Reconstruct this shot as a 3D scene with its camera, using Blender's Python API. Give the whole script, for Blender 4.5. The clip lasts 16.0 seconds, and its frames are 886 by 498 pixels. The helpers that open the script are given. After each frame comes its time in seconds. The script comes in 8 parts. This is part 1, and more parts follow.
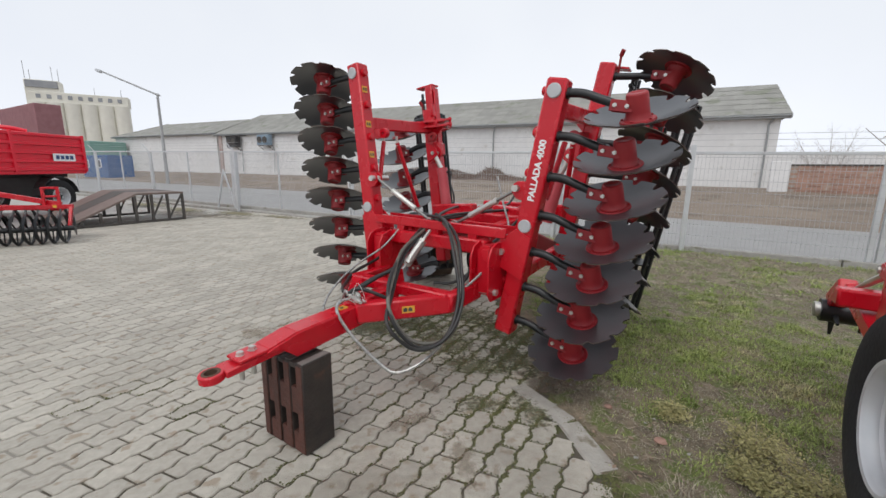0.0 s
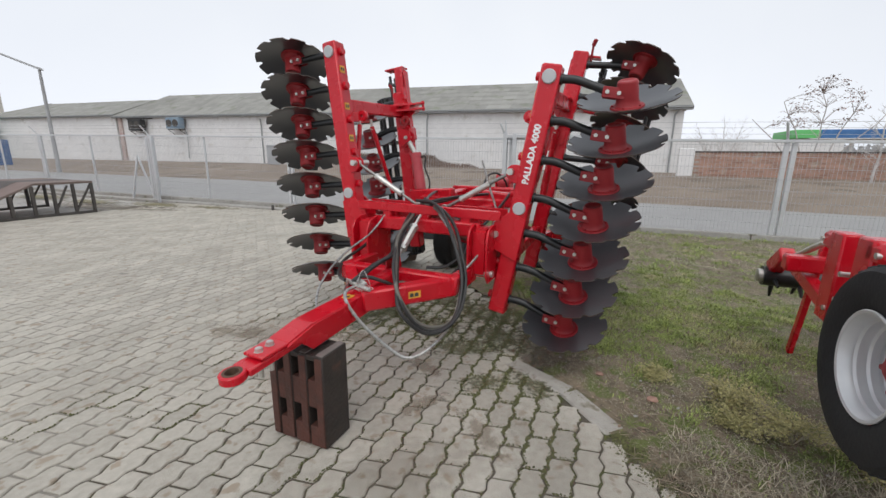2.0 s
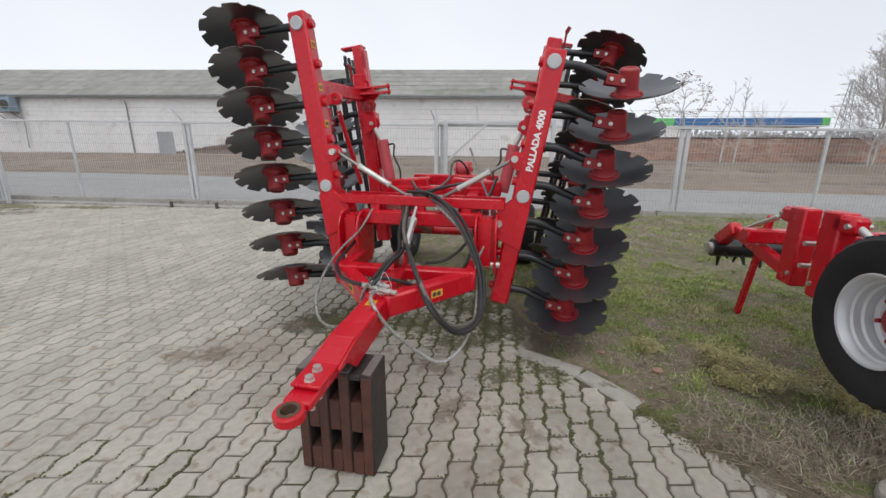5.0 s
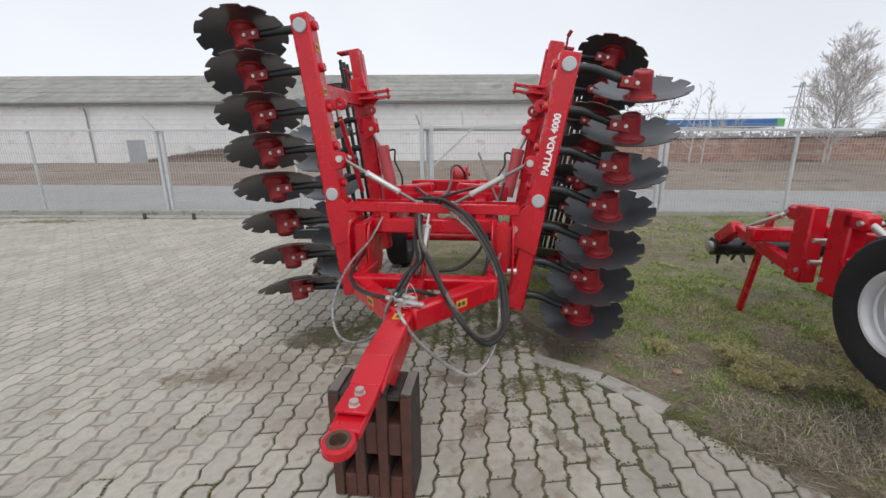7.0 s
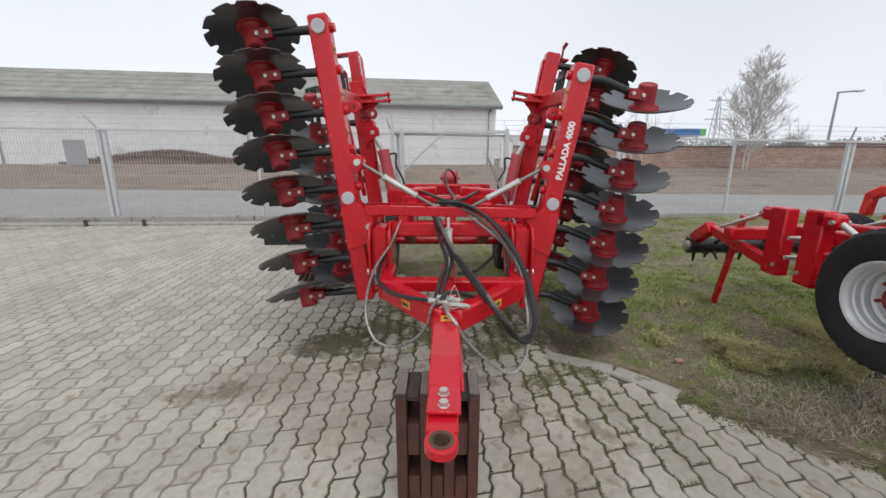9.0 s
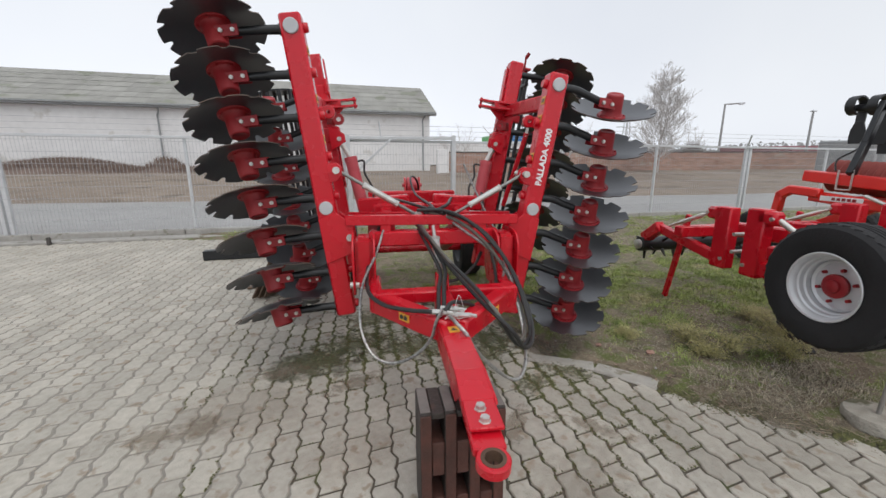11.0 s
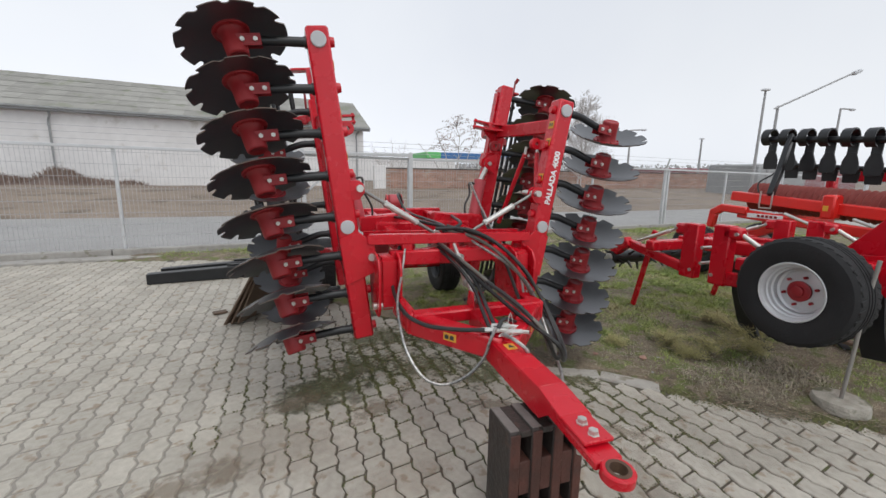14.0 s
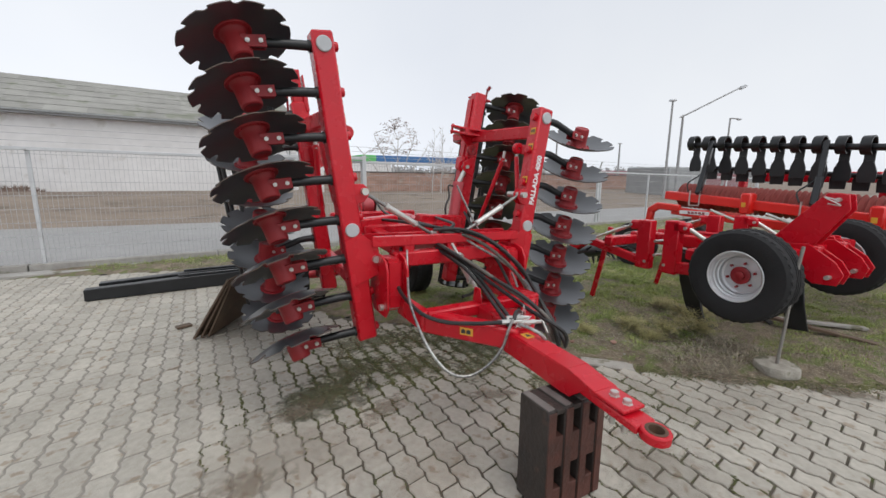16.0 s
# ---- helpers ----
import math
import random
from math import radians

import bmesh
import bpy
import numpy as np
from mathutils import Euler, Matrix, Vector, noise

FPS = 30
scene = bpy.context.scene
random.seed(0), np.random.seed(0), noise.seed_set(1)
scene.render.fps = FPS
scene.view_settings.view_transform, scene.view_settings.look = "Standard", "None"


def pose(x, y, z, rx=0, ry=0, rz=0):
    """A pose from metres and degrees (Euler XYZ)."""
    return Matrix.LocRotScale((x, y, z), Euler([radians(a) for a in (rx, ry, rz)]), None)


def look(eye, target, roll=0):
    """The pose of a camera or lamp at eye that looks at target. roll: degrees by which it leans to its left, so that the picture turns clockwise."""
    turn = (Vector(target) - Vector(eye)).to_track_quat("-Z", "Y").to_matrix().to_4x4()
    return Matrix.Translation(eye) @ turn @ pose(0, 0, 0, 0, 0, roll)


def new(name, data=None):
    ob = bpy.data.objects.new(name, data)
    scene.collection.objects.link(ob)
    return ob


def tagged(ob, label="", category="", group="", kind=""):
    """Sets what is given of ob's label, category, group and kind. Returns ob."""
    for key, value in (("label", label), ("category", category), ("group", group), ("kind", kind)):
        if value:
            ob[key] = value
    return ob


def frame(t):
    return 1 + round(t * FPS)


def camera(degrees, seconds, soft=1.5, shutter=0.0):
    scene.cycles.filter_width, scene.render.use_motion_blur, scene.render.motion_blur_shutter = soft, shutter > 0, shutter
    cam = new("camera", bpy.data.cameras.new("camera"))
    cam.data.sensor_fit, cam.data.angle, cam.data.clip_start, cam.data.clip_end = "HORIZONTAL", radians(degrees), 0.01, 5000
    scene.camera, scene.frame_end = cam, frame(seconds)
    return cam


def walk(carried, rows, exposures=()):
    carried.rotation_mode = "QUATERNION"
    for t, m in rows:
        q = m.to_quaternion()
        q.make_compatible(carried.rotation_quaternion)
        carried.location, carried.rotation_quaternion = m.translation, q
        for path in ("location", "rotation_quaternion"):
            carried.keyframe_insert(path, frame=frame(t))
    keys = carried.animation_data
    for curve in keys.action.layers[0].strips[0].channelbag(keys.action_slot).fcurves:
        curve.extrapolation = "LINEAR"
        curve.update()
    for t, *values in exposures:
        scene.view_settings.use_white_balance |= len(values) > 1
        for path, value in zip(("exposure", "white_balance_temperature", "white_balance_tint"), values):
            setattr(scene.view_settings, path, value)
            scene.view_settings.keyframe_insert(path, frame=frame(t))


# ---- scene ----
cam = camera(95.1, 16.0)
METRES, EYE, TILT, LEAN, TURN = 3.304, 1.482, 1.53, -1.0, 0.0
PATH = [
    (0, (0.009, 0.013, 1.468), (0.014, 1.974, 1.076), 0.6),
    (0.5, (-0.072, 0.021, 1.47), (0.08, 1.975, 1.073), 1.2),
    (1, (-0.205, 0.023, 1.464), (0.053, 1.962, 1.049), 0.8),
    (1.5, (-0.324, 0.009, 1.456), (0.014, 1.932, 1.024), -0.2),
    (2, (-0.411, 0.035, 1.445), (-0.081, 1.956, 0.995), 0.6),
    (2.5, (-0.5, 0.113, 1.432), (-0.069, 2.007, 0.956), 0.4),
    (3, (-0.567, 0.167, 1.439), (-0.078, 2.043, 0.947), -0.2),
    (3.5, (-0.618, 0.197, 1.443), (-0.054, 2.053, 0.956), 0.4),
    (4, (-0.752, 0.24, 1.441), (-0.115, 2.067, 0.937), 0.3),
    (6.5, (-1.163, 0.527, 1.451), (-0.281, 2.255, 0.964), 0.2),
    (7, (-1.188, 0.546, 1.449), (-0.314, 2.278, 0.962), -0.6),
    (7.5, (-1.266, 0.579, 1.451), (-0.322, 2.273, 0.962), 0.8),
    (8, (-1.402, 0.652, 1.464), (-0.354, 2.287, 0.987), 0.0),
    (8.5, (-1.53, 0.711, 1.461), (-0.437, 2.324, 1.009), -0.5),
    (9, (-1.607, 0.745, 1.452), (-0.518, 2.356, 0.984), 0.1),
    (11.5, (-1.941, 1.058, 1.464), (-0.555, 2.437, 1.041), -0.1),
    (12, (-2.07, 1.112, 1.469), (-0.663, 2.474, 1.063), 0.3),
    (12.5, (-2.116, 1.154, 1.462), (-0.683, 2.491, 1.063), 1.0),
    (13, (-2.144, 1.252, 1.454), (-0.651, 2.522, 1.056), 0.4),
    (13.5, (-2.186, 1.361, 1.462), (-0.648, 2.584, 1.09), 0.0),
    (14, (-2.231, 1.431, 1.475), (-0.653, 2.603, 1.11), 0.8),
    (14.5, (-2.33, 1.525, 1.476), (-0.696, 2.616, 1.101), -0.3),
    (15, (-2.461, 1.613, 1.486), (-0.78, 2.632, 1.118), -0.3),
    (15.5, (-2.526, 1.659, 1.482), (-0.819, 2.638, 1.128), -0.1),
    (16, (-2.542, 1.725, 1.471), (-0.796, 2.636, 1.123), 0.5),
]
walk(cam, [(t, look(eye, target, roll)) for t, eye, target, roll in PATH])

# ---- world and light ----
world = bpy.data.worlds.new("overcast_sky")
scene.world = world
world.use_nodes = True
wn, wl = world.node_tree.nodes, world.node_tree.links
wn.clear()
w_out = wn.new("ShaderNodeOutputWorld")
w_bg = wn.new("ShaderNodeBackground")
w_sky = wn.new("ShaderNodeTexSky")
w_sky.sky_type, w_sky.sun_disc = "NISHITA", False
w_sky.sun_elevation, w_sky.sun_rotation = radians(38), radians(200)
w_grey = wn.new("ShaderNodeRGBToBW")
w_co = wn.new("ShaderNodeTexCoord")
w_noise = wn.new("ShaderNodeTexNoise")
w_noise.inputs["Scale"].default_value = 1.6
w_noise.inputs["Detail"].default_value = 4
w_ramp = wn.new("ShaderNodeValToRGB")
w_ramp.color_ramp.elements[0].position, w_ramp.color_ramp.elements[0].color = 0.25, (0.775, 0.825, 0.925, 1)
w_ramp.color_ramp.elements[1].position, w_ramp.color_ramp.elements[1].color = 0.75, (0.90, 0.94, 1.0, 1)
w_mix = wn.new("ShaderNodeMix")
w_mix.data_type = "RGBA"
w_mix.inputs["Factor"].default_value = 0.04
wl.new(w_co.outputs["Generated"], w_noise.inputs["Vector"])
wl.new(w_noise.outputs["Fac"], w_ramp.inputs["Fac"])
wl.new(w_sky.outputs["Color"], w_grey.inputs["Color"])
wl.new(w_ramp.outputs["Color"], w_mix.inputs["A"])
wl.new(w_grey.outputs["Val"], w_mix.inputs["B"])
w_xyz = wn.new("ShaderNodeSeparateXYZ")      # the cloud cover thickens towards the east
w_east = wn.new("ShaderNodeMapRange")
w_east.inputs["From Min"].default_value, w_east.inputs["From Max"].default_value = 0.55, 1.0
w_east.inputs["To Min"].default_value, w_east.inputs["To Max"].default_value = 1.0, 0.92
w_thick = wn.new("ShaderNodeMix")
w_thick.data_type, w_thick.blend_type = "RGBA", "MULTIPLY"
w_thick.inputs["Factor"].default_value = 1.0
wl.new(w_co.outputs["Generated"], w_xyz.inputs["Vector"])
wl.new(w_xyz.outputs["X"], w_east.inputs["Value"])
wl.new(w_mix.outputs["Result"], w_thick.inputs["A"])
wl.new(w_east.outputs["Result"], w_thick.inputs["B"])
wl.new(w_thick.outputs["Result"], w_bg.inputs["Color"])
w_bg.inputs["Strength"].default_value = 0.9
wl.new(w_bg.outputs["Background"], w_out.inputs["Surface"])

sun = new("sun", bpy.data.lights.new("sun", "SUN"))
sun.data.energy, sun.data.angle, sun.data.color = 1.0, radians(40), (1.0, 0.97, 0.93)
sun.matrix_world = look((0, 0, 20), (4, 10, 0))


# ---- materials ----
def mat(name, a, b, scale=8.0, rough=0.5, metal=0.0, bump=0.0, bscale=60.0, big=1.2, coat=0.0, spread=0.0, rough_var=0.1, spot=None, spot_at=0.62, world_co=False):
    """Two tones mixed at a fine and a broad scale, an optional third tone in spots, fine relief."""
    m = bpy.data.materials.new(name)
    m.use_nodes = True
    n, l = m.node_tree.nodes, m.node_tree.links
    s = n["Principled BSDF"]
    co = n.new("ShaderNodeTexCoord")
    fine, broad = n.new("ShaderNodeTexNoise"), n.new("ShaderNodeTexNoise")
    fine.inputs["Scale"].default_value, fine.inputs["Detail"].default_value = scale, 6
    broad.inputs["Scale"].default_value, broad.inputs["Detail"].default_value = big, 3
    geo = n.new("ShaderNodeNewGeometry")
    place = geo.outputs["Position"] if world_co else co.outputs["Object"]
    for x in (fine, broad):
        l.new(place, x.inputs["Vector"])
    add = n.new("ShaderNodeMath")
    add.operation = "ADD"
    l.new(fine.outputs["Fac"], add.inputs[0])
    l.new(broad.outputs["Fac"], add.inputs[1])
    ramp = n.new("ShaderNodeMapRange")
    ramp.inputs["From Min"].default_value, ramp.inputs["From Max"].default_value = 0.7, 1.3
    l.new(add.outputs[0], ramp.inputs["Value"])
    mix = n.new("ShaderNodeMix")
    mix.data_type = "RGBA"
    mix.inputs["A"].default_value, mix.inputs["B"].default_value = (*a, 1), (*b, 1)
    l.new(ramp.outputs["Result"], mix.inputs["Factor"])
    colour = mix.outputs["Result"]
    if spot:
        sp = n.new("ShaderNodeTexNoise")
        sp.inputs["Scale"].default_value, sp.inputs["Detail"].default_value = scale * 0.45, 5
        l.new(place, sp.inputs["Vector"])
        edge = n.new("ShaderNodeMapRange")
        edge.inputs["From Min"].default_value, edge.inputs["From Max"].default_value = spot_at, spot_at + 0.08
        l.new(sp.outputs["Fac"], edge.inputs["Value"])
        m2 = n.new("ShaderNodeMix")
        m2.data_type = "RGBA"
        l.new(edge.outputs["Result"], m2.inputs["Factor"])
        l.new(colour, m2.inputs["A"])
        m2.inputs["B"].default_value = (*spot, 1)
        colour = m2.outputs["Result"]
    if spread:
        info = n.new("ShaderNodeObjectInfo")
        isl = n.new("ShaderNodeNewGeometry")
        sm = n.new("ShaderNodeMath")
        sm.operation = "ADD"
        l.new(info.outputs["Random"], sm.inputs[0])
        l.new(isl.outputs["Random Per Island"], sm.inputs[1])
        fr = n.new("ShaderNodeMath")
        fr.operation = "FRACT"
        l.new(sm.outputs[0], fr.inputs[0])
        mr = n.new("ShaderNodeMapRange")
        mr.inputs["To Min"].default_value, mr.inputs["To Max"].default_value = 1 - spread, 1 + spread
        l.new(fr.outputs[0], mr.inputs["Value"])
        hs = n.new("ShaderNodeHueSaturation")
        l.new(mr.outputs["Result"], hs.inputs["Value"])
        l.new(colour, hs.inputs["Color"])
        colour = hs.outputs["Color"]
    l.new(colour, s.inputs["Base Color"])
    rr = n.new("ShaderNodeMapRange")
    rr.inputs["To Min"].default_value, rr.inputs["To Max"].default_value = max(rough - rough_var, 0.03), min(rough + rough_var, 1)
    l.new(fine.outputs["Fac"], rr.inputs["Value"])
    l.new(rr.outputs["Result"], s.inputs["Roughness"])
    s.inputs["Metallic"].default_value = metal
    s.inputs["Coat Weight"].default_value = coat
    s.inputs["Coat Roughness"].default_value = 0.15
    if bump:
        bn = n.new("ShaderNodeTexNoise")
        bn.inputs["Scale"].default_value, bn.inputs["Detail"].default_value = bscale, 5
        l.new(place, bn.inputs["Vector"])
        bp = n.new("ShaderNodeBump")
        bp.inputs["Strength"].default_value, bp.inputs["Distance"].default_value = bump, 0.02
        l.new(bn.outputs["Fac"], bp.inputs["Height"])
        l.new(bp.outputs["Normal"], s.inputs["Normal"])
    return m


RED = mat("red_machine_paint", (0.49, 0.004, 0.014), (0.58, 0.007, 0.020), 6, 0.27, bump=0.02, bscale=90)
RED_HUB = mat("dusty_red_hub_paint", (0.235, 0.006, 0.012), (0.32, 0.016, 0.019), 12, 0.5, bump=0.05, bscale=70)
RED_ORANGE = mat("orange_red_machine_paint", (0.68, 0.016, 0.012), (0.76, 0.022, 0.014), 6, 0.36, bump=0.02, bscale=90, coat=0.25)
RED_TRAILER = mat("crimson_trailer_paint", (0.70, 0.012, 0.034), (0.78, 0.018, 0.044), 3, 0.32, bump=0.02, bscale=60)
RED_RUST = mat("red_brown_roller_paint", (0.26, 0.055, 0.045), (0.36, 0.085, 0.07), 10, 0.7, bump=0.2, bscale=40)
BLACK = mat("black_satin_paint", (0.008, 0.009, 0.010), (0.015, 0.016, 0.018), 10, 0.36, bump=0.03, bscale=80)
DISC = mat("grey_black_disc_paint", (0.026, 0.028, 0.032), (0.042, 0.045, 0.050), 5, 0.32, bump=0.04, bscale=50, big=2.5, spot=(0.095, 0.082, 0.070), spot_at=0.68)
DISC.node_tree.nodes["Principled BSDF"].inputs["Specular IOR Level"].default_value = 1.0
DISC.node_tree.nodes["Principled BSDF"].inputs["IOR"].default_value = 1.62
RUST_DARK = mat("dark_rusty_bush", (0.055, 0.030, 0.020), (0.15, 0.085, 0.05), 30, 0.8)
RUST_EDGE = mat("worn_disc_edge", (0.055, 0.05, 0.048), (0.13, 0.09, 0.065), 7, 0.75)
RED_DUSTY = mat("dusty_red_cylinder_paint", (0.42, 0.050, 0.066), (0.52, 0.085, 0.10), 10, 0.45, bump=0.04, bscale=70, spot=(0.46, 0.16, 0.15), spot_at=0.62)
ZINC = mat("zinc_plated_steel", (0.52, 0.51, 0.48), (0.68, 0.67, 0.63), 20, 0.38, 0.75)
ZINC_DARK = mat("dark_oily_steel", (0.20, 0.20, 0.19), (0.32, 0.32, 0.30), 20, 0.42, 0.7)
ZINC_DULL = mat("galvanised_steel", (0.50, 0.51, 0.52), (0.62, 0.63, 0.64), 9, 0.5, 0.3)
PLATE = mat("grey_painted_cap", (0.42, 0.43, 0.44), (0.52, 0.53, 0.54), 15, 0.5, 0.2)
RUBBER = mat("tyre_rubber", (0.009, 0.009, 0.010), (0.018, 0.018, 0.019), 14, 0.8, bump=0.15, bscale=60)
HOSE = mat("black_hose_rubber", (0.014, 0.014, 0.014), (0.028, 0.028, 0.027), 20, 0.45)
HOSE_GREY = mat("worn_grey_hose", (0.10, 0.095, 0.08), (0.16, 0.15, 0.13), 25, 0.5)
SILVER_HOSE = mat("steel_spiral_guard", (0.10, 0.10, 0.097), (0.58, 0.58, 0.56), 60, 0.35, 0.7)
RIM = mat("silver_wheel_paint", (0.55, 0.56, 0.57), (0.66, 0.67, 0.68), 8, 0.42, 0.35)
YELLOW = mat("yellow_sticker", (0.72, 0.35, 0.03), (0.80, 0.42, 0.06), 10, 0.5)
WHITE_LETTER = mat("white_lettering", (0.78, 0.78, 0.78), (0.84, 0.84, 0.84), 10, 0.5)
DARK_LETTER = mat("dark_sticker_print", (0.03, 0.03, 0.03), (0.05, 0.05, 0.05), 10, 0.5)
BLUE_LETTER = mat("dark_blue_print", (0.02, 0.05, 0.16), (0.03, 0.07, 0.2), 10, 0.5)
TIMBER = mat("tarred_brown_timber", (0.022, 0.018, 0.016), (0.055, 0.042, 0.035), 14, 0.65, bump=0.35, bscale=40, spot=(0.085, 0.045, 0.032), spot_at=0.62)
TIMBER_GREY = mat("lighter_grey_timber", (0.12, 0.105, 0.095), (0.20, 0.18, 0.165), 16, 0.8, bump=0.35, bscale=40)
TIMBER_RED = mat("red_brown_timber", (0.05, 0.022, 0.016), (0.115, 0.04, 0.028), 14, 0.7, bump=0.35, bscale=40)
BROWN_PLATE = mat("brown_weathered_board", (0.09, 0.06, 0.04), (0.16, 0.11, 0.075), 9, 0.75, bump=0.2, bscale=30)
STRING = mat("white_twine", (0.55, 0.55, 0.53), (0.68, 0.68, 0.66), 30, 0.8)
PAVER = mat("grey_paver_concrete", (0.357, 0.329, 0.278), (0.492, 0.460, 0.396), 26, 0.82, bump=0.3, bscale=160, big=1.6, spread=0.10, spot=(0.315, 0.262, 0.20), spot_at=0.585, world_co=True)
PAVER_DUST = mat("dusty_joint_sand", (0.215, 0.197, 0.170), (0.30, 0.278, 0.242), 14, 0.95, bump=0.4, bscale=120, big=0.7)
PAVER_BED = mat("mossy_joint_sand", (0.07, 0.059, 0.044), (0.125, 0.108, 0.082), 14, 0.95, bump=0.5, bscale=120, big=0.7, spot=(0.075, 0.085, 0.03), spot_at=0.55)
CONCRETE = mat("rough_concrete", (0.29, 0.275, 0.25), (0.41, 0.395, 0.365), 12, 0.85, bump=0.3, bscale=70, spot=(0.19, 0.18, 0.13), spot_at=0.6)
YARD = mat("worn_yard_concrete", (0.35, 0.335, 0.308), (0.43, 0.412, 0.38), 5, 0.85, bump=0.2, bscale=60, big=0.5, spot=(0.30, 0.26, 0.215), spot_at=0.6)
EARTH = mat("dry_brown_earth", (0.165, 0.125, 0.095), (0.28, 0.225, 0.175), 1.3, 0.95, bump=0.5, bscale=12, big=0.15, spot=(0.15, 0.115, 0.085), spot_at=0.56)
TURF = mat("winter_turf_soil", (0.11, 0.088, 0.060), (0.27, 0.218, 0.152), 17, 0.95, bump=0.9, bscale=45, big=3.2, spot=(0.135, 0.155, 0.050), spot_at=0.50)
ASPHALT = mat("pale_worn_asphalt", (0.275, 0.27, 0.262), (0.345, 0.338, 0.328), 3, 0.85, bump=0.2, bscale=120, big=0.25)
STEEL_PAINT = mat("pale_grey_fence_paint", (0.52, 0.53, 0.54), (0.62, 0.63, 0.64), 6, 0.5, 0.15)
WIRE = mat("pale_grey_fence_wire", (0.40, 0.405, 0.41), (0.50, 0.505, 0.51), 10, 0.5, 0.2)
PLASTER = mat("white_wall_plaster", (0.70, 0.69, 0.68), (0.80, 0.79, 0.78), 2, 0.9, bump=0.1, bscale=20, big=0.25, spot=(0.62, 0.60, 0.57), spot_at=0.62)
ROOFING = mat("mossy_corrugated_roof", (0.235, 0.235, 0.205), (0.32, 0.315, 0.28), 1.2, 0.9, bump=0.3, bscale=8, big=0.2, spot=(0.215, 0.22, 0.175), spot_at=0.58)
ROOF_SHEET = mat("weathered_roof_sheet", (0.255, 0.25, 0.225), (0.335, 0.328, 0.30), 1.2, 0.9, big=0.15, spread=0.09, spot=(0.225, 0.232, 0.185), spot_at=0.58)
HEAP = mat("dark_brown_heap_earth", (0.115, 0.082, 0.068), (0.20, 0.148, 0.122), 1.5, 0.95, bump=0.6, bscale=6, big=0.3)
CABIN_BLUE = mat("dark_blue_cabin_paint", (0.02, 0.085, 0.24), (0.03, 0.11, 0.29), 1, 0.6)
PANEL_GREY = mat("dull_grey_panel", (0.36, 0.37, 0.38), (0.44, 0.45, 0.46), 5, 0.6, 0.1)
GUTTER = mat("grey_gutter_metal", (0.28, 0.29, 0.29), (0.36, 0.37, 0.37), 6, 0.55, 0.3)
BRICK = mat("weathered_red_brick", (0.33, 0.185, 0.14), (0.44, 0.275, 0.215), 4, 0.9, bump=0.3, bscale=30, big=0.6, spread=0.2, spot=(0.42, 0.34, 0.28), spot_at=0.6)
MORTAR = mat("pale_mortar", (0.34, 0.29, 0.25), (0.44, 0.39, 0.34), 6, 0.95)
SILO = mat("cream_silo_concrete", (0.66, 0.64, 0.57), (0.76, 0.74, 0.66), 0.4, 0.9, big=0.06)
COOLER_GREY = mat("blue_grey_cooler_casing", (0.17, 0.24, 0.31), (0.26, 0.34, 0.41), 1, 0.5)
STAINED = mat("rust_stained_plaster", (0.36, 0.24, 0.21), (0.55, 0.47, 0.44), 1.5, 0.9, big=0.5)
SILO_DARK = mat("grey_silo_house", (0.25, 0.26, 0.28), (0.36, 0.37, 0.38), 0.3, 0.9, big=0.06)
DULL_RED = mat("faded_maroon_cladding", (0.24, 0.10, 0.11), (0.30, 0.14, 0.15), 0.5, 0.8)
BLUE_CLAD = mat("blue_sheet_metal", (0.04, 0.14, 0.34), (0.06, 0.18, 0.40), 1, 0.5)
LIME_CLAD = mat("bright_green_sheet", (0.10, 0.42, 0.12), (0.14, 0.50, 0.16), 1, 0.5)
GREEN_CLAD = mat("faded_green_sheet", (0.16, 0.30, 0.26), (0.2, 0.35, 0.30), 1, 0.6)
GLASS_DARK = mat("dark_window_glass", (0.03, 0.035, 0.04), (0.05, 0.055, 0.06), 2, 0.15)
# both bark tones are lifted to stand in for haze over the distance
BARK = mat("haze_pale_grey_bark", (0.46, 0.435, 0.42), (0.62, 0.595, 0.58), 8, 0.9, bump=0.3, bscale=30)
BARK_DARK = mat("haze_pale_brown_bark", (0.42, 0.385, 0.37), (0.54, 0.505, 0.48), 8, 0.9)
DRY_LEAF = mat("dry_brown_leaves", (0.27, 0.20, 0.18), (0.42, 0.33, 0.31), 8, 0.9, spread=0.3)
GRASS = mat("winter_grass_blades", (0.190, 0.265, 0.056), (0.375, 0.425, 0.135), 5, 0.65, big=1.5, spread=0.5, spot=(0.46, 0.42, 0.22), spot_at=0.60)
STRAW = mat("dry_straw_grass", (0.27, 0.235, 0.17), (0.45, 0.40, 0.31), 5, 0.9, spread=0.5)


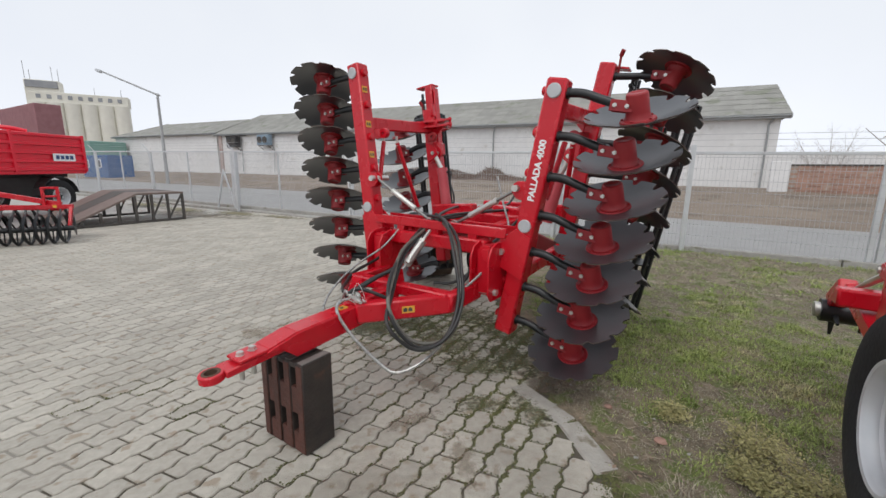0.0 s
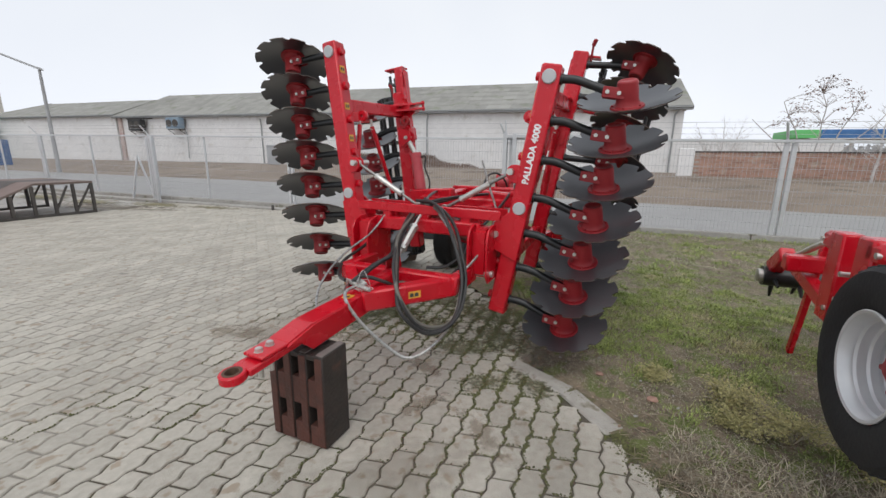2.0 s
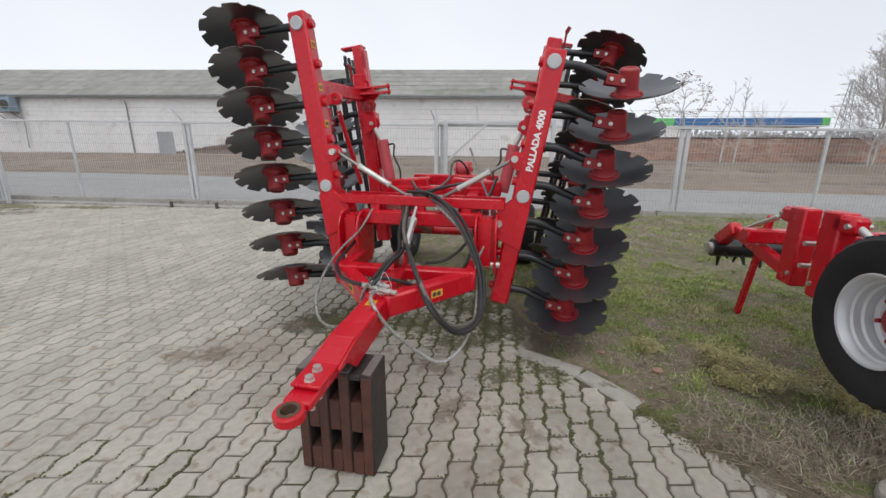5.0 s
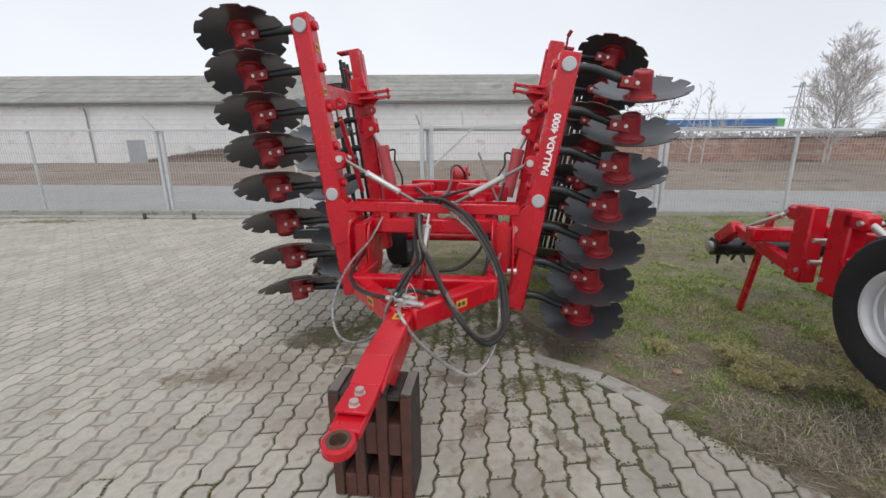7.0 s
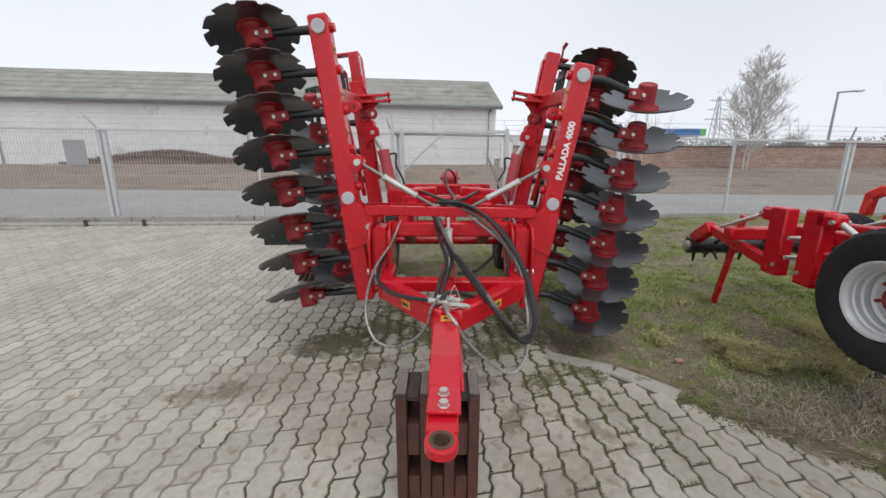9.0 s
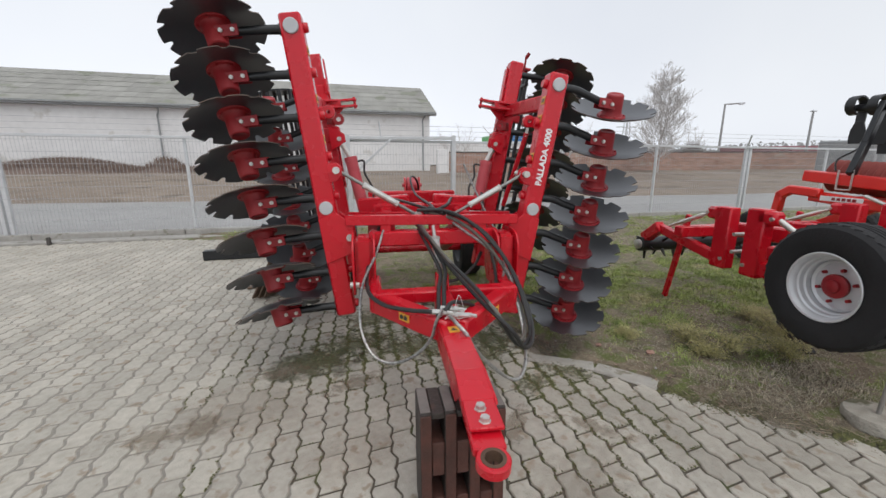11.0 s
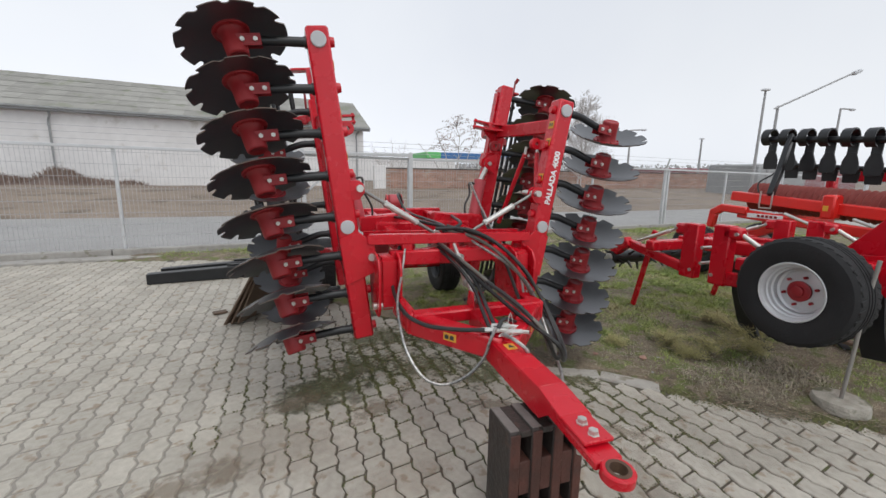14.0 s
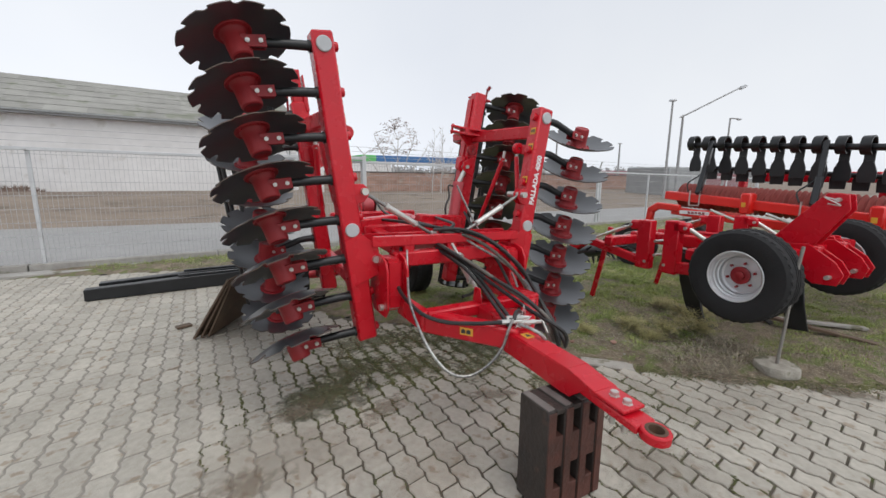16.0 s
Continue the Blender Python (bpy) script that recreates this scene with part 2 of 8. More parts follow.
def film(name, colour, colour2, strength, rough, seed, radius, grain=0.0):
    """A thin patch of dirt or damp whose edge thins out unevenly."""
    m = bpy.data.materials.new(name)
    m.use_nodes = True
    n, l = m.node_tree.nodes, m.node_tree.links
    s = n["Principled BSDF"]
    co = n.new("ShaderNodeTexCoord")
    dist = n.new("ShaderNodeVectorMath")
    dist.operation = "LENGTH"
    l.new(co.outputs["Object"], dist.inputs[0])
    nz = n.new("ShaderNodeTexNoise")
    nz.inputs["Scale"].default_value, nz.inputs["Detail"].default_value = 5.0 + seed, 7
    l.new(co.outputs["Object"], nz.inputs["Vector"])
    fall = n.new("ShaderNodeMapRange")
    fall.inputs["From Min"].default_value, fall.inputs["From Max"].default_value = radius * 0.25, radius
    fall.inputs["To Min"].default_value, fall.inputs["To Max"].default_value = 0.75, -0.55
    l.new(dist.outputs["Value"], fall.inputs["Value"])
    add = n.new("ShaderNodeMath")
    add.operation = "ADD"
    l.new(nz.outputs["Fac"], add.inputs[0])
    l.new(fall.outputs["Result"], add.inputs[1])
    total = add.outputs[0]
    if grain:      # crumbs and bare specks at the scale of a finger
        geo = n.new("ShaderNodeNewGeometry")
        for scale, much in ((grain, 2.2), (grain * 0.28, 2.0)):
            g = n.new("ShaderNodeTexNoise")
            g.inputs["Scale"].default_value, g.inputs["Detail"].default_value = scale, 5
            l.new(geo.outputs["Position"], g.inputs["Vector"])
            ma = n.new("ShaderNodeMath")
            ma.operation = "MULTIPLY_ADD"
            l.new(g.outputs["Fac"], ma.inputs[0])
            ma.inputs[1].default_value, ma.inputs[2].default_value = much, -0.54 * much
            su = n.new("ShaderNodeMath")
            su.operation = "ADD"
            l.new(total, su.inputs[0])
            l.new(ma.outputs[0], su.inputs[1])
            total = su.outputs[0]
    cut = n.new("ShaderNodeMapRange")
    cut.inputs["From Min"].default_value, cut.inputs["From Max"].default_value = 0.45, 1.05
    cut.inputs["To Max"].default_value = strength
    l.new(total, cut.inputs["Value"])
    l.new(cut.outputs["Result"], s.inputs["Alpha"])
    mx = n.new("ShaderNodeMix")
    mx.data_type = "RGBA"
    mx.inputs["A"].default_value, mx.inputs["B"].default_value = (*colour, 1), (*colour2, 1)
    n2 = n.new("ShaderNodeTexNoise")
    n2.inputs["Scale"].default_value = 9
    l.new(co.outputs["Object"], n2.inputs["Vector"])
    l.new(n2.outputs["Fac"], mx.inputs["Factor"])
    l.new(mx.outputs["Result"], s.inputs["Base Color"])
    s.inputs["Roughness"].default_value = rough
    return m


MOSS = mat("joint_moss", (0.062, 0.068, 0.022), (0.125, 0.125, 0.046), 30, 0.95, spread=0.4)
LAMP_GREY = mat("grey_lamp_post", (0.30, 0.30, 0.30), (0.40, 0.40, 0.40), 3, 0.6, 0.2)
TRUCK_BLACK = mat("dusty_black_chassis", (0.02, 0.02, 0.021), (0.04, 0.04, 0.04), 6, 0.6)
RAMP_STEEL = mat("dark_ramp_steel", (0.055, 0.05, 0.046), (0.10, 0.088, 0.078), 6, 0.7, bump=0.1, bscale=40)
RAMP_DECK = mat("brown_ramp_deck", (0.155, 0.115, 0.10), (0.21, 0.16, 0.14), 5, 0.75, bump=0.2, bscale=50)


# ---- mesh helpers ----
def chunk(bm, tmp, m=None):
    """Adds the temporary bmesh to bm, moved by m."""
    if m is not None:
        bmesh.ops.transform(tmp, matrix=m, verts=tmp.verts)
    me = bpy.data.meshes.new("chunk")
    tmp.to_mesh(me)
    tmp.free()
    bm.from_mesh(me)
    bpy.data.meshes.remove(me)
    return bm


def basis(ex, ey, ez, at):
    """A matrix from three axes and a place."""
    return Matrix(((ex[0], ey[0], ez[0], at[0]), (ex[1], ey[1], ez[1], at[1]), (ex[2], ey[2], ez[2], at[2]), (0, 0, 0, 1)))


def along(p, q, roll=0.0):
    """A matrix at p whose z axis points to q."""
    d = Vector(q) - Vector(p)
    return Matrix.Translation(p) @ d.to_track_quat("Z", "Y").to_matrix().to_4x4() @ Matrix.Rotation(roll, 4, "Z")


def box(bm, c, s, m=None, bev=0.004, segs=1):
    t = bmesh.new()
    bmesh.ops.create_cube(t, size=1.0)
    bmesh.ops.scale(t, vec=s, verts=t.verts)
    if bev:
        bmesh.ops.bevel(t, geom=t.edges[:], offset=min(bev, min(s) * 0.4), segments=segs, affect="EDGES")
    mm = Matrix.Translation(c)
    return chunk(bm, t, m @ mm if m is not None else mm)


def bar(bm, p, q, w, h, roll=0.0, bev=0.006, over=0.0):
    """A box beam from p to q, w wide and h high (h along the upright side)."""
    p, q = Vector(p), Vector(q)
    d = q - p
    L = d.length
    ez = d.normalized()
    up = Vector((0, 0, 1)) if abs(ez.z) < 0.95 else Vector((0, 1, 0))
    ex = up.cross(ez).normalized()
    ey = ez.cross(ex)
    m = basis(ex, ey, ez, p) @ Matrix.Rotation(roll, 4, "Z")
    return box(bm, (0, 0, L / 2), (w, h, L + 2 * over), m, bev)


def rod(bm, p, q, r, segs=12, r2=None, caps=True):
    t = bmesh.new()
    L = (Vector(q) - Vector(p)).length
    bmesh.ops.create_cone(t, cap_ends=caps, segments=segs, radius1=r, radius2=r if r2 is None else r2, depth=L)
    return chunk(bm, t, along(p, q) @ Matrix.Translation((0, 0, L / 2)))


def plate(bm, pts, thick, m, bev=0.003):
    """A flat polygon (x, y) of that thickness, centred on z = 0 of m."""
    t = bmesh.new()
    vs = [t.verts.new((x, y, -thick / 2)) for x, y in pts]
    f = t.faces.new(vs)
    ext = bmesh.ops.extrude_face_region(t, geom=[f])
    bmesh.ops.translate(t, vec=(0, 0, thick), verts=[g for g in ext["geom"] if isinstance(g, bmesh.types.BMVert)])
    bmesh.ops.recalc_face_normals(t, faces=t.faces)
    if bev:
        bmesh.ops.bevel(t, geom=t.edges[:], offset=min(bev, thick * 0.3), segments=1, affect="EDGES")
    return chunk(bm, t, m)


def lathe(bm, prof, m=None, segs=24):
    """Turns a profile of (radius, height) about z."""
    t = bmesh.new()
    rings = []
    for r, h in prof:
        if r < 1e-6:
            rings.append([t.verts.new((0, 0, h))])
        else:
            rings.append([t.verts.new((r * math.cos(2 * math.pi * i / segs), r * math.sin(2 * math.pi * i / segs), h)) for i in range(segs)])
    for a, b in zip(rings, rings[1:]):
        for i in range(segs):
            j = (i + 1) % segs
            if len(a) == 1 and len(b) == 1:
                continue
            if len(a) == 1:
                t.faces.new((a[0], b[i], b[j]))
            elif len(b) == 1:
                t.faces.new((a[i], a[j], b[0]))
            else:
                t.faces.new((a[i], a[j], b[j], b[i]))
    bmesh.ops.recalc_face_normals(t, faces=t.faces)
    return chunk(bm, t, m)


def smooth_path(pts, n=8):
    """Catmull-Rom points through pts."""
    p = [Vector(v) for v in pts]
    p = [p[0] * 2 - p[1]] + p + [p[-1] * 2 - p[-2]]
    out = []
    for i in range(1, len(p) - 2):
        for k in range(n):
            t = k / n
            a, b, c, d = p[i - 1], p[i], p[i + 1], p[i + 2]
            out.append(0.5 * (2 * b + (c - a) * t + (2 * a - 5 * b + 4 * c - d) * t * t + (3 * b - a - 3 * c + d) * t ** 3))
    out.append(p[-2])
    return out


def tube(bm, pts, r, segs=8, n=8, taper=1.0):
    """A round tube along a smooth path."""
    path = smooth_path(pts, n) if n > 1 else [Vector(v) for v in pts]
    t = bmesh.new()
    rings, up = [], None
    for i, p in enumerate(path):
        d = (path[min(i + 1, len(path) - 1)] - path[max(i - 1, 0)]).normalized()
        if up is None:
            up = d.orthogonal().normalized()
        up = (up - d * up.dot(d)).normalized()
        side = d.cross(up)
        rr = r * (1 + (taper - 1) * i / (len(path) - 1))
        rings.append([t.verts.new(p + (up * math.cos(2 * math.pi * k / segs) + side * math.sin(2 * math.pi * k / segs)) * rr) for k in range(segs)])
    for a, b in zip(rings, rings[1:]):
        for k in range(segs):
            j = (k + 1) % segs
            t.faces.new((a[k], a[j], b[j], b[k]))
    t.faces.new(rings[0][::-1])
    t.faces.new(rings[-1])
    return chunk(bm, t)


def finish(me, material, angle=38):
    me.materials.append(material)
    me.shade_smooth()
    me.set_sharp_from_angle(angle=radians(angle))
    return me


def mesh_of(name, bm, material, angle=38):
    me = bpy.data.meshes.new(name)
    bm.to_mesh(me)
    bm.free()
    return finish(me, material, angle)


def part(name, bm, material, parent, label=""):
    """Links a bmesh as one mesh object under a thing or a part."""
    ob = new(name, mesh_of(name, bm, material))
    ob.parent = parent
    return tagged(ob, label)


def shared(name, me, parent, m):
    """One more object on a mesh that is already there."""
    ob = new(name, me)
    ob.parent = parent
    ob.matrix_basis = m
    return ob


def thing(name, m, label, category, group="", kind=""):
    """An empty at the base of a thing, whose parts are its children."""
    ob = new(name)
    ob.empty_display_size = 0.1
    ob.matrix_basis = m
    return tagged(ob, label, category, group, kind)


def solid(name, bm, material, m, label, category="", group="", kind=""):
    """A top-level thing of one mesh."""
    ob = new(name, mesh_of(name, bm, material))
    ob.matrix_basis = m
    return tagged(ob, label, category, group, kind)


def words(name, text, size, material, parent, m, extrude=0.0015, bold=0.0):
    """Raised lettering in the built-in font, as a mesh."""
    cu = bpy.data.curves.new(name, "FONT")
    cu.body, cu.size, cu.extrude, cu.offset = text, size, extrude, bold
    cu.align_x = "LEFT"
    tmp = bpy.data.objects.new(name, cu)
    scene.collection.objects.link(tmp)
    me = bpy.data.meshes.new_from_object(tmp.evaluated_get(bpy.context.evaluated_depsgraph_get()))
    bpy.data.objects.remove(tmp)
    me.materials.clear()
    me.materials.append(material)
    ob = new(name, me)
    ob.parent = parent
    ob.matrix_basis = m
    return ob


# the yard's grid: x to the machine's right, y to its rear
YARD_M = pose(-0.035, 2.98, 0, 0, 0, -33.8)
YI = YARD_M.inverted()


def yard(x, y, z=0.0):
    return YARD_M @ Vector((x, y, z))

# ---- the setting ----
STREET = pose(0, 0, 0, 0, 0, -31.05)      # x along the fence, y away from the yard
FENCE = 8.5


def street(u, n, z=0.0):
    return STREET @ Vector((u, n, z))


def sheet(name, corners, z, material, label, holes=1, step=0.0):
    """A flat sheet of ground through the given corners."""
    bm = bmesh.new()
    bm.faces.new([bm.verts.new((p[0], p[1], z)) for p in corners])
    bmesh.ops.recalc_face_normals(bm, faces=bm.faces)
    if bm.faces[:][0].normal.z < 0:
        bmesh.ops.reverse_faces(bm, faces=bm.faces)
    return solid(name, bm, material, Matrix(), label, "ground", kind="structure")


sheet("ground", [(-900, -900), (900, -900), (900, 900), (-900, 900)], -0.06, EARTH, "bare brown winter earth reaching the horizon")
sheet("yard", [street(-60, -30), street(40, -30), street(40, FENCE - 0.12), street(-60, FENCE - 0.12)], -0.052, YARD, "worn pale concrete yard beyond the pavers")
sheet("road", [street(-160, FENCE + 0.75), street(160, FENCE + 0.75), street(160, 12.6), street(60, 12.6), street(12, 13.7), street(-20, 17.4), street(-160, 19.0)], -0.05, ASPHALT, "pale worn asphalt street behind the fence")


def rough_strip(name, u0, u1, n0, n1, nu, nn, height, material, label, seed):
    """An uneven bank of earth between two lines of the street."""
    rng = random.Random(seed)
    bm = bmesh.new()
    grid = []
    for i in range(nu + 1):
        row = []
        for j in range(nn + 1):
            u = u0 + (u1 - u0) * i / nu
            near = n0(u) if callable(n0) else n0
            n = near + (n1 - near) * j / nn
            edge = math.sin(math.pi * j / nn) ** 0.7
            z = -0.055 + height(u, n) * edge + 0.06 * edge * noise.noise((u * 0.5, n * 0.7, seed))
            row.append(bm.verts.new((u + rng.uniform(-0.05, 0.05), n + rng.uniform(-0.05, 0.05), z)))
        grid.append(row)
    for i in range(nu):
        for j in range(nn):
            bm.faces.new((grid[i][j], grid[i + 1][j], grid[i + 1][j + 1], grid[i][j + 1]))
    return solid(name, bm, material, STREET, label, "bank", kind="structure")


def road_side(u):
    """The far side of the street, which narrows towards the east."""
    if u < -20:
        return 17.4 - (u + 20) * 1.6 / 140 - 0.05
    return 17.4 - (u + 20) * 3.7 / 32 - 0.05 if u < 12 else 13.7 - (u - 12) * 1.1 / 48 - 0.05


rough_strip("verge", -110, 60, road_side, 39.0, 170, 30, lambda u, n: 0.25 + 0.5 * max(0, (n - 20) / 19), EARTH, "brown earth verge between street and warehouse", 3)


def sill():
    bm = bmesh.new()
    u = -40.0
    while u < 14:
        box(bm, (u + 1.24, FENCE + 0.02, 0.03), (2.46, 0.2, 0.2), None, 0.012)
        u += 2.48
    box(bm, (-12, FENCE - 0.23, -0.01), (52, 0.28, 0.09), None, 0.01)
    return solid("fence_sill", bm, CONCRETE, STREET, "pale concrete plinth under the wire fence", "plinth", kind="structure")


sill()


# ---- fence ----
POSTS = [-27.2, -24.6, -21.9, -19.3, -16.4, -13.45, -11.15, -8.15, -5.1, -2.35, 0.0, 2.45, 5.0, 7.6, 10.2, 12.9, 15.6, 18.3]


def rail_z(u):
    """The top rail rises a little towards the far end."""
    return 1.73 - 0.0125 * (u - 3)


wire_fence = thing("wire_fence", STREET, "pale grey welded wire fence with leaning barbed wire arms", "fence")
for i, u in enumerate(POSTS):
    heavy = i % 2 == 1 or u in (-13.45, 2.45)
    w = 0.07 if heavy else 0.05
    bm = bmesh.new()
    box(bm, (u, FENCE, rail_z(u) / 2), (w, w, rail_z(u)), None, 0.006)
    if heavy:
        bar(bm, (u, FENCE, rail_z(u)), (u - 0.1, FENCE - 0.17, rail_z(u) + 0.3), 0.035, 0.035)
        box(bm, (u + 0.11, FENCE, rail_z(u) / 2), (w, w, rail_z(u)), None, 0.006)
    part("post", bm, STEEL_PAINT, wire_fence)
for a, b in zip(POSTS, POSTS[1:]):
    bm = bmesh.new()
    bar(bm, (a, FENCE - 0.045, rail_z(a)), (b, FENCE - 0.045, rail_z(b)), 0.045, 0.05)
    part("rail", bm, STEEL_PAINT, wire_fence)
    bm = bmesh.new()
    k = a + 0.08
    while k < b - 0.04:
        box(bm, (k, FENCE - 0.03, rail_z(k) / 2 + 0.06), (0.0040, 0.0040, rail_z(k) - 0.12), None, 0)
        k += 0.06
    for j in range(9):
        f = 0.08 + 0.88 * j / 8
        bar(bm, (a, FENCE - 0.036, rail_z(a) * f), (b, FENCE - 0.036, rail_z(b) * f), 0.005, 0.006, bev=0)
    part("mesh_panel", bm, WIRE, wire_fence)
for k, (dz, dn) in enumerate(((1.93, 0.06), (2.03, 0.11), (2.12, 0.16))):
    bm = bmesh.new()
    rod(bm, (POSTS[0], FENCE - dn, dz - 1.82 + rail_z(POSTS[0])), (POSTS[-1], FENCE - dn, dz - 1.82 + rail_z(POSTS[-1])), 0.0035, 5)
    part("barbed_wire", bm, WIRE, wire_fence)


def gate(u0, u1):
    g = thing("gate", STREET, "pale grey steel gate leaf with a diagonal brace", "gate")
    for u in (u0, u0 + 0.2, u1):
        bm = bmesh.new()
        box(bm, (u, FENCE - 0.12, 0.95), (0.08, 0.06, 1.9), None, 0.006)
        part("post", bm, STEEL_PAINT, g)
    bm = bmesh.new()
    box(bm, ((u0 + u1) / 2, FENCE - 0.12, 1.84), (u1 - u0, 0.05, 0.06), None, 0.006)
    part("rail", bm, STEEL_PAINT, g)
    bm = bmesh.new()
    bar(bm, (u0 + 0.2, FENCE - 0.13, 1.05), (u0 + 1.05, FENCE - 0.13, 1.82), 0.04, 0.04)
    part("brace", bm, STEEL_PAINT, g)
    for u in (u0 + 0.02, u0 + 0.85):
        bm = bmesh.new()
        bar(bm, (u, FENCE - 0.12, 1.86), (u - 0.03, FENCE - 0.12, 2.16), 0.03, 0.03)
        part("wire_arm", bm, STEEL_PAINT, g)


gate(-2.35, 0.0)


def gate_end():
    """Open gate leaf folded against its posts, with a prop."""
    g = thing("gate", STREET, "grey mesh gate leaf folded open beside its braced posts", "gate")
    for u, n in ((-13.45, -0.1), (-13.1, -0.25), (-12.65, -0.5)):
        bm = bmesh.new()
        box(bm, (u, FENCE + n, 0.95), (0.08, 0.06, 1.9), None, 0.006)
        part("post", bm, STEEL_PAINT, g)
    bm = bmesh.new()
    bar(bm, (-14.15, FENCE - 0.3, 0.0), (-13.9, FENCE - 0.15, 1.35), 0.05, 0.05)
    part("brace", bm, STEEL_PAINT, g)
    bm = bmesh.new()
    bar(bm, (-13.9, FENCE - 0.15, 1.35), (-13.45, FENCE - 0.1, 0.1), 0.05, 0.05)
    part("brace", bm, STEEL_PAINT, g)
    bm = bmesh.new()
    for k in range(17):
        x = k / 16
        box(bm, (-13.45 + 0.8 * x, FENCE - 0.1 - 0.4 * x, 0.98), (0.006, 0.006, 1.7), None, 0)
    for k in range(9):
        bar(bm, (-13.45, FENCE - 0.1, 0.2 + k * 0.2), (-12.65, FENCE - 0.5, 0.2 + k * 0.2), 0.006, 0.006, bev=0)
    part("mesh_panel", bm, WIRE, g)


gate_end()
for u in (-8.4, -7.28):
    bm = bmesh.new()
    box(bm, (0, 0, 0.05), (0.05, 0.06, 0.16), None, 0.008)
    solid("gate_stop", bm, RAMP_STEEL, STREET @ pose(u, FENCE - 0.43, 0), "short dark steel gate stop set in the plinth", "gate stop", "gate stops")


# ---- warehouse ----
def warehouse(name, u0, u1, n0, depth, eave, ridge, hips, label):
    h = thing(name, STREET, label, "warehouse")
    bm = bmesh.new()
    t = 0.3
    e0, e1 = eave[0] - 0.15, eave[1] - 0.15
    for n in (n0 + t / 2, n0 + depth - t / 2):
        plate(bm, [(u0, 0), (u1, 0), (u1, e1), (u0, e0)], t, basis(Vector((1, 0, 0)), Vector((0, 0, 1)), Vector((0, -1, 0)), (0, n, 0)), 0)
    for u, e in ((u0 + t / 2, e0), (u1 - t / 2, e1)):
        box(bm, (u, n0 + depth / 2, e / 2), (t, depth - 2 * t, e), None, 0)
    part("wall", bm, PLASTER, h)
    bm = bmesh.new()
    o, mid = 0.55, n0 + depth / 2
    n_wave = int((u1 - u0) / 0.55)
    lo, hi, lo2 = [], [], []
    for i in range(n_wave + 1):
        k = i / n_wave
        u = u0 - o + (u1 - u0 + 2 * o) * k
        r = min(max(u, u0 - o + hips[0]), u1 + o - hips[1])
        w = 0.0
        e, g = eave[0] + (eave[1] - eave[0]) * k, ridge[0] + (ridge[1] - ridge[0]) * k
        lo.append(bm.verts.new((u, n0 - o, e - 0.1 + w)))
        hi.append(bm.verts.new((r, mid, g + w)))
        lo2.append(bm.verts.new((u, n0 + depth + o, e - 0.1)))
    for i in range(n_wave):
        bm.faces.new((lo[i], lo[i + 1], hi[i + 1], hi[i]))
        bm.faces.new((hi[i], hi[i + 1], lo2[i + 1], lo2[i]))
    for k in (0, -1):
        bm.faces.new((lo[k], hi[k], lo2[k]))
    bmesh.ops.remove_doubles(bm, verts=bm.verts, dist=0.001)
    part("roof", bm, ROOFING, h)
    # overlapping corrugated sheets on the street side
    rs = random.Random(int(u0) + 400)
    sv, sf = [], []
    cols, rows = int((u1 - u0 + 2 * o) / 1.15), 6
    for i in range(cols):
        for j in range(rows):
            q = []
            for a, b in ((i, j), (i + 1, j), (i + 1, j + 1), (i, j + 1)):
                k, f = a / cols, b / rows
                u = u0 - o + (u1 - u0 + 2 * o) * k
                r = min(max(u, u0 - o + hips[0]), u1 + o - hips[1])
                e, g = eave[0] + (eave[1] - eave[0]) * k - 0.1, ridge[0] + (ridge[1] - ridge[0]) * k
                q.append((u + (r - u) * f, n0 - o + (mid - n0 + o) * f, e + (g - e) * f + (0.04 if b == j else 0.02) + rs.uniform(0, 0.01)))
            s = len(sv)
            sv += q
            sf.append((s, s + 1, s + 2, s + 3))
    me = bpy.data.meshes.new("roofing")
    me.from_pydata(sv, [], sf)
    me.materials.append(ROOF_SHEET)
    ob = new("roofing", me)
    ob.parent = h
    tagged(ob, "overlapping weathered corrugated roof sheets", kind="stuff")
    bm = bmesh.new()
    bar(bm, (u0 - o, n0 - o - 0.05, eave[0] - 0.16), (u1 + o, n0 - o - 0.05, eave[1] - 0.16), 0.14, 0.14, bev=0.03)
    part("gutter", bm, GUTTER, h)
    bm = bmesh.new()
    bar(bm, (u0 - o, n0 - o / 2, eave[0] - 0.25), (u1 + o, n0 - o / 2, eave[1] - 0.25), o, 0.2, bev=0)
    part("soffit", bm, GUTTER, h)
    return h


main_hall = warehouse("warehouse", -66.2, 5.27, 39.5, 12.0, (6.5, 5.63), (9.95, 8.65), (3.7, 0.4), "long white plastered warehouse with a mossy grey roof")
warehouse("warehouse", -103.2, -66.8, 39.5, 12.0, (7.1, 6.75), (9.8, 9.4), (10.0, 0), "far white warehouse with a hipped mossy grey roof")
for u in (4.6, -17.7, -39.6):
    bm = bmesh.new()
    tube(bm, [(u + 0.25, 39.0, 5.5), (u + 0.2, 39.15, 5.25), (u, 39.38, 4.9), (u, 39.38, 4.3)], 0.07, 8, 5)
    rod(bm, (u, 39.38, 4.4), (u, 39.38, 0.0), 0.07, 8)
    part("downpipe", bm, GUTTER, main_hall)
bm = bmesh.new()
box(bm, (-65.7, 39.4, 3.1), (0.8, 0.25, 6.2), None, 0.05)
part("pilaster", bm, STAINED, main_hall, "stained reddish corner pier")
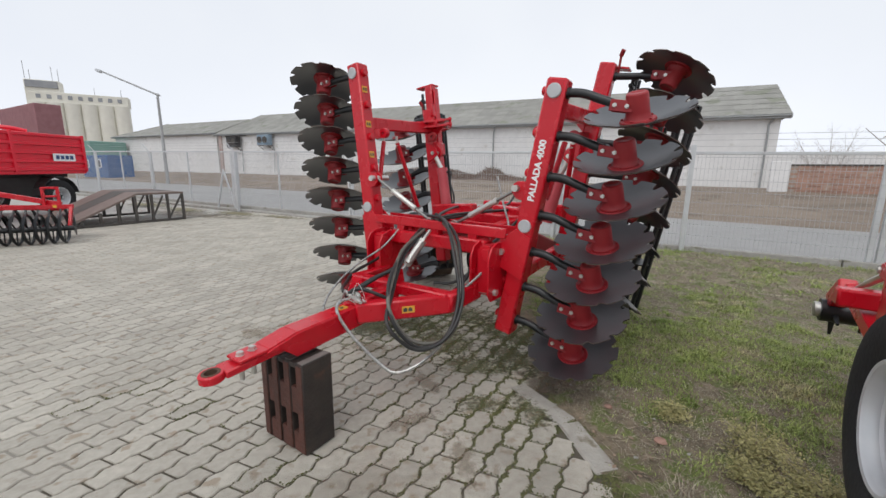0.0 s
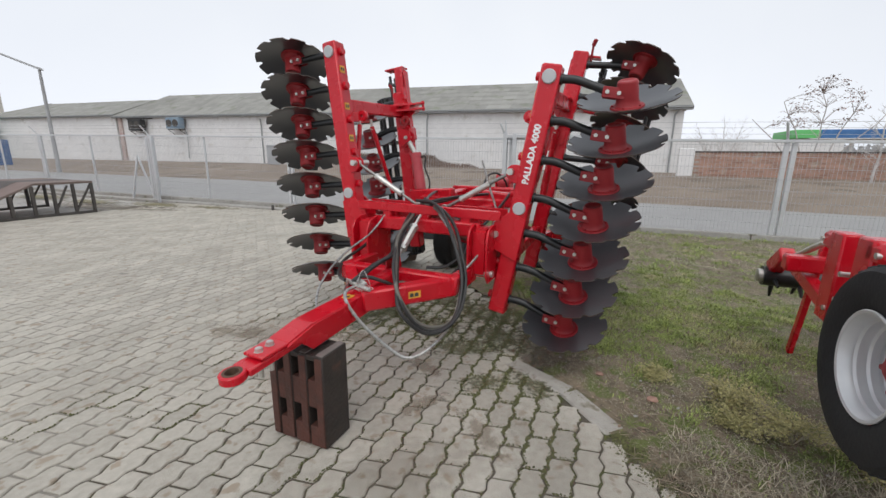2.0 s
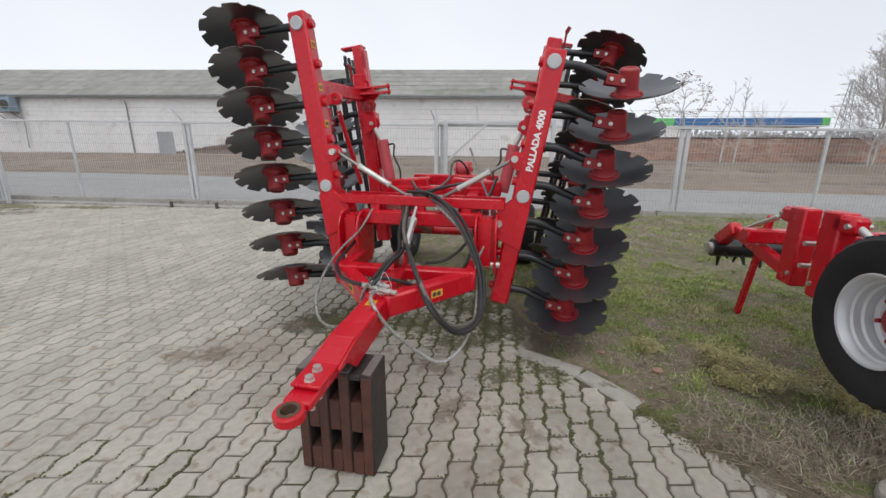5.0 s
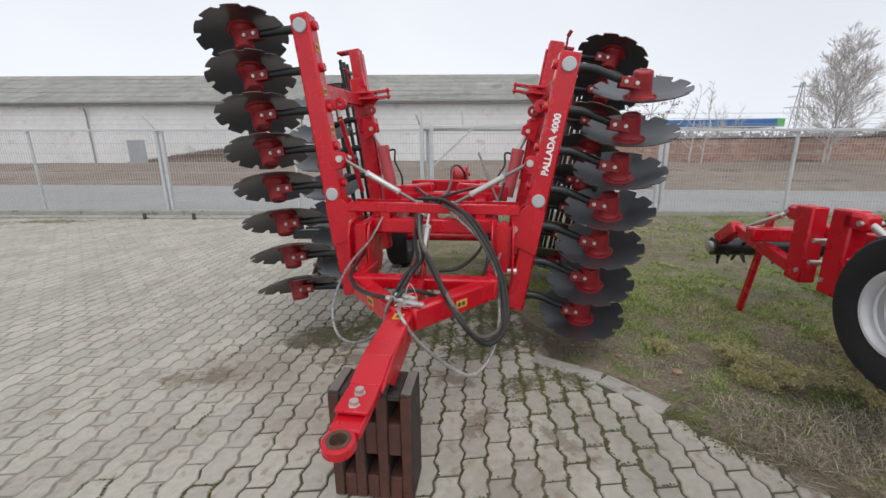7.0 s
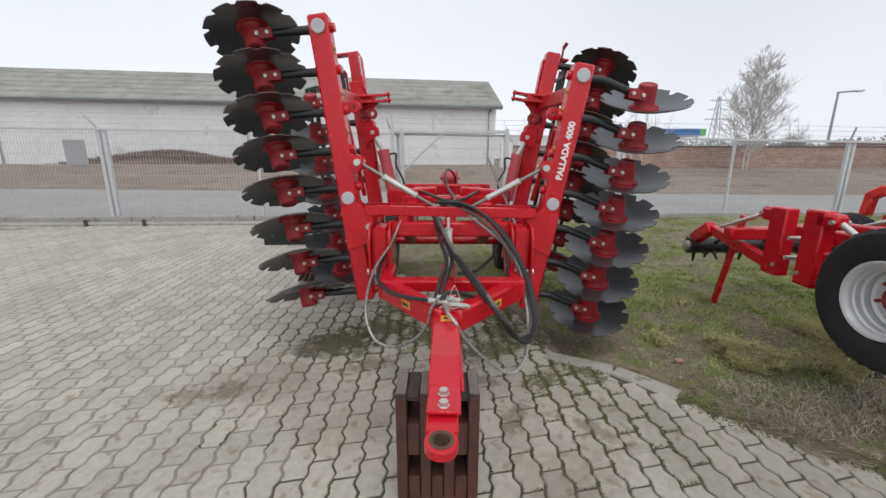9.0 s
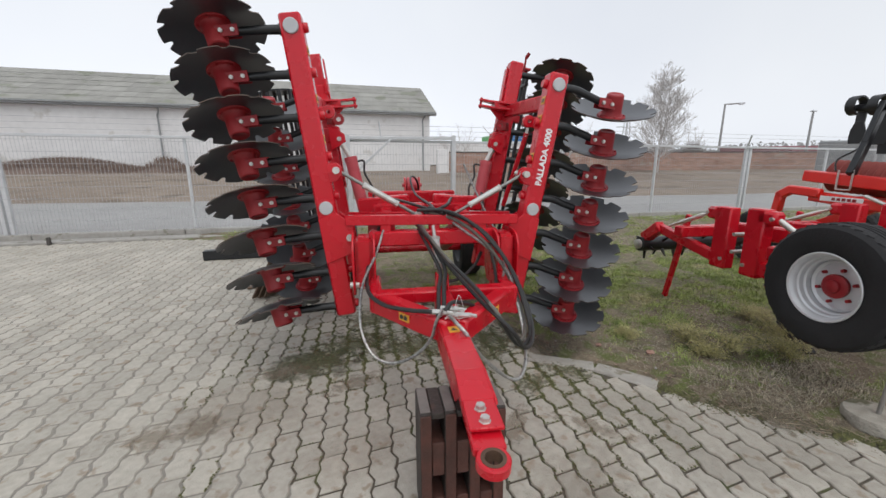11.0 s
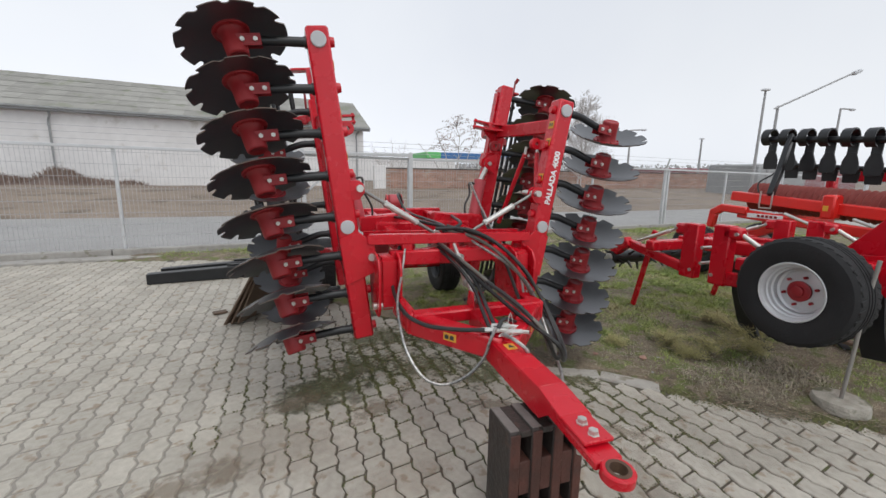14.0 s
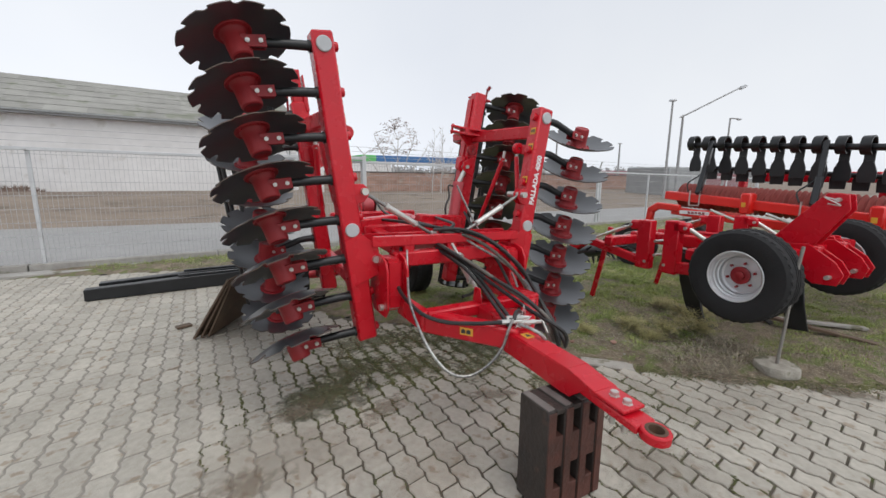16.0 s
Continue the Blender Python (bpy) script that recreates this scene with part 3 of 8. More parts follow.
for u, w in ((-61.6, 5.4),):
    bm = bmesh.new()
    box(bm, (u, 39.42, 6.05), (w, 0.1, 0.22), None, 0.0)
    part("lintel", bm, RAMP_STEEL, main_hall)


def cooler(u, z, material, label):
    c = thing("cooling_unit", STREET @ pose(u, 39.3, z) @ Matrix.Diagonal((1.3, 1.0, 1.15, 1)), label, "cooling unit")
    bm = bmesh.new()
    box(bm, (0, -0.55, 0), (1.9, 0.8, 1.25), None, 0.03)
    part("casing", bm, material, c)
    for x in (-0.45, 0.45):
        bm = bmesh.new()
        lathe(bm, [(0.0, 0.0), (0.12, 0.02), (0.12, 0.05), (0.36, 0.03), (0.4, 0.06), (0.4, 0.0)], pose(x, -0.96, 0, 90, 0, 0), 16)
        part("fan", bm, RAMP_STEEL, c)
    for x in (-0.8, 0.8):
        bm = bmesh.new()
        bar(bm, (x, 0.0, -1.2), (x, -0.9, -0.65), 0.06, 0.06)
        bar(bm, (x, -0.9, -0.68), (x, 0.05, -0.68), 0.06, 0.06)
        part("bracket", bm, RAMP_STEEL, c)
    bm = bmesh.new()
    tube(bm, [(0.9, -0.2, -0.5), (1.1, -0.1, -1.5), (1.0, -0.1, -3.9)], 0.05, 6, 5)
    part("pipe", bm, GUTTER, c)


cooler(-61.2, 5.1, TRUCK_BLACK, "dark twin-fan cooling unit on the warehouse wall")
cooler(-53.6, 5.2, COOLER_GREY, "blue-grey twin-fan cooling unit on the warehouse wall")

# heap of brown earth against the wall, seen behind the fence
def heap(u):
    """The heap's height along the wall: a long back, one steep peak, then a low tail."""
    return 1.3 * math.exp(-((u + 22.6) / 5.0) ** 2) + 0.75 * math.exp(-((u + 16.3) / 0.8) ** 2) + 0.6 * math.exp(-((u + 14.8) / 2.4) ** 2) + 0.35 * math.exp(-((u + 12.3) / 0.9) ** 2) + 0.5 * math.exp(-((u + 29) / 4) ** 2)


rough_strip("earth_heap", -36, -4, 33.5, 38.6, 130, 12, lambda u, n: heap(u) + 0.2 * noise.noise((u, n, 0)), HEAP, "dark brown heap of earth and dead weeds", 8)
def brush():
    """Dead weed stalks standing on the heap and along the wall foot."""
    rs = random.Random(52)
    verts, faces = [], []
    for k in range(9000):
        u = rs.uniform(-35, -5) if k % 3 else rs.gauss(-22.5, 3.6)
        n = rs.uniform(34.2, 38.2)
        g = heap(u)
        if rs.random() > 0.15 + 0.8 * g:
            continue
        base, h = 0.55 * g, rs.uniform(0.15, 0.45) * (0.5 + 0.5 * g)
        z = base + 0.35 * g * math.sin(math.pi * (n - 33.5) / 5.1)
        i = len(verts)
        verts += [(u - 0.03, n, z), (u + 0.03, n, z), (u + rs.gauss(0, 0.12), n + rs.gauss(0, 0.1), z + h)]
        faces.append((i, i + 1, i + 2))
    me = bpy.data.meshes.new("dead_weeds")
    me.from_pydata(verts, [], faces)
    finish(me, DEAD_WEED)
    ob = new("dead_weeds", me)
    ob.matrix_basis = STREET
    tagged(ob, "brown dead weed stalks on the earth heap", "weeds", kind="stuff")


DEAD_WEED = mat("brown_dead_stalks", (0.15, 0.105, 0.085), (0.25, 0.185, 0.15), 3, 0.95, spread=0.35)
brush()
panel = thing("sign_panel", STREET @ pose(-8.66, FENCE + 0.012, 1.16), "plain grey sign panel wired to the fence, seen from behind", "sign")
bm = bmesh.new()
box(bm, (0, 0, 0.255), (0.42, 0.008, 0.51), None, 0.003)
part("sheet", bm, PANEL_GREY, panel)
for z in (0.03, 0.48):
    bm = bmesh.new()
    box(bm, (0, -0.012, z), (0.42, 0.014, 0.025), None, 0.003)
    part("stiffener", bm, PANEL_GREY, panel)


# ---- brick wall ----
def brick_wall():
    bm = bmesh.new()
    box(bm, (24.7, 28.2, 0.9), (40.5, 0.26, 1.75), None, 0)
    w = solid("brick_wall", bm, MORTAR, STREET, "low weathered red brick boundary wall with a cap", "wall", kind="structure")
    bm = bmesh.new()
    box(bm, (24.7, 28.2, 1.81), (40.5, 0.36, 0.08), None, 0.01)
    part("coping", bm, RAMP_STEEL, w)
    rng = random.Random(5)
    verts, faces = [], []
    for row in range(14):
        z = 0.06 + row * 0.123
        u = 4.5 + (0.27 if row % 2 else 0)
        while u < 44.6:
            d = rng.uniform(0, 0.02)
            L = 0.5
            i = len(verts)
            for y in (28.065 - d, 28.09):
                verts += [(u, y, z), (u + L, y, z), (u + L, y, z + 0.105), (u, y, z + 0.105)]
            faces += [(i, i + 1, i + 2, i + 3), (i, i + 4, i + 5, i + 1), (i + 1, i + 5, i + 6, i + 2), (i + 2, i + 6, i + 7, i + 3), (i + 3, i + 7, i + 4, i)]
            u += 0.54
    me = bpy.data.meshes.new("bricks")
    me.from_pydata(verts, [], faces)
    finish(me, BRICK)
    b = new("bricks", me)
    b.parent = w
    tagged(b, "weathered red bricks in running courses", kind="stuff")
    bm = bmesh.new()
    box(bm, (4.05, 28.1, 1.0), (0.8, 0.5, 2.0), None, 0.03)
    solid("wall_pier", bm, PLASTER, STREET, "white plastered pier at the end of the brick wall", "pier", kind="structure")


brick_wall()


# ---- disc harrow ----
def disc_mesh():
    """A notched, dished disc with its hollow side down the z axis; the hub stands on the hollow side."""
    R, dish, bites = 0.282, 0.065, 11
    bm = bmesh.new()
    n = bites * 12
    radii = (0.05, 0.12, 0.18, 0.235, 1.0)

    def edge(a):
        k = (a * bites / (2 * math.pi)) % 1.0
        d = abs(k - 0.5) * 2 * math.pi * R / bites
        return R - (math.sqrt(max(0.025 ** 2 - d * d, 0)) * 1.25 + (0.006 if d < 0.025 else 0.0))

    def z(r):
        return -dish * (r / R) ** 2

    tops, lows = [], []
    for r in radii:
        top, low = [], []
        for i in range(n):
            a = 2 * math.pi * i / n
            rr = edge(a) if r == 1.0 else r
            top.append(bm.verts.new((rr * math.cos(a), rr * math.sin(a), z(rr) + 0.003)))
            low.append(bm.verts.new((rr * math.cos(a), rr * math.sin(a), z(rr) - 0.003)))
        tops.append(top)
        lows.append(low)
    for k in range(len(radii) - 1):
        for i in range(n):
            j = (i + 1) % n
            bm.faces.new((tops[k][i], tops[k + 1][i], tops[k + 1][j], tops[k][j]))
            bm.faces.new((lows[k][i], lows[k][j], lows[k + 1][j], lows[k + 1][i]))
    rim = []
    for i in range(n):
        j = (i + 1) % n
        rim.append(bm.faces.new((tops[-1][i], lows[-1][i], lows[-1][j], tops[-1][j])))
    bm.faces.new(tops[0])
    bm.faces.new(lows[0][::-1])
    for f in rim:
        f.material_index = 1
    me = mesh_of("disc", bm, DISC, 30)
    me.materials.append(RUST_EDGE)
    return me


def hub_mesh():
    bm = bmesh.new()
    lathe(bm, [(0.0, -0.160), (0.030, -0.160), (0.034, -0.163), (0.048, -0.163), (0.0555, -0.157), (0.058, -0.145), (0.062, -0.06), (0.066, -0.030), (0.074, -0.022), (0.092, -0.020), (0.096, -0.014), (0.096, -0.004), (0.0, -0.002)], None, 24)
    for i in range(5):
        a = 2 * math.pi * i / 5
        rod(bm, (0.082 * math.cos(a), 0.082 * math.sin(a), -0.029), (0.082 * math.cos(a), 0.082 * math.sin(a), -0.012), 0.007, 6)
    return mesh_of("hub", bm, RED_HUB)


DISC_ME, HUB_ME = disc_mesh(), hub_mesh()
bm = bmesh.new()
rod(bm, (0, 0, 0), (0, 0, 0.012), 0.0125, 6)
rod(bm, (0, 0, 0.012), (0, 0, 0.016), 0.007, 8)
BOLT_ME = mesh_of("bolt", bm, ZINC)

harrow = thing("disc_harrow", YARD_M, "red disc harrow with folded wings and grey notched discs", "disc harrow")


class Wing:
    """One folded wing: o points outward (to the ground when unfolded), s up along its beams."""

    def __init__(self, side, px, pz, lean, reach):
        self.side, self.px, self.pz, self.reach = side, px, pz, reach
        a = radians(lean)
        self.o = Vector((side * math.cos(a), 0, -math.sin(a)))
        self.s = Vector((side * math.sin(a), 0, math.cos(a)))
        self.at = Vector((side * px, 0, pz))

    def p(self, o, y, s):
        return self.at + self.o * o + self.s * s + Vector((0, y, 0))

    def m(self, o, y, s):
        """A right-handed frame: x outward, z up the beam."""
        return basis(self.o, self.s.cross(self.o), self.s, self.p(o, y, s))

    def box(self, bm, o, y, s, size, bev=0.006):
        return box(bm, (0, 0, 0), size, self.m(o, y, s), bev)


LEFT, RIGHT = Wing(-1, 0.690, 1.146, 6.95, 0.022), Wing(1, 0.690, 1.106, 9.9, 0.05)


def disc_leg(w, y, s, h, bend):
    """A sprung leg with its clamp, hub and disc; h: the way along the beam in which the disc lies from its hub."""
    bm = bmesh.new()
    root = w.p(0.05, y, s)
    tube(bm, [root, w.p(0.15, y, s + 0.006), w.p(0.25, y, s + bend * 0.4 + 0.004), w.p(0.345 + w.reach, y, s + bend)], 0.0275, 10, 5, 0.88)
    rod(bm, w.p(0.055, y, s), w.p(0.075, y, s), 0.034, 12)
    leg = part("leg", bm, BLACK, harrow, "black sprung disc leg")
    n = (w.s * h + Vector((0, 1, 0)) * 0.40 + w.o * (0.15 if w.side < 0 else 0.24)).normalized()
    c = w.p(0.41 + w.reach, y + 0.02, s + bend)
    base = c + n * 0.075
    ex = w.o - n * w.o.dot(n)
    ex.normalize()
    m = basis(ex, n.cross(ex), n, base)
    spin = Matrix.Rotation(random.uniform(0, 6.28), 4, "Z")
    shared("hub", HUB_ME, leg, m @ spin)
    spin = Matrix.Rotation(random.uniform(0, 6.28), 4, "Z")
    shared("disc", DISC_ME, leg, m @ spin)
    bm = bmesh.new()
    for dy in (-0.032, 0.032):
        box(bm, (0, 0, 0), (0.125, 0.01, 0.062), w.m(0.335 + w.reach, y + dy, s + bend), 0.003)
    part("clamp", bm, RED_HUB, leg)
    for o in (0.30 + w.reach, 0.365 + w.reach):
        shared("bolt", BOLT_ME, leg, along(w.p(o, y - 0.037, s + bend), w.p(o, y - 1, s + bend)))


def beam(w, y, lo, hi, width=0.125, depth=0.12):
    bm = bmesh.new()
    w.box(bm, 0, y, (lo + hi) / 2, (width, depth, hi - lo), 0.012)
    return part("beam", bm, RED, harrow)


def wing(w, n_front, n_rear, top_f, top_r, low, tie, post):
    h = 1 if w.side < 0 else -1
    beam(w, 0.062, low, top_f)
    for k in range(n_front):
        s = top_f - 0.075 - 0.2475 * k
        disc_leg(w, 0.06, s, h, 0.035 * h - (0.024 if w.side < 0 else 0.008))
        bm = bmesh.new()
        lathe(bm, [(0, 0), (0.028, 0), (0.03, 0.008), (0.026, 0.03), (0.0, 0.03)], along(w.p(-0.06, 0.06, s), w.p(-1, 0.06, s)), 12)
        part("leg_nut", bm, RED, harrow)
    # second beam with the rear row
    yr = 1.03
    beam(w, yr, low + 0.1, top_r, 0.12, 0.11)
    for k in range(n_rear):
        disc_leg(w, yr, top_r - 0.09 - 0.2475 * k, -h, -0.035 * h - 0.01)
    # ties between the beams
    for s, hgt in ((tie, 0.10), (-0.35, 0.09)):
        bm = bmesh.new()
        bar(bm, w.p(0, 0.12, s), w.p(-0.01, yr - 0.05, s + 0.03), 0.07, hgt, bev=0.01)
        part("tie_beam", bm, RED, harrow)
    # hooked stop bracket on the rear beam
    bm = bmesh.new()
    for ds in (-0.024, 0.024):
        m = basis(-w.o, Vector((0, 1, 0)), (-w.o).cross(Vector((0, 1, 0))), w.p(0, yr - 0.06, tie + 0.05 + ds))
        plate(bm, [(-0.03, -0.19), (0.08, -0.12), (0.16, -0.06), (0.27, -0.035), (0.285, 0.0), (0.25, 0.025), (0.12, 0.06), (0.05, 0.11), (-0.03, 0.12)], 0.018, m)
    box(bm, (0, 0, 0), (0.15, 0.13, 0.044), w.m(-0.08, yr - 0.07, tie + 0.05), 0.004)
    m = basis(-w.o, w.s, (-w.o).cross(w.s), w.p(-0.055, yr - 0.05, tie + 0.02))
    plate(bm, [(0.0, -0.10), (0.12, 0.0), (0.12, 0.02), (0.0, 0.02)], 0.016, m)
    rod(bm, w.p(-0.265, yr - 0.06, tie + 0.005), w.p(-0.265, yr - 0.06, tie + 0.095), 0.011, 10)
    part("stop_plate", bm, RED, harrow)
    # eyed lugs under the stop bracket and on the front beam
    bm = bmesh.new()
    eye = Vector((-0.646, 0.863, 1.76) if w.side < 0 else (0.710, 0.862, 1.724))
    lathe(bm, [(0.019, -0.016), (0.042, -0.016), (0.044, -0.012), (0.044, 0.012), (0.042, 0.016), (0.019, 0.016), (0.019, -0.016)], along(eye, eye - Vector((0, 1, 0))), 20)
    bar(bm, eye - w.o * -0.038, eye + w.o * 0.09 + Vector((0, 0.08, 0.012)), 0.03, 0.07, bev=0.006)
    part("latch_eye", bm, RED_HUB, harrow)
    bm = bmesh.new()
    eye = Vector((-0.655, 0.183, 1.746) if w.side < 0 else (0.694, 0.159, 1.700))
    lathe(bm, [(0.013, -0.022), (0.038, -0.022), (0.041, -0.018), (0.041, 0.018), (0.038, 0.022), (0.013, 0.022), (0.013, -0.022)], along(eye, eye - Vector((0, 1, 0))), 20)
    bar(bm, eye + w.o * 0.034, eye + w.o * 0.10 + Vector((0, -0.06, 0.0)), 0.04, 0.075, bev=0.006)
    part("rod_lug", bm, RED, harrow)
    # front lug for the stay
    bm = bmesh.new()
    m = basis(-w.o, w.s, (-w.o).cross(w.s), w.p(-0.05, 0.035, 0.215))
    for dz in (-0.028, 0.028):
        plate(bm, [(0, -0.06), (0.05, -0.055), (0.085, -0.02), (0.085, 0.03), (0.06, 0.055), (0, 0.06)], 0.014, m @ Matrix.Translation((0, 0, dz)))
    part("stay_lug", bm, RED, harrow)
    # round caps
    for s in (top_f - 0.075, 0.0):
        bm = bmesh.new()
        lathe(bm, [(0, 0), (0.043, 0), (0.043, 0.01), (0.038, 0.014), (0, 0.014)], along(w.p(0, 0.002, s), w.p(0, -1, s)), 24)
        part("pivot_cap", bm, PLATE, harrow, "flat grey round pivot cap")
    # side cheek below the pivot
    bm = bmesh.new()
    m = basis(-w.o, w.s, (-w.o).cross(w.s), w.p(0, 0.062, 0))
    for dz in (-0.068, 0.068):
        plate(bm, [(-0.06, -0.06), (0.05, -0.03), (0.145, -0.13), (0.15, -0.27), (0.12, -0.31), (-0.06, -0.36)], 0.012, m @ Matrix.Translation((0, 0, dz)))
    part("hinge_cheek", bm, RED, harrow)
    for s, o in ((-0.205, -0.115), (0.225, -0.105)):
        bm = bmesh.new()
        rod(bm, w.p(o, -0.04, s), w.p(o, 0.16, s), 0.022, 14)
        part("hinge_pin", bm, ZINC, harrow)
    # hydraulic folding cylinder
    bm = bmesh.new()
    a, b = (Vector((-0.478, 0.885, 1.03)), Vector((-0.568, 0.915, 1.45))) if w.side < 0 else (Vector((0.522, 0.88, 1.03)), Vector((0.603, 0.91, 1.413)))
    rod(bm, a, b, 0.050, 24)
    rod(bm, b - (b - a) * 0.05, b + (b - a) * 0.03, 0.054, 24)
    part("cylinder", bm, RED_DUSTY, harrow, "dusty red hydraulic folding cylinder")
    bm = bmesh.new()
    rod(bm, b, w.p(-0.09, 0.9, 0.455), 0.022, 10)
    part("piston_rod", bm, ZINC, harrow)
    bm = bmesh.new()
    m = basis(-w.o, w.s, (-w.o).cross(w.s), w.p(-0.04, 0.92, 0.46))
    for dz in (-0.04, 0.04):
        plate(bm, [(-0.02, -0.09), (0.05, -0.06), (0.10, -0.03), (0.10, 0.03), (0.05, 0.07), (-0.02, 0.10)], 0.014, m @ Matrix.Translation((0, 0, dz)))
    w.box(bm, -0.03, yr, 0.50, (0.15, 0.13, 0.13), 0.015)
    part("cylinder_bracket", bm, RED, harrow)
    bm = bmesh.new()
    rod(bm, w.p(-0.095, 0.86, 0.455), w.p(-0.095, 0.98, 0.455), 0.018, 12)
    part("cylinder_pin", bm, ZINC, harrow)
    bm = bmesh.new()
    tube(bm, [a + Vector((w.side * -0.07, -0.04, 0.0)), a + Vector((w.side * -0.085, -0.02, 0.16)), b + Vector((w.side * -0.11, -0.02, -0.12)), b + Vector((w.side * -0.105, 0, -0.02)), b + Vector((w.side * -0.03, 0, -0.03))], 0.009, 6, 6)
    part("cylinder_hose", bm, HOSE, harrow)
    # spring rods between the rows
    for y0, y1, s0, s1 in ((0.32, 0.2, 0.55, 0.17), (0.5, 0.72, 0.55, -0.05)):
        bm = bmesh.new()
        rod(bm, w.p(0.03, y0, s0), w.p(0.03, y1, s1), 0.019, 10)
        part("tension_rod", bm, RED, harrow)
        bm = bmesh.new()
        rod(bm, w.p(0.03, y0, s0 + 0.06), w.p(0.03, y0, s0 - 0.03), 0.012, 8)
        part("rod_end", bm, ZINC, harrow)
    # roller arms behind the rear row
    for s in (0.80, -0.42):
        bm = bmesh.new()
        bar(bm, w.p(0.0, yr + 0.05, s), w.p(0.05, yr + 0.42, s), 0.06, 0.08, bev=0.008)
        bar(bm, w.p(0.05, yr + 0.42, s), w.p(0.42, yr + 0.64, s), 0.05, 0.08, bev=0.008)
        part("roller_arm", bm, RED, harrow)
    bm = bmesh.new()
    if top_r < post - 0.1:
        w.box(bm, -0.005, yr + 0.03, (post + top_r) / 2 - 0.06, (0.085, 0.09, post - top_r + 0.10), 0.010)
        w.box(bm, -0.055, yr, top_r - 0.02, (0.03, 0.13, 0.12), 0.008)
    w.box(bm, 0.05, yr + 0.06, post - 0.015, (0.20, 0.11, 0.018), 0.004)
    w.box(bm, -0.068, yr + 0.03, post / 2, (0.012, 0.075, post - 0.1), 0.003)
    part("roller_post", bm, RED, harrow)
    # small catch at the head of the rear beam
    bm = bmesh.new()
    rod(bm, w.p(0.085, yr, top_r - 0.10), w.p(0.075, yr - 0.02, top_r + 0.07), 0.009, 8)
    rod(bm, w.p(0.075, yr - 0.02, top_r + 0.05), w.p(0.09, yr - 0.04, top_r + 0.09), 0.016, 8)
    part("catch_pin", bm, RED_HUB, harrow)
    # cage roller
    cage_y, cage_o, r = yr + 0.66, 0.47, 0.17
    for k in range(10):
        a = 2 * math.pi * k / 10
        bm = bmesh.new()
        rod(bm, w.p(cage_o + math.cos(a) * r, cage_y + math.sin(a) * r, -0.84), w.p(cage_o + math.cos(a) * r, cage_y + math.sin(a) * r, post - 0.16), 0.018, 8)
        part("roller_bar", bm, BLACK, harrow)
    for s in (-0.84, -0.4, 0.05, 0.5, post - 0.16):
        bm = bmesh.new()
        lathe(bm, [(0.04, -0.006), (r, -0.006), (r, 0.006), (0.04, 0.006)], w.m(cage_o, cage_y, s), 20)
        part("roller_ring", bm, BLACK, harrow)
    # black scraper frame on top
    bm = bmesh.new()
    for y in (yr + 0.14, yr + 0.24, yr + 0.34):
        bar(bm, w.p(0.17 + 0.03 * (y - yr), y, post - 0.30), w.p(0.17 + 0.03 * (y - yr), y, post - 0.04), 0.03, 0.02)
    bar(bm, w.p(0.17, yr + 0.1, post - 0.12), w.p(0.17, yr + 0.4, post - 0.12), 0.03, 0.03)
    part("scraper_frame", bm, BLACK, harrow)


wing(LEFT, 8, 7, 1.133, 0.90, -0.735, 0.68, 1.15)
wing(RIGHT, 7, 8, 0.900, 1.18, -0.77, 0.73, 1.17)
for w in (LEFT, RIGHT):
    for s in ((0.93, 0.66, 0.42) if w is LEFT else (0.72, 0.6, 0.35)):
        m = basis(Vector((0, w.side, 0)) * 1.0, w.s, Vector((0, w.side, 0)).cross(w.s), w.p(-0.0655, 0.05, s))
        bm = bmesh.new()
        box(bm, (0, 0, 0), (0.055, 0.05, 0.002), m, 0)
        st = part("sticker", bm, YELLOW, harrow, "yellow warning sticker")
        bm = bmesh.new()
        for k in (-0.012, 0.012):
            box(bm, (k, 0, 0), (0.016, 0.022, 0.005), m, 0)
        part("sticker_print", bm, DARK_LETTER, st)
m = basis(RIGHT.s, -RIGHT.o, Vector((0, -1, 0)), RIGHT.p(0.020, -0.0005, 0.165))
if m.to_3x3().determinant() < 0:
    m = basis(RIGHT.s, RIGHT.o, Vector((0, -1, 0)), RIGHT.p(0.020, -0.0005, 0.165))
lettering = words("lettering", "PALLADA 4000", 0.058, WHITE_LETTER, harrow, m, 0.0015, 0.0022)
tagged(lettering, "white model lettering on the wing beam")


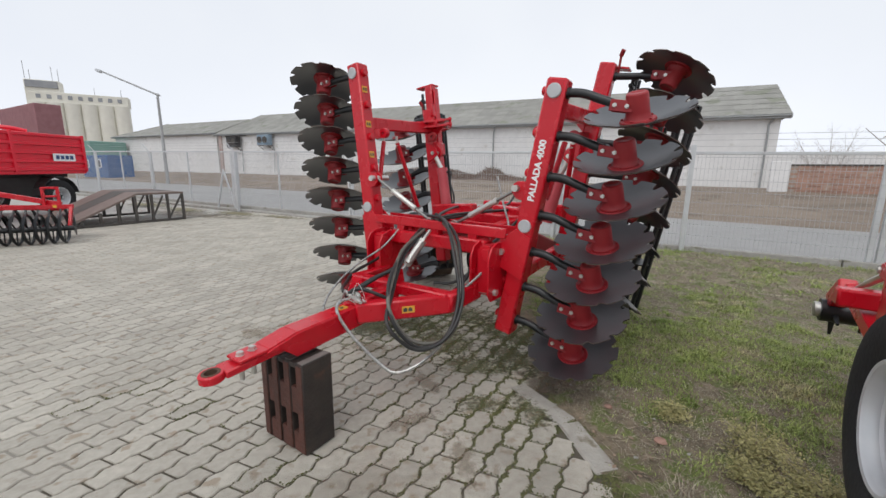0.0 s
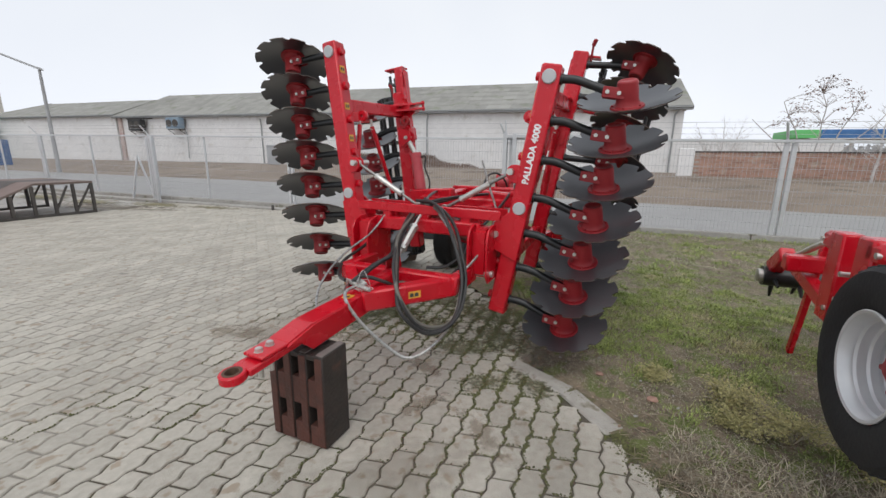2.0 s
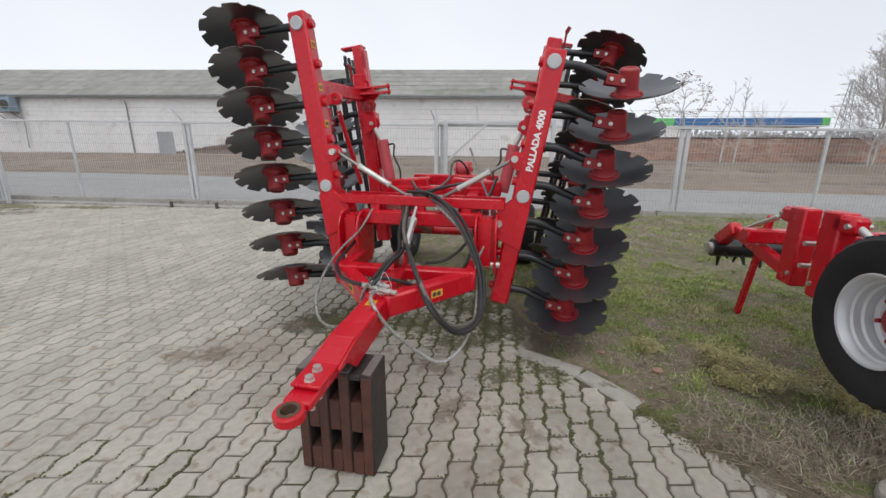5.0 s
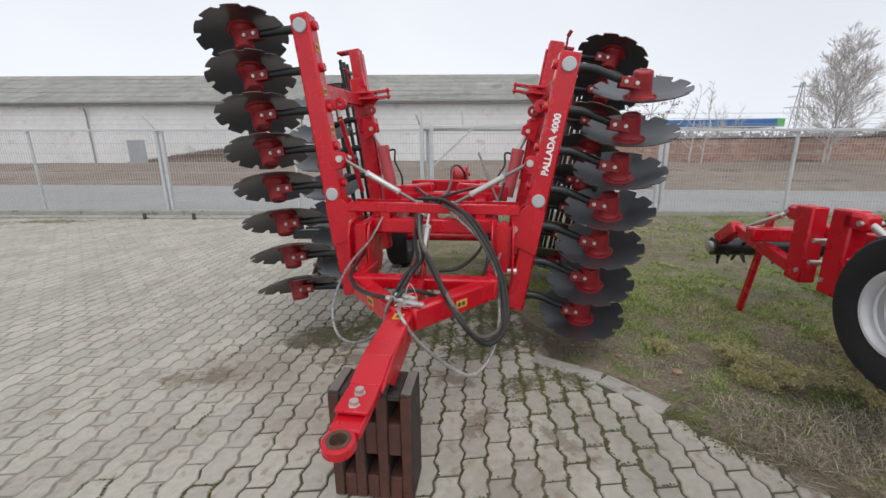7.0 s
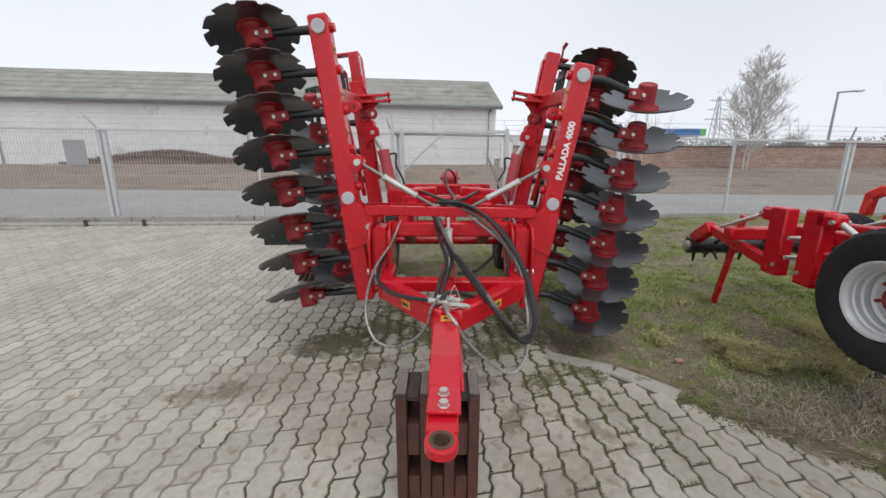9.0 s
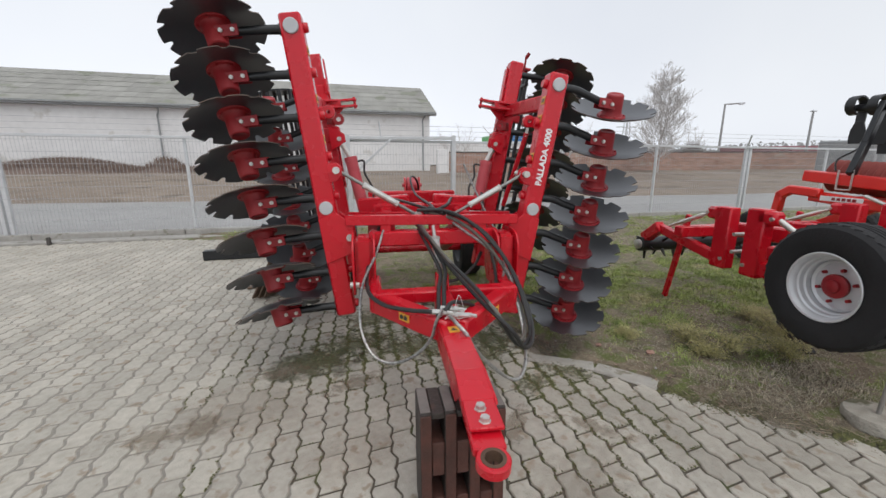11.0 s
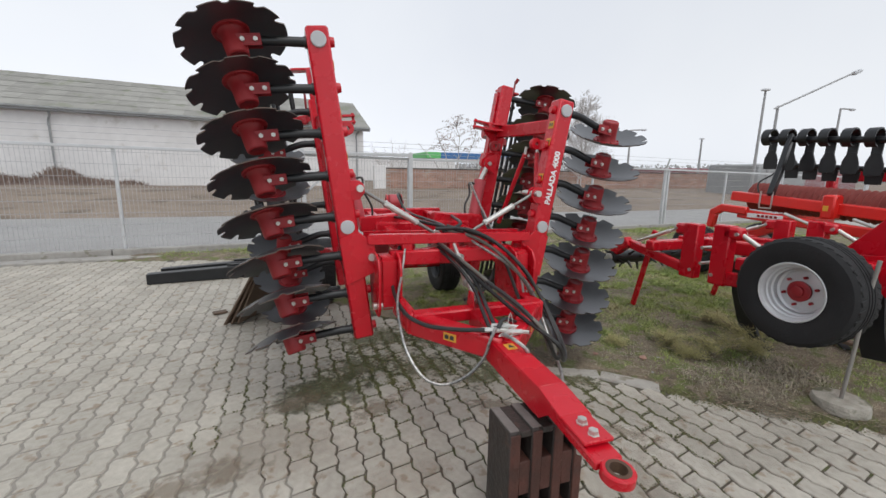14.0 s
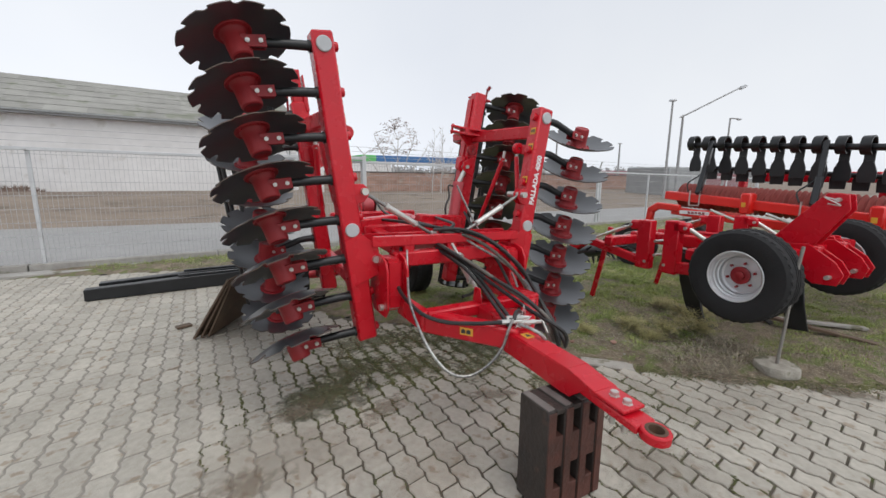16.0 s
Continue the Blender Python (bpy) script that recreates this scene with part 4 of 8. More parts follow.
# centre frame
def centre_frame():
    h = harrow
    bm = bmesh.new()
    box(bm, (0, 0.0, 0.94), (0.86, 0.1, 0.1), None, 0.012)
    part("cross_beam", bm, RED, h)
    bm = bmesh.new()
    bar(bm, (-0.575, -0.03, 1.067), (0.575, -0.03, 1.047), 0.012, 0.064)
    bar(bm, (-0.56, -0.005, 1.093), (0.56, -0.005, 1.073), 0.05, 0.010)
    part("upper_bar", bm, RED, h)
    bm = bmesh.new()
    bar(bm, (-0.575, 0.15, 1.067), (0.575, 0.15, 1.047), 0.012, 0.064)
    part("upper_bar", bm, RED, h)
    for x in (-0.32, 0.0, 0.32):
        bm = bmesh.new()
        box(bm, (x, 0.0, 1.01), (0.07, 0.06, 0.06), None, 0.006)
        part("spacer", bm, RED, h)
    # hinge housings with rounded plates
    for sd in (-1, 1):
        for x in (0.40, 0.53):
            bm = bmesh.new()
            m = basis(Vector((0, 1, 0)), Vector((0, 0, 1)), Vector((1, 0, 0)), (sd * x, -0.02, 0.0))
            plate(bm, [(-0.16, 0.66), (-0.115, 0.60), (0.1, 0.60), (0.16, 0.68), (0.16, 0.93), (0.12, 0.985), (-0.05, 0.99), (-0.125, 0.965), (-0.165, 0.90)], 0.014, m)
            part("hinge_plate", bm, RED, h)
        bm = bmesh.new()
        box(bm, (sd * 0.465, -0.03, 0.80), (0.112, 0.20, 0.33), None, 0.02, 2)
        part("hinge_block", bm, RED, h)
        bm = bmesh.new()
        rod(bm, (sd * 0.37, -0.1, 0.66), (sd * 0.56, -0.1, 0.66), 0.022, 12)
        part("hinge_pin", bm, ZINC, h)
        # arms of the drawbar yoke
        bm = bmesh.new()
        bar(bm, (sd * 0.40, -0.08, 0.655), (sd * 0.40, -0.46, 0.655), 0.07, 0.12, bev=0.012)
        part("yoke_arm", bm, RED, h)
        bm = bmesh.new()
        bar(bm, (sd * 0.39, -0.42, 0.65), (sd * 0.02 - 0.02, -0.83, 0.625), 0.09, 0.12, bev=0.012)
        part("yoke_arm", bm, RED, h)
        # long frame members
        bm = bmesh.new()
        bar(bm, (sd * 0.30, 0.02, 0.97), (sd * 0.30, 1.75, 1.05), 0.09, 0.12, bev=0.012)
        part("frame_member", bm, RED, h)
        bm = bmesh.new()
        bar(bm, (sd * 0.52, 0.75, 1.07), (sd * 0.1, 0.75, 1.10), 0.12, 0.12, bev=0.012)
        part("frame_member", bm, RED, h)
    bm = bmesh.new()
    box(bm, (0, -0.44, 0.685), (0.80, 0.09, 0.07), None, 0.01)
    part("yoke_cross", bm, RED, h)
    bm = bmesh.new()
    bar(bm, (-0.02, -0.46, 0.665), (-0.03, -0.82, 0.645), 0.10, 0.10, bev=0.01)
    part("yoke_spine", bm, RED, h)
    bm = bmesh.new()
    box(bm, (0, 0.72, 1.03), (0.8, 0.12, 0.12), None, 0.015)
    part("frame_cross", bm, RED, h)
    bm = bmesh.new()
    box(bm, (0, 1.6, 1.06), (0.9, 0.1, 0.12), None, 0.015)
    part("frame_cross", bm, RED, h)
    # upright bracket with a drum at the rear
    bm = bmesh.new()
    for x in (-0.045, 0.115):
        m = basis(Vector((0, 1, 0)), Vector((0, 0, 1)), Vector((1, 0, 0)), (x, 1.95, 0.98))
        plate(bm, [(-0.12, 0), (0.13, 0), (0.10, 0.12), (0.065, 0.23), (0.02, 0.265), (-0.03, 0.255), (-0.07, 0.17)], 0.014, m)
    box(bm, (0.035, 1.95, 1.0), (0.30, 0.16, 0.05), None, 0.008)
    bar(bm, (0.035, 1.62, 1.06), (0.035, 1.95, 1.0), 0.16, 0.06, bev=0.008)
    part("drum_bracket", bm, RED, h)
    bm = bmesh.new()
    lathe(bm, [(0, -0.07), (0.055, -0.07), (0.062, -0.064), (0.082, -0.058), (0.086, -0.05), (0.086, 0.05), (0.082, 0.058), (0.062, 0.064), (0.055, 0.07), (0, 0.07)], pose(0.036, 1.945, 1.157, 0, 90, 0), 24)
    rod(bm, (-0.075, 1.955, 1.157), (0.145, 1.955, 1.157), 0.02, 12)
    part("drum", bm, RED_DUSTY, h)
    # under-carriage
    bm = bmesh.new()
    rod(bm, (-0.74, 2.26, 0.365), (0.74, 2.26, 0.365), 0.05, 14)
    part("axle", bm, RED, h)
    for sd in (-1, 1):
        bm = bmesh.new()
        bar(bm, (sd * 0.36, 0.85, 0.86), (sd * 0.44, 2.26, 0.42), 0.12, 0.18, bev=0.015)
        part("axle_arm", bm, RED_HUB, h)
        bm = bmesh.new()
        lathe(bm, [(0, -0.09), (0.085, -0.09), (0.09, -0.08), (0.09, 0.08), (0.085, 0.09), (0, 0.09)], pose(sd * 0.36, 0.85, 0.86, 0, 90, 0), 20)
        part("axle_pivot", bm, RED_HUB, h)


centre_frame()


def wheel(parent, m, r, width, rim_r, hub_mat=None, studs=6, lugs=36, rim_mat=None):
    """A wheel about the z axis of m, its outer face towards +z."""
    w2 = width / 2
    bm = bmesh.new()
    prof = [(rim_r + 0.004, -w2 * 0.80), (rim_r + 0.03, -w2 * 0.92), (r * 0.80, -w2), (r * 0.93, -w2 * 0.95), (r * 0.985, -w2 * 0.78), (r, -w2 * 0.4), (r, w2 * 0.4), (r * 0.985, w2 * 0.78), (r * 0.93, w2 * 0.95), (r * 0.80, w2), (rim_r + 0.03, w2 * 0.92), (rim_r + 0.004, w2 * 0.80)]
    lathe(bm, prof, None, 56)
    for i in range(lugs):
        a = 2 * math.pi * i / lugs
        for s in (-1, 1):
            b = a + (math.pi / lugs if s > 0 else 0)
            mm = Matrix.Rotation(b, 4, "Z") @ Matrix.Translation((r * 0.985, 0, s * w2 * 0.55)) @ Matrix.Rotation(s * 0.35, 4, "X")
            box(bm, (0, 0, 0), (r * 0.036, r * 0.10, w2 * 0.46), mm, 0.004)
    for k in (-0.22, 0.0, 0.22):
        lathe(bm, [(r * 0.99, w2 * (k - 0.07)), (r * 1.012, w2 * (k - 0.05)), (r * 1.012, w2 * (k + 0.05)), (r * 0.99, w2 * (k + 0.07))], None, 56)
    tyre_me = mesh_of("tyre", bm, RUBBER, 35)
    wh = new("wheel", tyre_me)
    wh.parent = parent
    wh.matrix_basis = m
    wh.name = "tyre"
    bm = bmesh.new()
    k = rim_r
    lathe(bm, [(k * 1.05, w2 * 0.84), (k * 1.065, w2 * 0.90), (k * 1.04, w2 * 0.93), (k * 0.99, w2 * 0.90), (k * 0.965, w2 * 0.80), (k * 0.94, w2 * 0.76), (k * 0.925, w2 * 0.56), (k * 0.88, w2 * 0.50), (k * 0.865, w2 * 0.28), (k * 0.82, w2 * 0.22), (k * 0.80, -w2 * 0.05), (k * 0.72, -w2 * 0.12), (k * 0.58, -w2 * 0.06), (k * 0.42, w2 * 0.0), (0.0, w2 * 0.0)], None, 48)
    lathe(bm, [(k * 1.05, -w2 * 0.86), (k * 0.95, -w2 * 0.62), (k * 0.88, -w2 * 0.35), (k * 0.78, w2 * 0.05)], None, 48)
    rim = part("rim", bm, rim_mat or RIM, wh, "black dusty wheel rim" if rim_mat else "silver painted wheel rim")
    bm = bmesh.new()
    lathe(bm, [(k * 0.36, w2 * 0.06), (k * 0.37, w2 * 0.22), (k * 0.33, w2 * 0.26), (k * 0.20, w2 * 0.27), (k * 0.19, w2 * 0.38), (k * 0.15, w2 * 0.42), (0, w2 * 0.42)], None, 24)
    part("hub", bm, hub_mat or RED_HUB, wh, "red wheel hub")
    for i in range(studs):
        a = 2 * math.pi * (i + 0.3) / studs
        bm = bmesh.new()
        rod(bm, (k * 0.52 * math.cos(a), k * 0.52 * math.sin(a), w2 * 0.02), (k * 0.52 * math.cos(a), k * 0.52 * math.sin(a), w2 * 0.2), k * 0.055, 6)
        part("wheel_nut", bm, hub_mat or RED_HUB, wh)
    return wh


X_LEFT = basis(Vector((0, 1, 0)), Vector((0, 0, 1)), Vector((1, 0, 0)), (0, 0, 0)) @ Matrix.Rotation(math.pi, 4, "Y")
for sd in (-1, 1):
    wheel(harrow, Matrix.Translation((sd * 0.74, 2.26, 0.365)) @ X_LEFT, 0.36, 0.25, 0.19, BLACK, 6, 36, BLACK)


def drawbar():
    h = harrow
    # tongue, hollow at its lower front end
    a, b = Vector((-0.035, -0.78, 0.662)), Vector((-0.05, -1.40, 0.612))
    bm = bmesh.new()
    kink = Vector((-0.046, -1.245, 0.646))
    bar(bm, a, kink, 0.120, 0.012, bev=0.003)
    bar(bm, kink, b, 0.120, 0.012, bev=0.003)
    for dx in (-0.058, 0.058):
        m = Matrix.Translation((dx, 0, 0)) @ Matrix(((0, 0, 1, -0.042), (1, 0, 0, 0), (0, 1, 0, 0), (0, 0, 0, 1)))
        plate(bm, [(-0.78, 0.662), (-1.245, 0.646), (-1.40, 0.612), (-1.42, 0.600), (-1.34, 0.588), (-1.285, 0.545), (-1.26, 0.522), (-0.78, 0.552)], 0.012, m)
    bar(bm, a + Vector((0, 0, -0.11)), Vector((-0.045, -1.22, 0.524)), 0.115, 0.012, bev=0.003)
    part("tongue", bm, RED, h)
    # towing eye with its flat shank
    bm = bmesh.new()
    c = Vector((-0.062, -1.64, 0.558))
    e = Vector((-0.05, -1.34, 0.582))
    d2 = (e - c)
    bar(bm, e + d2 * 0.25, c + d2 * 0.135, 0.108, 0.036, bev=0.006)
    part("eye_shank", bm, RED, h)
    bm = bmesh.new()
    up = Vector((0, 0, 1)) - d2.normalized() * d2.normalized().z
    up.normalize()
    m = along(c - up * 0.024, c + up)
    lathe(bm, [(0.034, 0.006), (0.034, 0.040), (0.036, 0.043), (0.050, 0.043), (0.0545, 0.038), (0.0545, 0.009), (0.050, 0.004), (0.036, 0.004), (0.034, 0.006)], m, 28)
    part("towing_eye", bm, RED, h)
    bm = bmesh.new()
    lathe(bm, [(0.028, 0.003), (0.028, 0.0445), (0.040, 0.0445), (0.040, 0.003), (0.028, 0.003)], m, 28)
    part("eye_bush", bm, RUST_DARK, h, "worn rusty bush of the towing eye")
    for k, y in enumerate((-1.45, -1.51)):
        bm = bmesh.new()
        zz = 0.612 - 0.006 * k
        rod(bm, (-0.054, y, zz - 0.12), (-0.054, y, zz + 0.022), 0.012, 10)
        lathe(bm, [(0, 0.0), (0.022, 0.0), (0.022, 0.004), (0.017, 0.005), (0.017, 0.02), (0, 0.022)], pose(-0.054, y, zz), 6)
        part("drawbar_bolt", bm, ZINC, h)
    bm = bmesh.new()
    bar(bm, (-0.048, -1.37, 0.609), (-0.055, -1.545, 0.600), 0.118, 0.016, bev=0.004)
    part("bolt_plate", bm, RED, h)
    # turnbuckle from yoke to upper bar
    lo, hi = Vector((-0.02, -0.44, 0.74)), Vector((-0.015, -0.06, 1.02))
    dd = hi - lo
    bm = bmesh.new()
    rod(bm, lo, hi, 0.012, 10)
    part("turnbuckle_rod", bm, ZINC, h)
    bm = bmesh.new()
    rod(bm, lo + dd * 0.32, lo + dd * 0.74, 0.028, 8)
    rod(bm, lo + dd * 0.29, lo + dd * 0.34, 0.033, 6)
    rod(bm, lo + dd * 0.72, lo + dd * 0.77, 0.033, 6)
    part("turnbuckle_sleeve", bm, ZINC, h)
    bm = bmesh.new()
    for x in (-0.05, 0.01):
        m = basis(Vector((0, 1, 0)), Vector((0, 0, 1)), Vector((1, 0, 0)), (x, -0.44, 0.72))
        plate(bm, [(-0.05, 0), (0.05, 0), (0.03, 0.09), (-0.03, 0.09)], 0.01, m)
    part("turnbuckle_bracket", bm, RED, h)
    # stays from the wing lugs to the middle of the upper bar
    for w, mid in ((LEFT, Vector((-0.10, 0.06, 1.075))), (RIGHT, Vector((0.12, 0.06, 1.065)))):
        top = w.p(-0.105, 0.035, 0.225)
        v = mid - top
        bm = bmesh.new()
        rod(bm, top, mid, 0.0115, 10)
        part("stay_rod", bm, ZINC_DARK, h)
        bm = bmesh.new()
        rod(bm, top + v * 0.33, top + v * 0.72, 0.0205, 10)
        rod(bm, top + v * 0.31, top + v * 0.34, 0.023, 6)
        rod(bm, top + v * 0.71, top + v * 0.74, 0.023, 6)
        part("stay_sleeve", bm, ZINC, h)
        bm = bmesh.new()
        lathe(bm, [(0.012, -0.012), (0.03, -0.012), (0.03, 0.012), (0.012, 0.012), (0.012, -0.012)], along(mid, mid + Vector((0, 1, 0))), 14)
        part("stay_eye", bm, ZINC, h)
        bm = bmesh.new()
        c = mid + Vector((0.01, -0.03, -0.012))
        tube(bm, [c + Vector((0.026 * math.cos(a), -0.006 * math.sin(2 * a), 0.020 * math.sin(a))) for a in (0.2, 1.0, 1.8, 2.6, 3.4, 4.2, 5.0, 5.9)], 0.0028, 6, 5)
        part("linch_pin", bm, ZINC, h)
    for sdx in (-1, 1):
        v = Vector((sdx * 0.39 - (sdx * 0.02 - 0.02), 0.41, 0.025)).normalized()
        nrm = Vector((v.y, -v.x, 0)) * sdx
        nrm = nrm if nrm.y < 0 else -nrm
        c0 = Vector((sdx * 0.39, -0.42, 0.65)) - v * 0.26 + nrm * 0.0462
        bm = bmesh.new()
        m = basis(v * sdx, Vector((0, 0, 1)), nrm, c0)
        if m.to_3x3().determinant() < 0:
            m = basis(-v * sdx, Vector((0, 0, 1)), nrm, c0)
        box(bm, (0, 0, 0), (0.075, 0.042, 0.002), m, 0)
        st = part("sticker", bm, YELLOW, h, "yellow warning sticker")
        for dx in (-0.018, 0.012):
            bm = bmesh.new()
            plate(bm, [(-0.012, -0.012), (0.012, -0.012), (0.012, 0.006), (0.0, 0.014), (-0.012, 0.006)], 0.001, m @ pose(dx, 0, 0.0016), 0)
            part("sticker_print", bm, DARK_LETTER, st)
    bm = bmesh.new()
    m = pose(-0.04, -0.90, 0.6655, 2.0, 0, 0)
    box(bm, (0, 0, 0), (0.05, 0.06, 0.002), m, 0)
    st = part("sticker", bm, YELLOW, h, "yellow warning sticker")
    bm = bmesh.new()
    plate(bm, [(-0.016, -0.012), (0.016, -0.012), (0.0, 0.018)], 0.001, m @ pose(0, 0, 0.0016), 0)
    part("sticker_print", bm, DARK_LETTER, st)


drawbar()


def hoses():
    h = harrow
    runs = [
        ("hose", HOSE, 0.0115, [(-0.106, 0.051, 1.113), (0.079, -0.044, 1.114), (0.229, -0.176, 1.042), (0.362, -0.314, 0.891), (0.441, -0.389, 0.734), (0.473, -0.482, 0.590), (0.467, -0.602, 0.486), (0.397, -0.695, 0.455), (0.319, -0.756, 0.502), (0.232, -0.786, 0.640), (0.133, -0.687, 0.776), (0.027, -0.478, 0.875), (-0.064, -0.212, 0.970), (-0.123, 0.008, 1.034)]),
        ("hose", HOSE_GREY, 0.0115, [(-0.063, 0.051, 1.102), (0.121, -0.052, 1.064), (0.270, -0.163, 0.960), (0.385, -0.287, 0.805), (0.457, -0.378, 0.631), (0.464, -0.517, 0.487), (0.393, -0.659, 0.466), (0.300, -0.740, 0.523), (0.206, -0.773, 0.688), (0.097, -0.604, 0.802), (-0.016, -0.373, 0.924), (-0.091, -0.022, 1.017)]),
        ("hose", HOSE, 0.0115, [(-0.032, 0.041, 1.131), (0.161, -0.072, 1.077), (0.307, -0.183, 0.983), (0.409, -0.307, 0.831), (0.474, -0.397, 0.677), (0.493, -0.537, 0.534), (0.447, -0.679, 0.466), (0.362, -0.779, 0.480), (0.262, -0.850, 0.618), (0.145, -0.673, 0.719), (0.002, -0.392, 0.872), (-0.076, -0.122, 0.992)]),
        ("hose", SILVER_HOSE, 0.0095, [(0.053, 0.023, 1.085), (0.191, -0.084, 0.986), (0.326, -0.203, 0.886), (0.419, -0.327, 0.755), (0.447, -0.430, 0.590), (0.444, -0.548, 0.460), (0.397, -0.723, 0.374), (0.317, -0.838, 0.339), (0.232, -0.875, 0.379), (0.115, -0.930, 0.500), (0.048, -0.960, 0.590), (0.004, -0.975, 0.672), (-0.030, -0.930, 0.705), (-0.045, -0.840, 0.705)]),
        ("hose", SILVER_HOSE, 0.008, [(-0.327, -0.000, 1.024), (-0.388, -0.150, 0.874), (-0.464, -0.350, 0.763), (-0.487, -0.520, 0.663), (-0.475, -0.650, 0.565), (-0.417, -0.740, 0.478), (-0.322, -0.780, 0.453), (-0.213, -0.800, 0.498), (-0.140, -0.820, 0.586), (-0.115, -0.830, 0.674), (-0.084, -0.830, 0.741)]),
        ("hose", HOSE, 0.0115, [(-0.361, 0.020, 1.010), (-0.437, -0.100, 0.799), (-0.443, -0.400, 0.719), (-0.365, -0.560, 0.687), (-0.250, -0.700, 0.701), (-0.131, -0.800, 0.721)]),
        ("hose", HOSE, 0.011, [(0.052, -0.100, 0.647), (0.173, -0.050, 0.654), (0.284, -0.000, 0.729), (0.342, 0.050, 0.807)]),
        ("hose", HOSE, 0.011, [(-0.069, -0.820, 0.729), (-0.021, -0.780, 0.756), (0.081, -0.700, 0.710), (0.195, -0.600, 0.636), (0.309, -0.420, 0.647), (0.370, -0.200, 0.741), (0.374, -0.050, 0.873), (0.429, 0.300, 1.013), (0.484, 0.600, 1.172)]),
        ("hose", SILVER_HOSE, 0.0085, [(0.285, -0.440, 0.650), (0.385, -0.300, 0.690), (0.455, -0.120, 0.790), (0.470, 0.100, 0.920), (0.450, 0.290, 1.030), (0.370, 0.350, 1.210), (0.288, 0.400, 1.410)]),
        ("hose", HOSE, 0.0115, [(-0.100, -0.820, 0.704), (-0.067, -0.620, 0.771), (-0.030, -0.440, 0.818), (-0.065, -0.300, 0.908), (-0.106, -0.000, 0.992)]),
        ("hose", HOSE, 0.0115, [(-0.070, -0.810, 0.714), (-0.037, -0.610, 0.781), (0.000, -0.430, 0.828), (-0.035, -0.290, 0.918), (-0.076, 0.010, 1.002)]),
        ("hose", HOSE, 0.012, [(-0.30, 0.9, 1.12), (-0.18, 0.5, 1.13), (-0.05, 0.12, 1.12), (0.06, -0.04, 1.10)]),
        ("hose", HOSE, 0.012, [(0.30, 0.9, 1.12), (0.2, 0.5, 1.13), (0.1, 0.12, 1.13), (-0.06, 0.02, 1.09)]),
        ("hose", HOSE, 0.011, [(0.10, 1.90, 1.02), (0.09, 1.80, 1.17), (0.03, 1.68, 1.26), (-0.02, 1.50, 1.24), (0.0, 1.2, 1.12), (0.04, 0.4, 1.10), (0.0, 0.05, 1.09)]),
    ]
    for name, material, r, pts in runs:
        bm = bmesh.new()
        tube(bm, pts, r, 8, 8)
        part(name, bm, material, h, "steel-guarded hydraulic hose" if material is SILVER_HOSE else "black hydraulic hose")
    for x, y, z in ((-0.09, -0.8, 0.715), (-0.03, -0.79, 0.725), (0.02, -0.83, 0.705)):
        bm = bmesh.new()
        rod(bm, (x - 0.05, y + 0.02, z), (x + 0.03, y - 0.02, z + 0.005), 0.014, 8)
        rod(bm, (x + 0.03, y - 0.02, z + 0.005), (x + 0.06, y - 0.035, z + 0.005), 0.010, 6)
        part("hose_coupling", bm, ZINC, h)
    rng = random.Random(4)
    for k in range(8):
        bm = bmesh.new()
        c = Vector((-0.01, -0.80, 0.712))
        pts = [c + Vector((rng.gauss(0.0, 0.045), rng.gauss(-0.01, 0.03), rng.gauss(-0.015, 0.03))) for _ in range(5)]
        tube(bm, pts, 0.0016, 5, 6)
        part("twine", bm, STRING, h, "white twine tying the hose ends")


hoses()


def crib():
    """Slatted timber block under the drawbar."""
    c = thing("timber_block", YARD_M @ pose(-0.075, -1.20, 0), "dark tarred slatted timber block under the drawbar", "support block")
    W, D, H = 0.345, 0.19, 0.505
    xs = (-0.150, -0.052, 0.046, 0.146)
    for k, x in enumerate(xs):
        bm = bmesh.new()
        box(bm, (x, 0.002 * (k % 2), H / 2), (0.046, D, H - 0.004 * (k % 3)), None, 0.006)
        bd = part("board", bm, TIMBER, c)
        bm = bmesh.new()
        box(bm, (x, 0.0, H + 0.001), (0.040, D - 0.016, 0.006), None, 0.002)
        part("top_edge", bm, TIMBER_GREY, bd, "lighter grey top edge")
        bm = bmesh.new()
        box(bm, (x, -D / 2 - 0.001, H / 2), (0.042, 0.008, H - 0.02), None, 0.003)
        part("front_edge", bm, TIMBER_RED, bd, "red-brown worn board edge")
    for a, b in zip(xs, xs[1:]):
        for z, hh in ((0.0575, 0.115), (0.295, 0.15), (0.488, 0.026)):
            bm = bmesh.new()
            box(bm, ((a + b) / 2, 0.001, z), (b - a - 0.0475, D - 0.004, hh), None, 0.004)
            part("spacer", bm, TIMBER_RED if z < 0.4 else TIMBER, c)


crib()


# ---- ground in the yard ----
EDGE = [(2.3, -6.0), (1.95, -1.6), (1.62, -0.5), (1.34, 0.19), (1.18, 0.55), (1.02, 0.97), (0.91, 1.30), (0.85, 1.56), (0.84, 1.75), (0.86, 1.93), (0.77, 2.25), (0.68, 2.42)]          # kerbed edge
SOFT = [tuple(yard(x, y)[:2]) for x, y in ((0.80, 0.25), (0.55, 0.85), (0.05, 1.3), (-0.5, 1.85), (-0.9, 2.7), (-1.05, 3.7), (-1.45, 4.4), (-2.2, 5.0))]
SOFT += [tuple(street(u, n)[:2]) for u, n in ((-6.0, 8.28), (-9.0, 8.4), (-12.0, 8.45))]
BACK = [tuple(street(u, FENCE - 0.12)[:2]) for u in (-12.2, -6, 0, 6, 12, 18)] + [tuple(street(18, -6)[:2])]
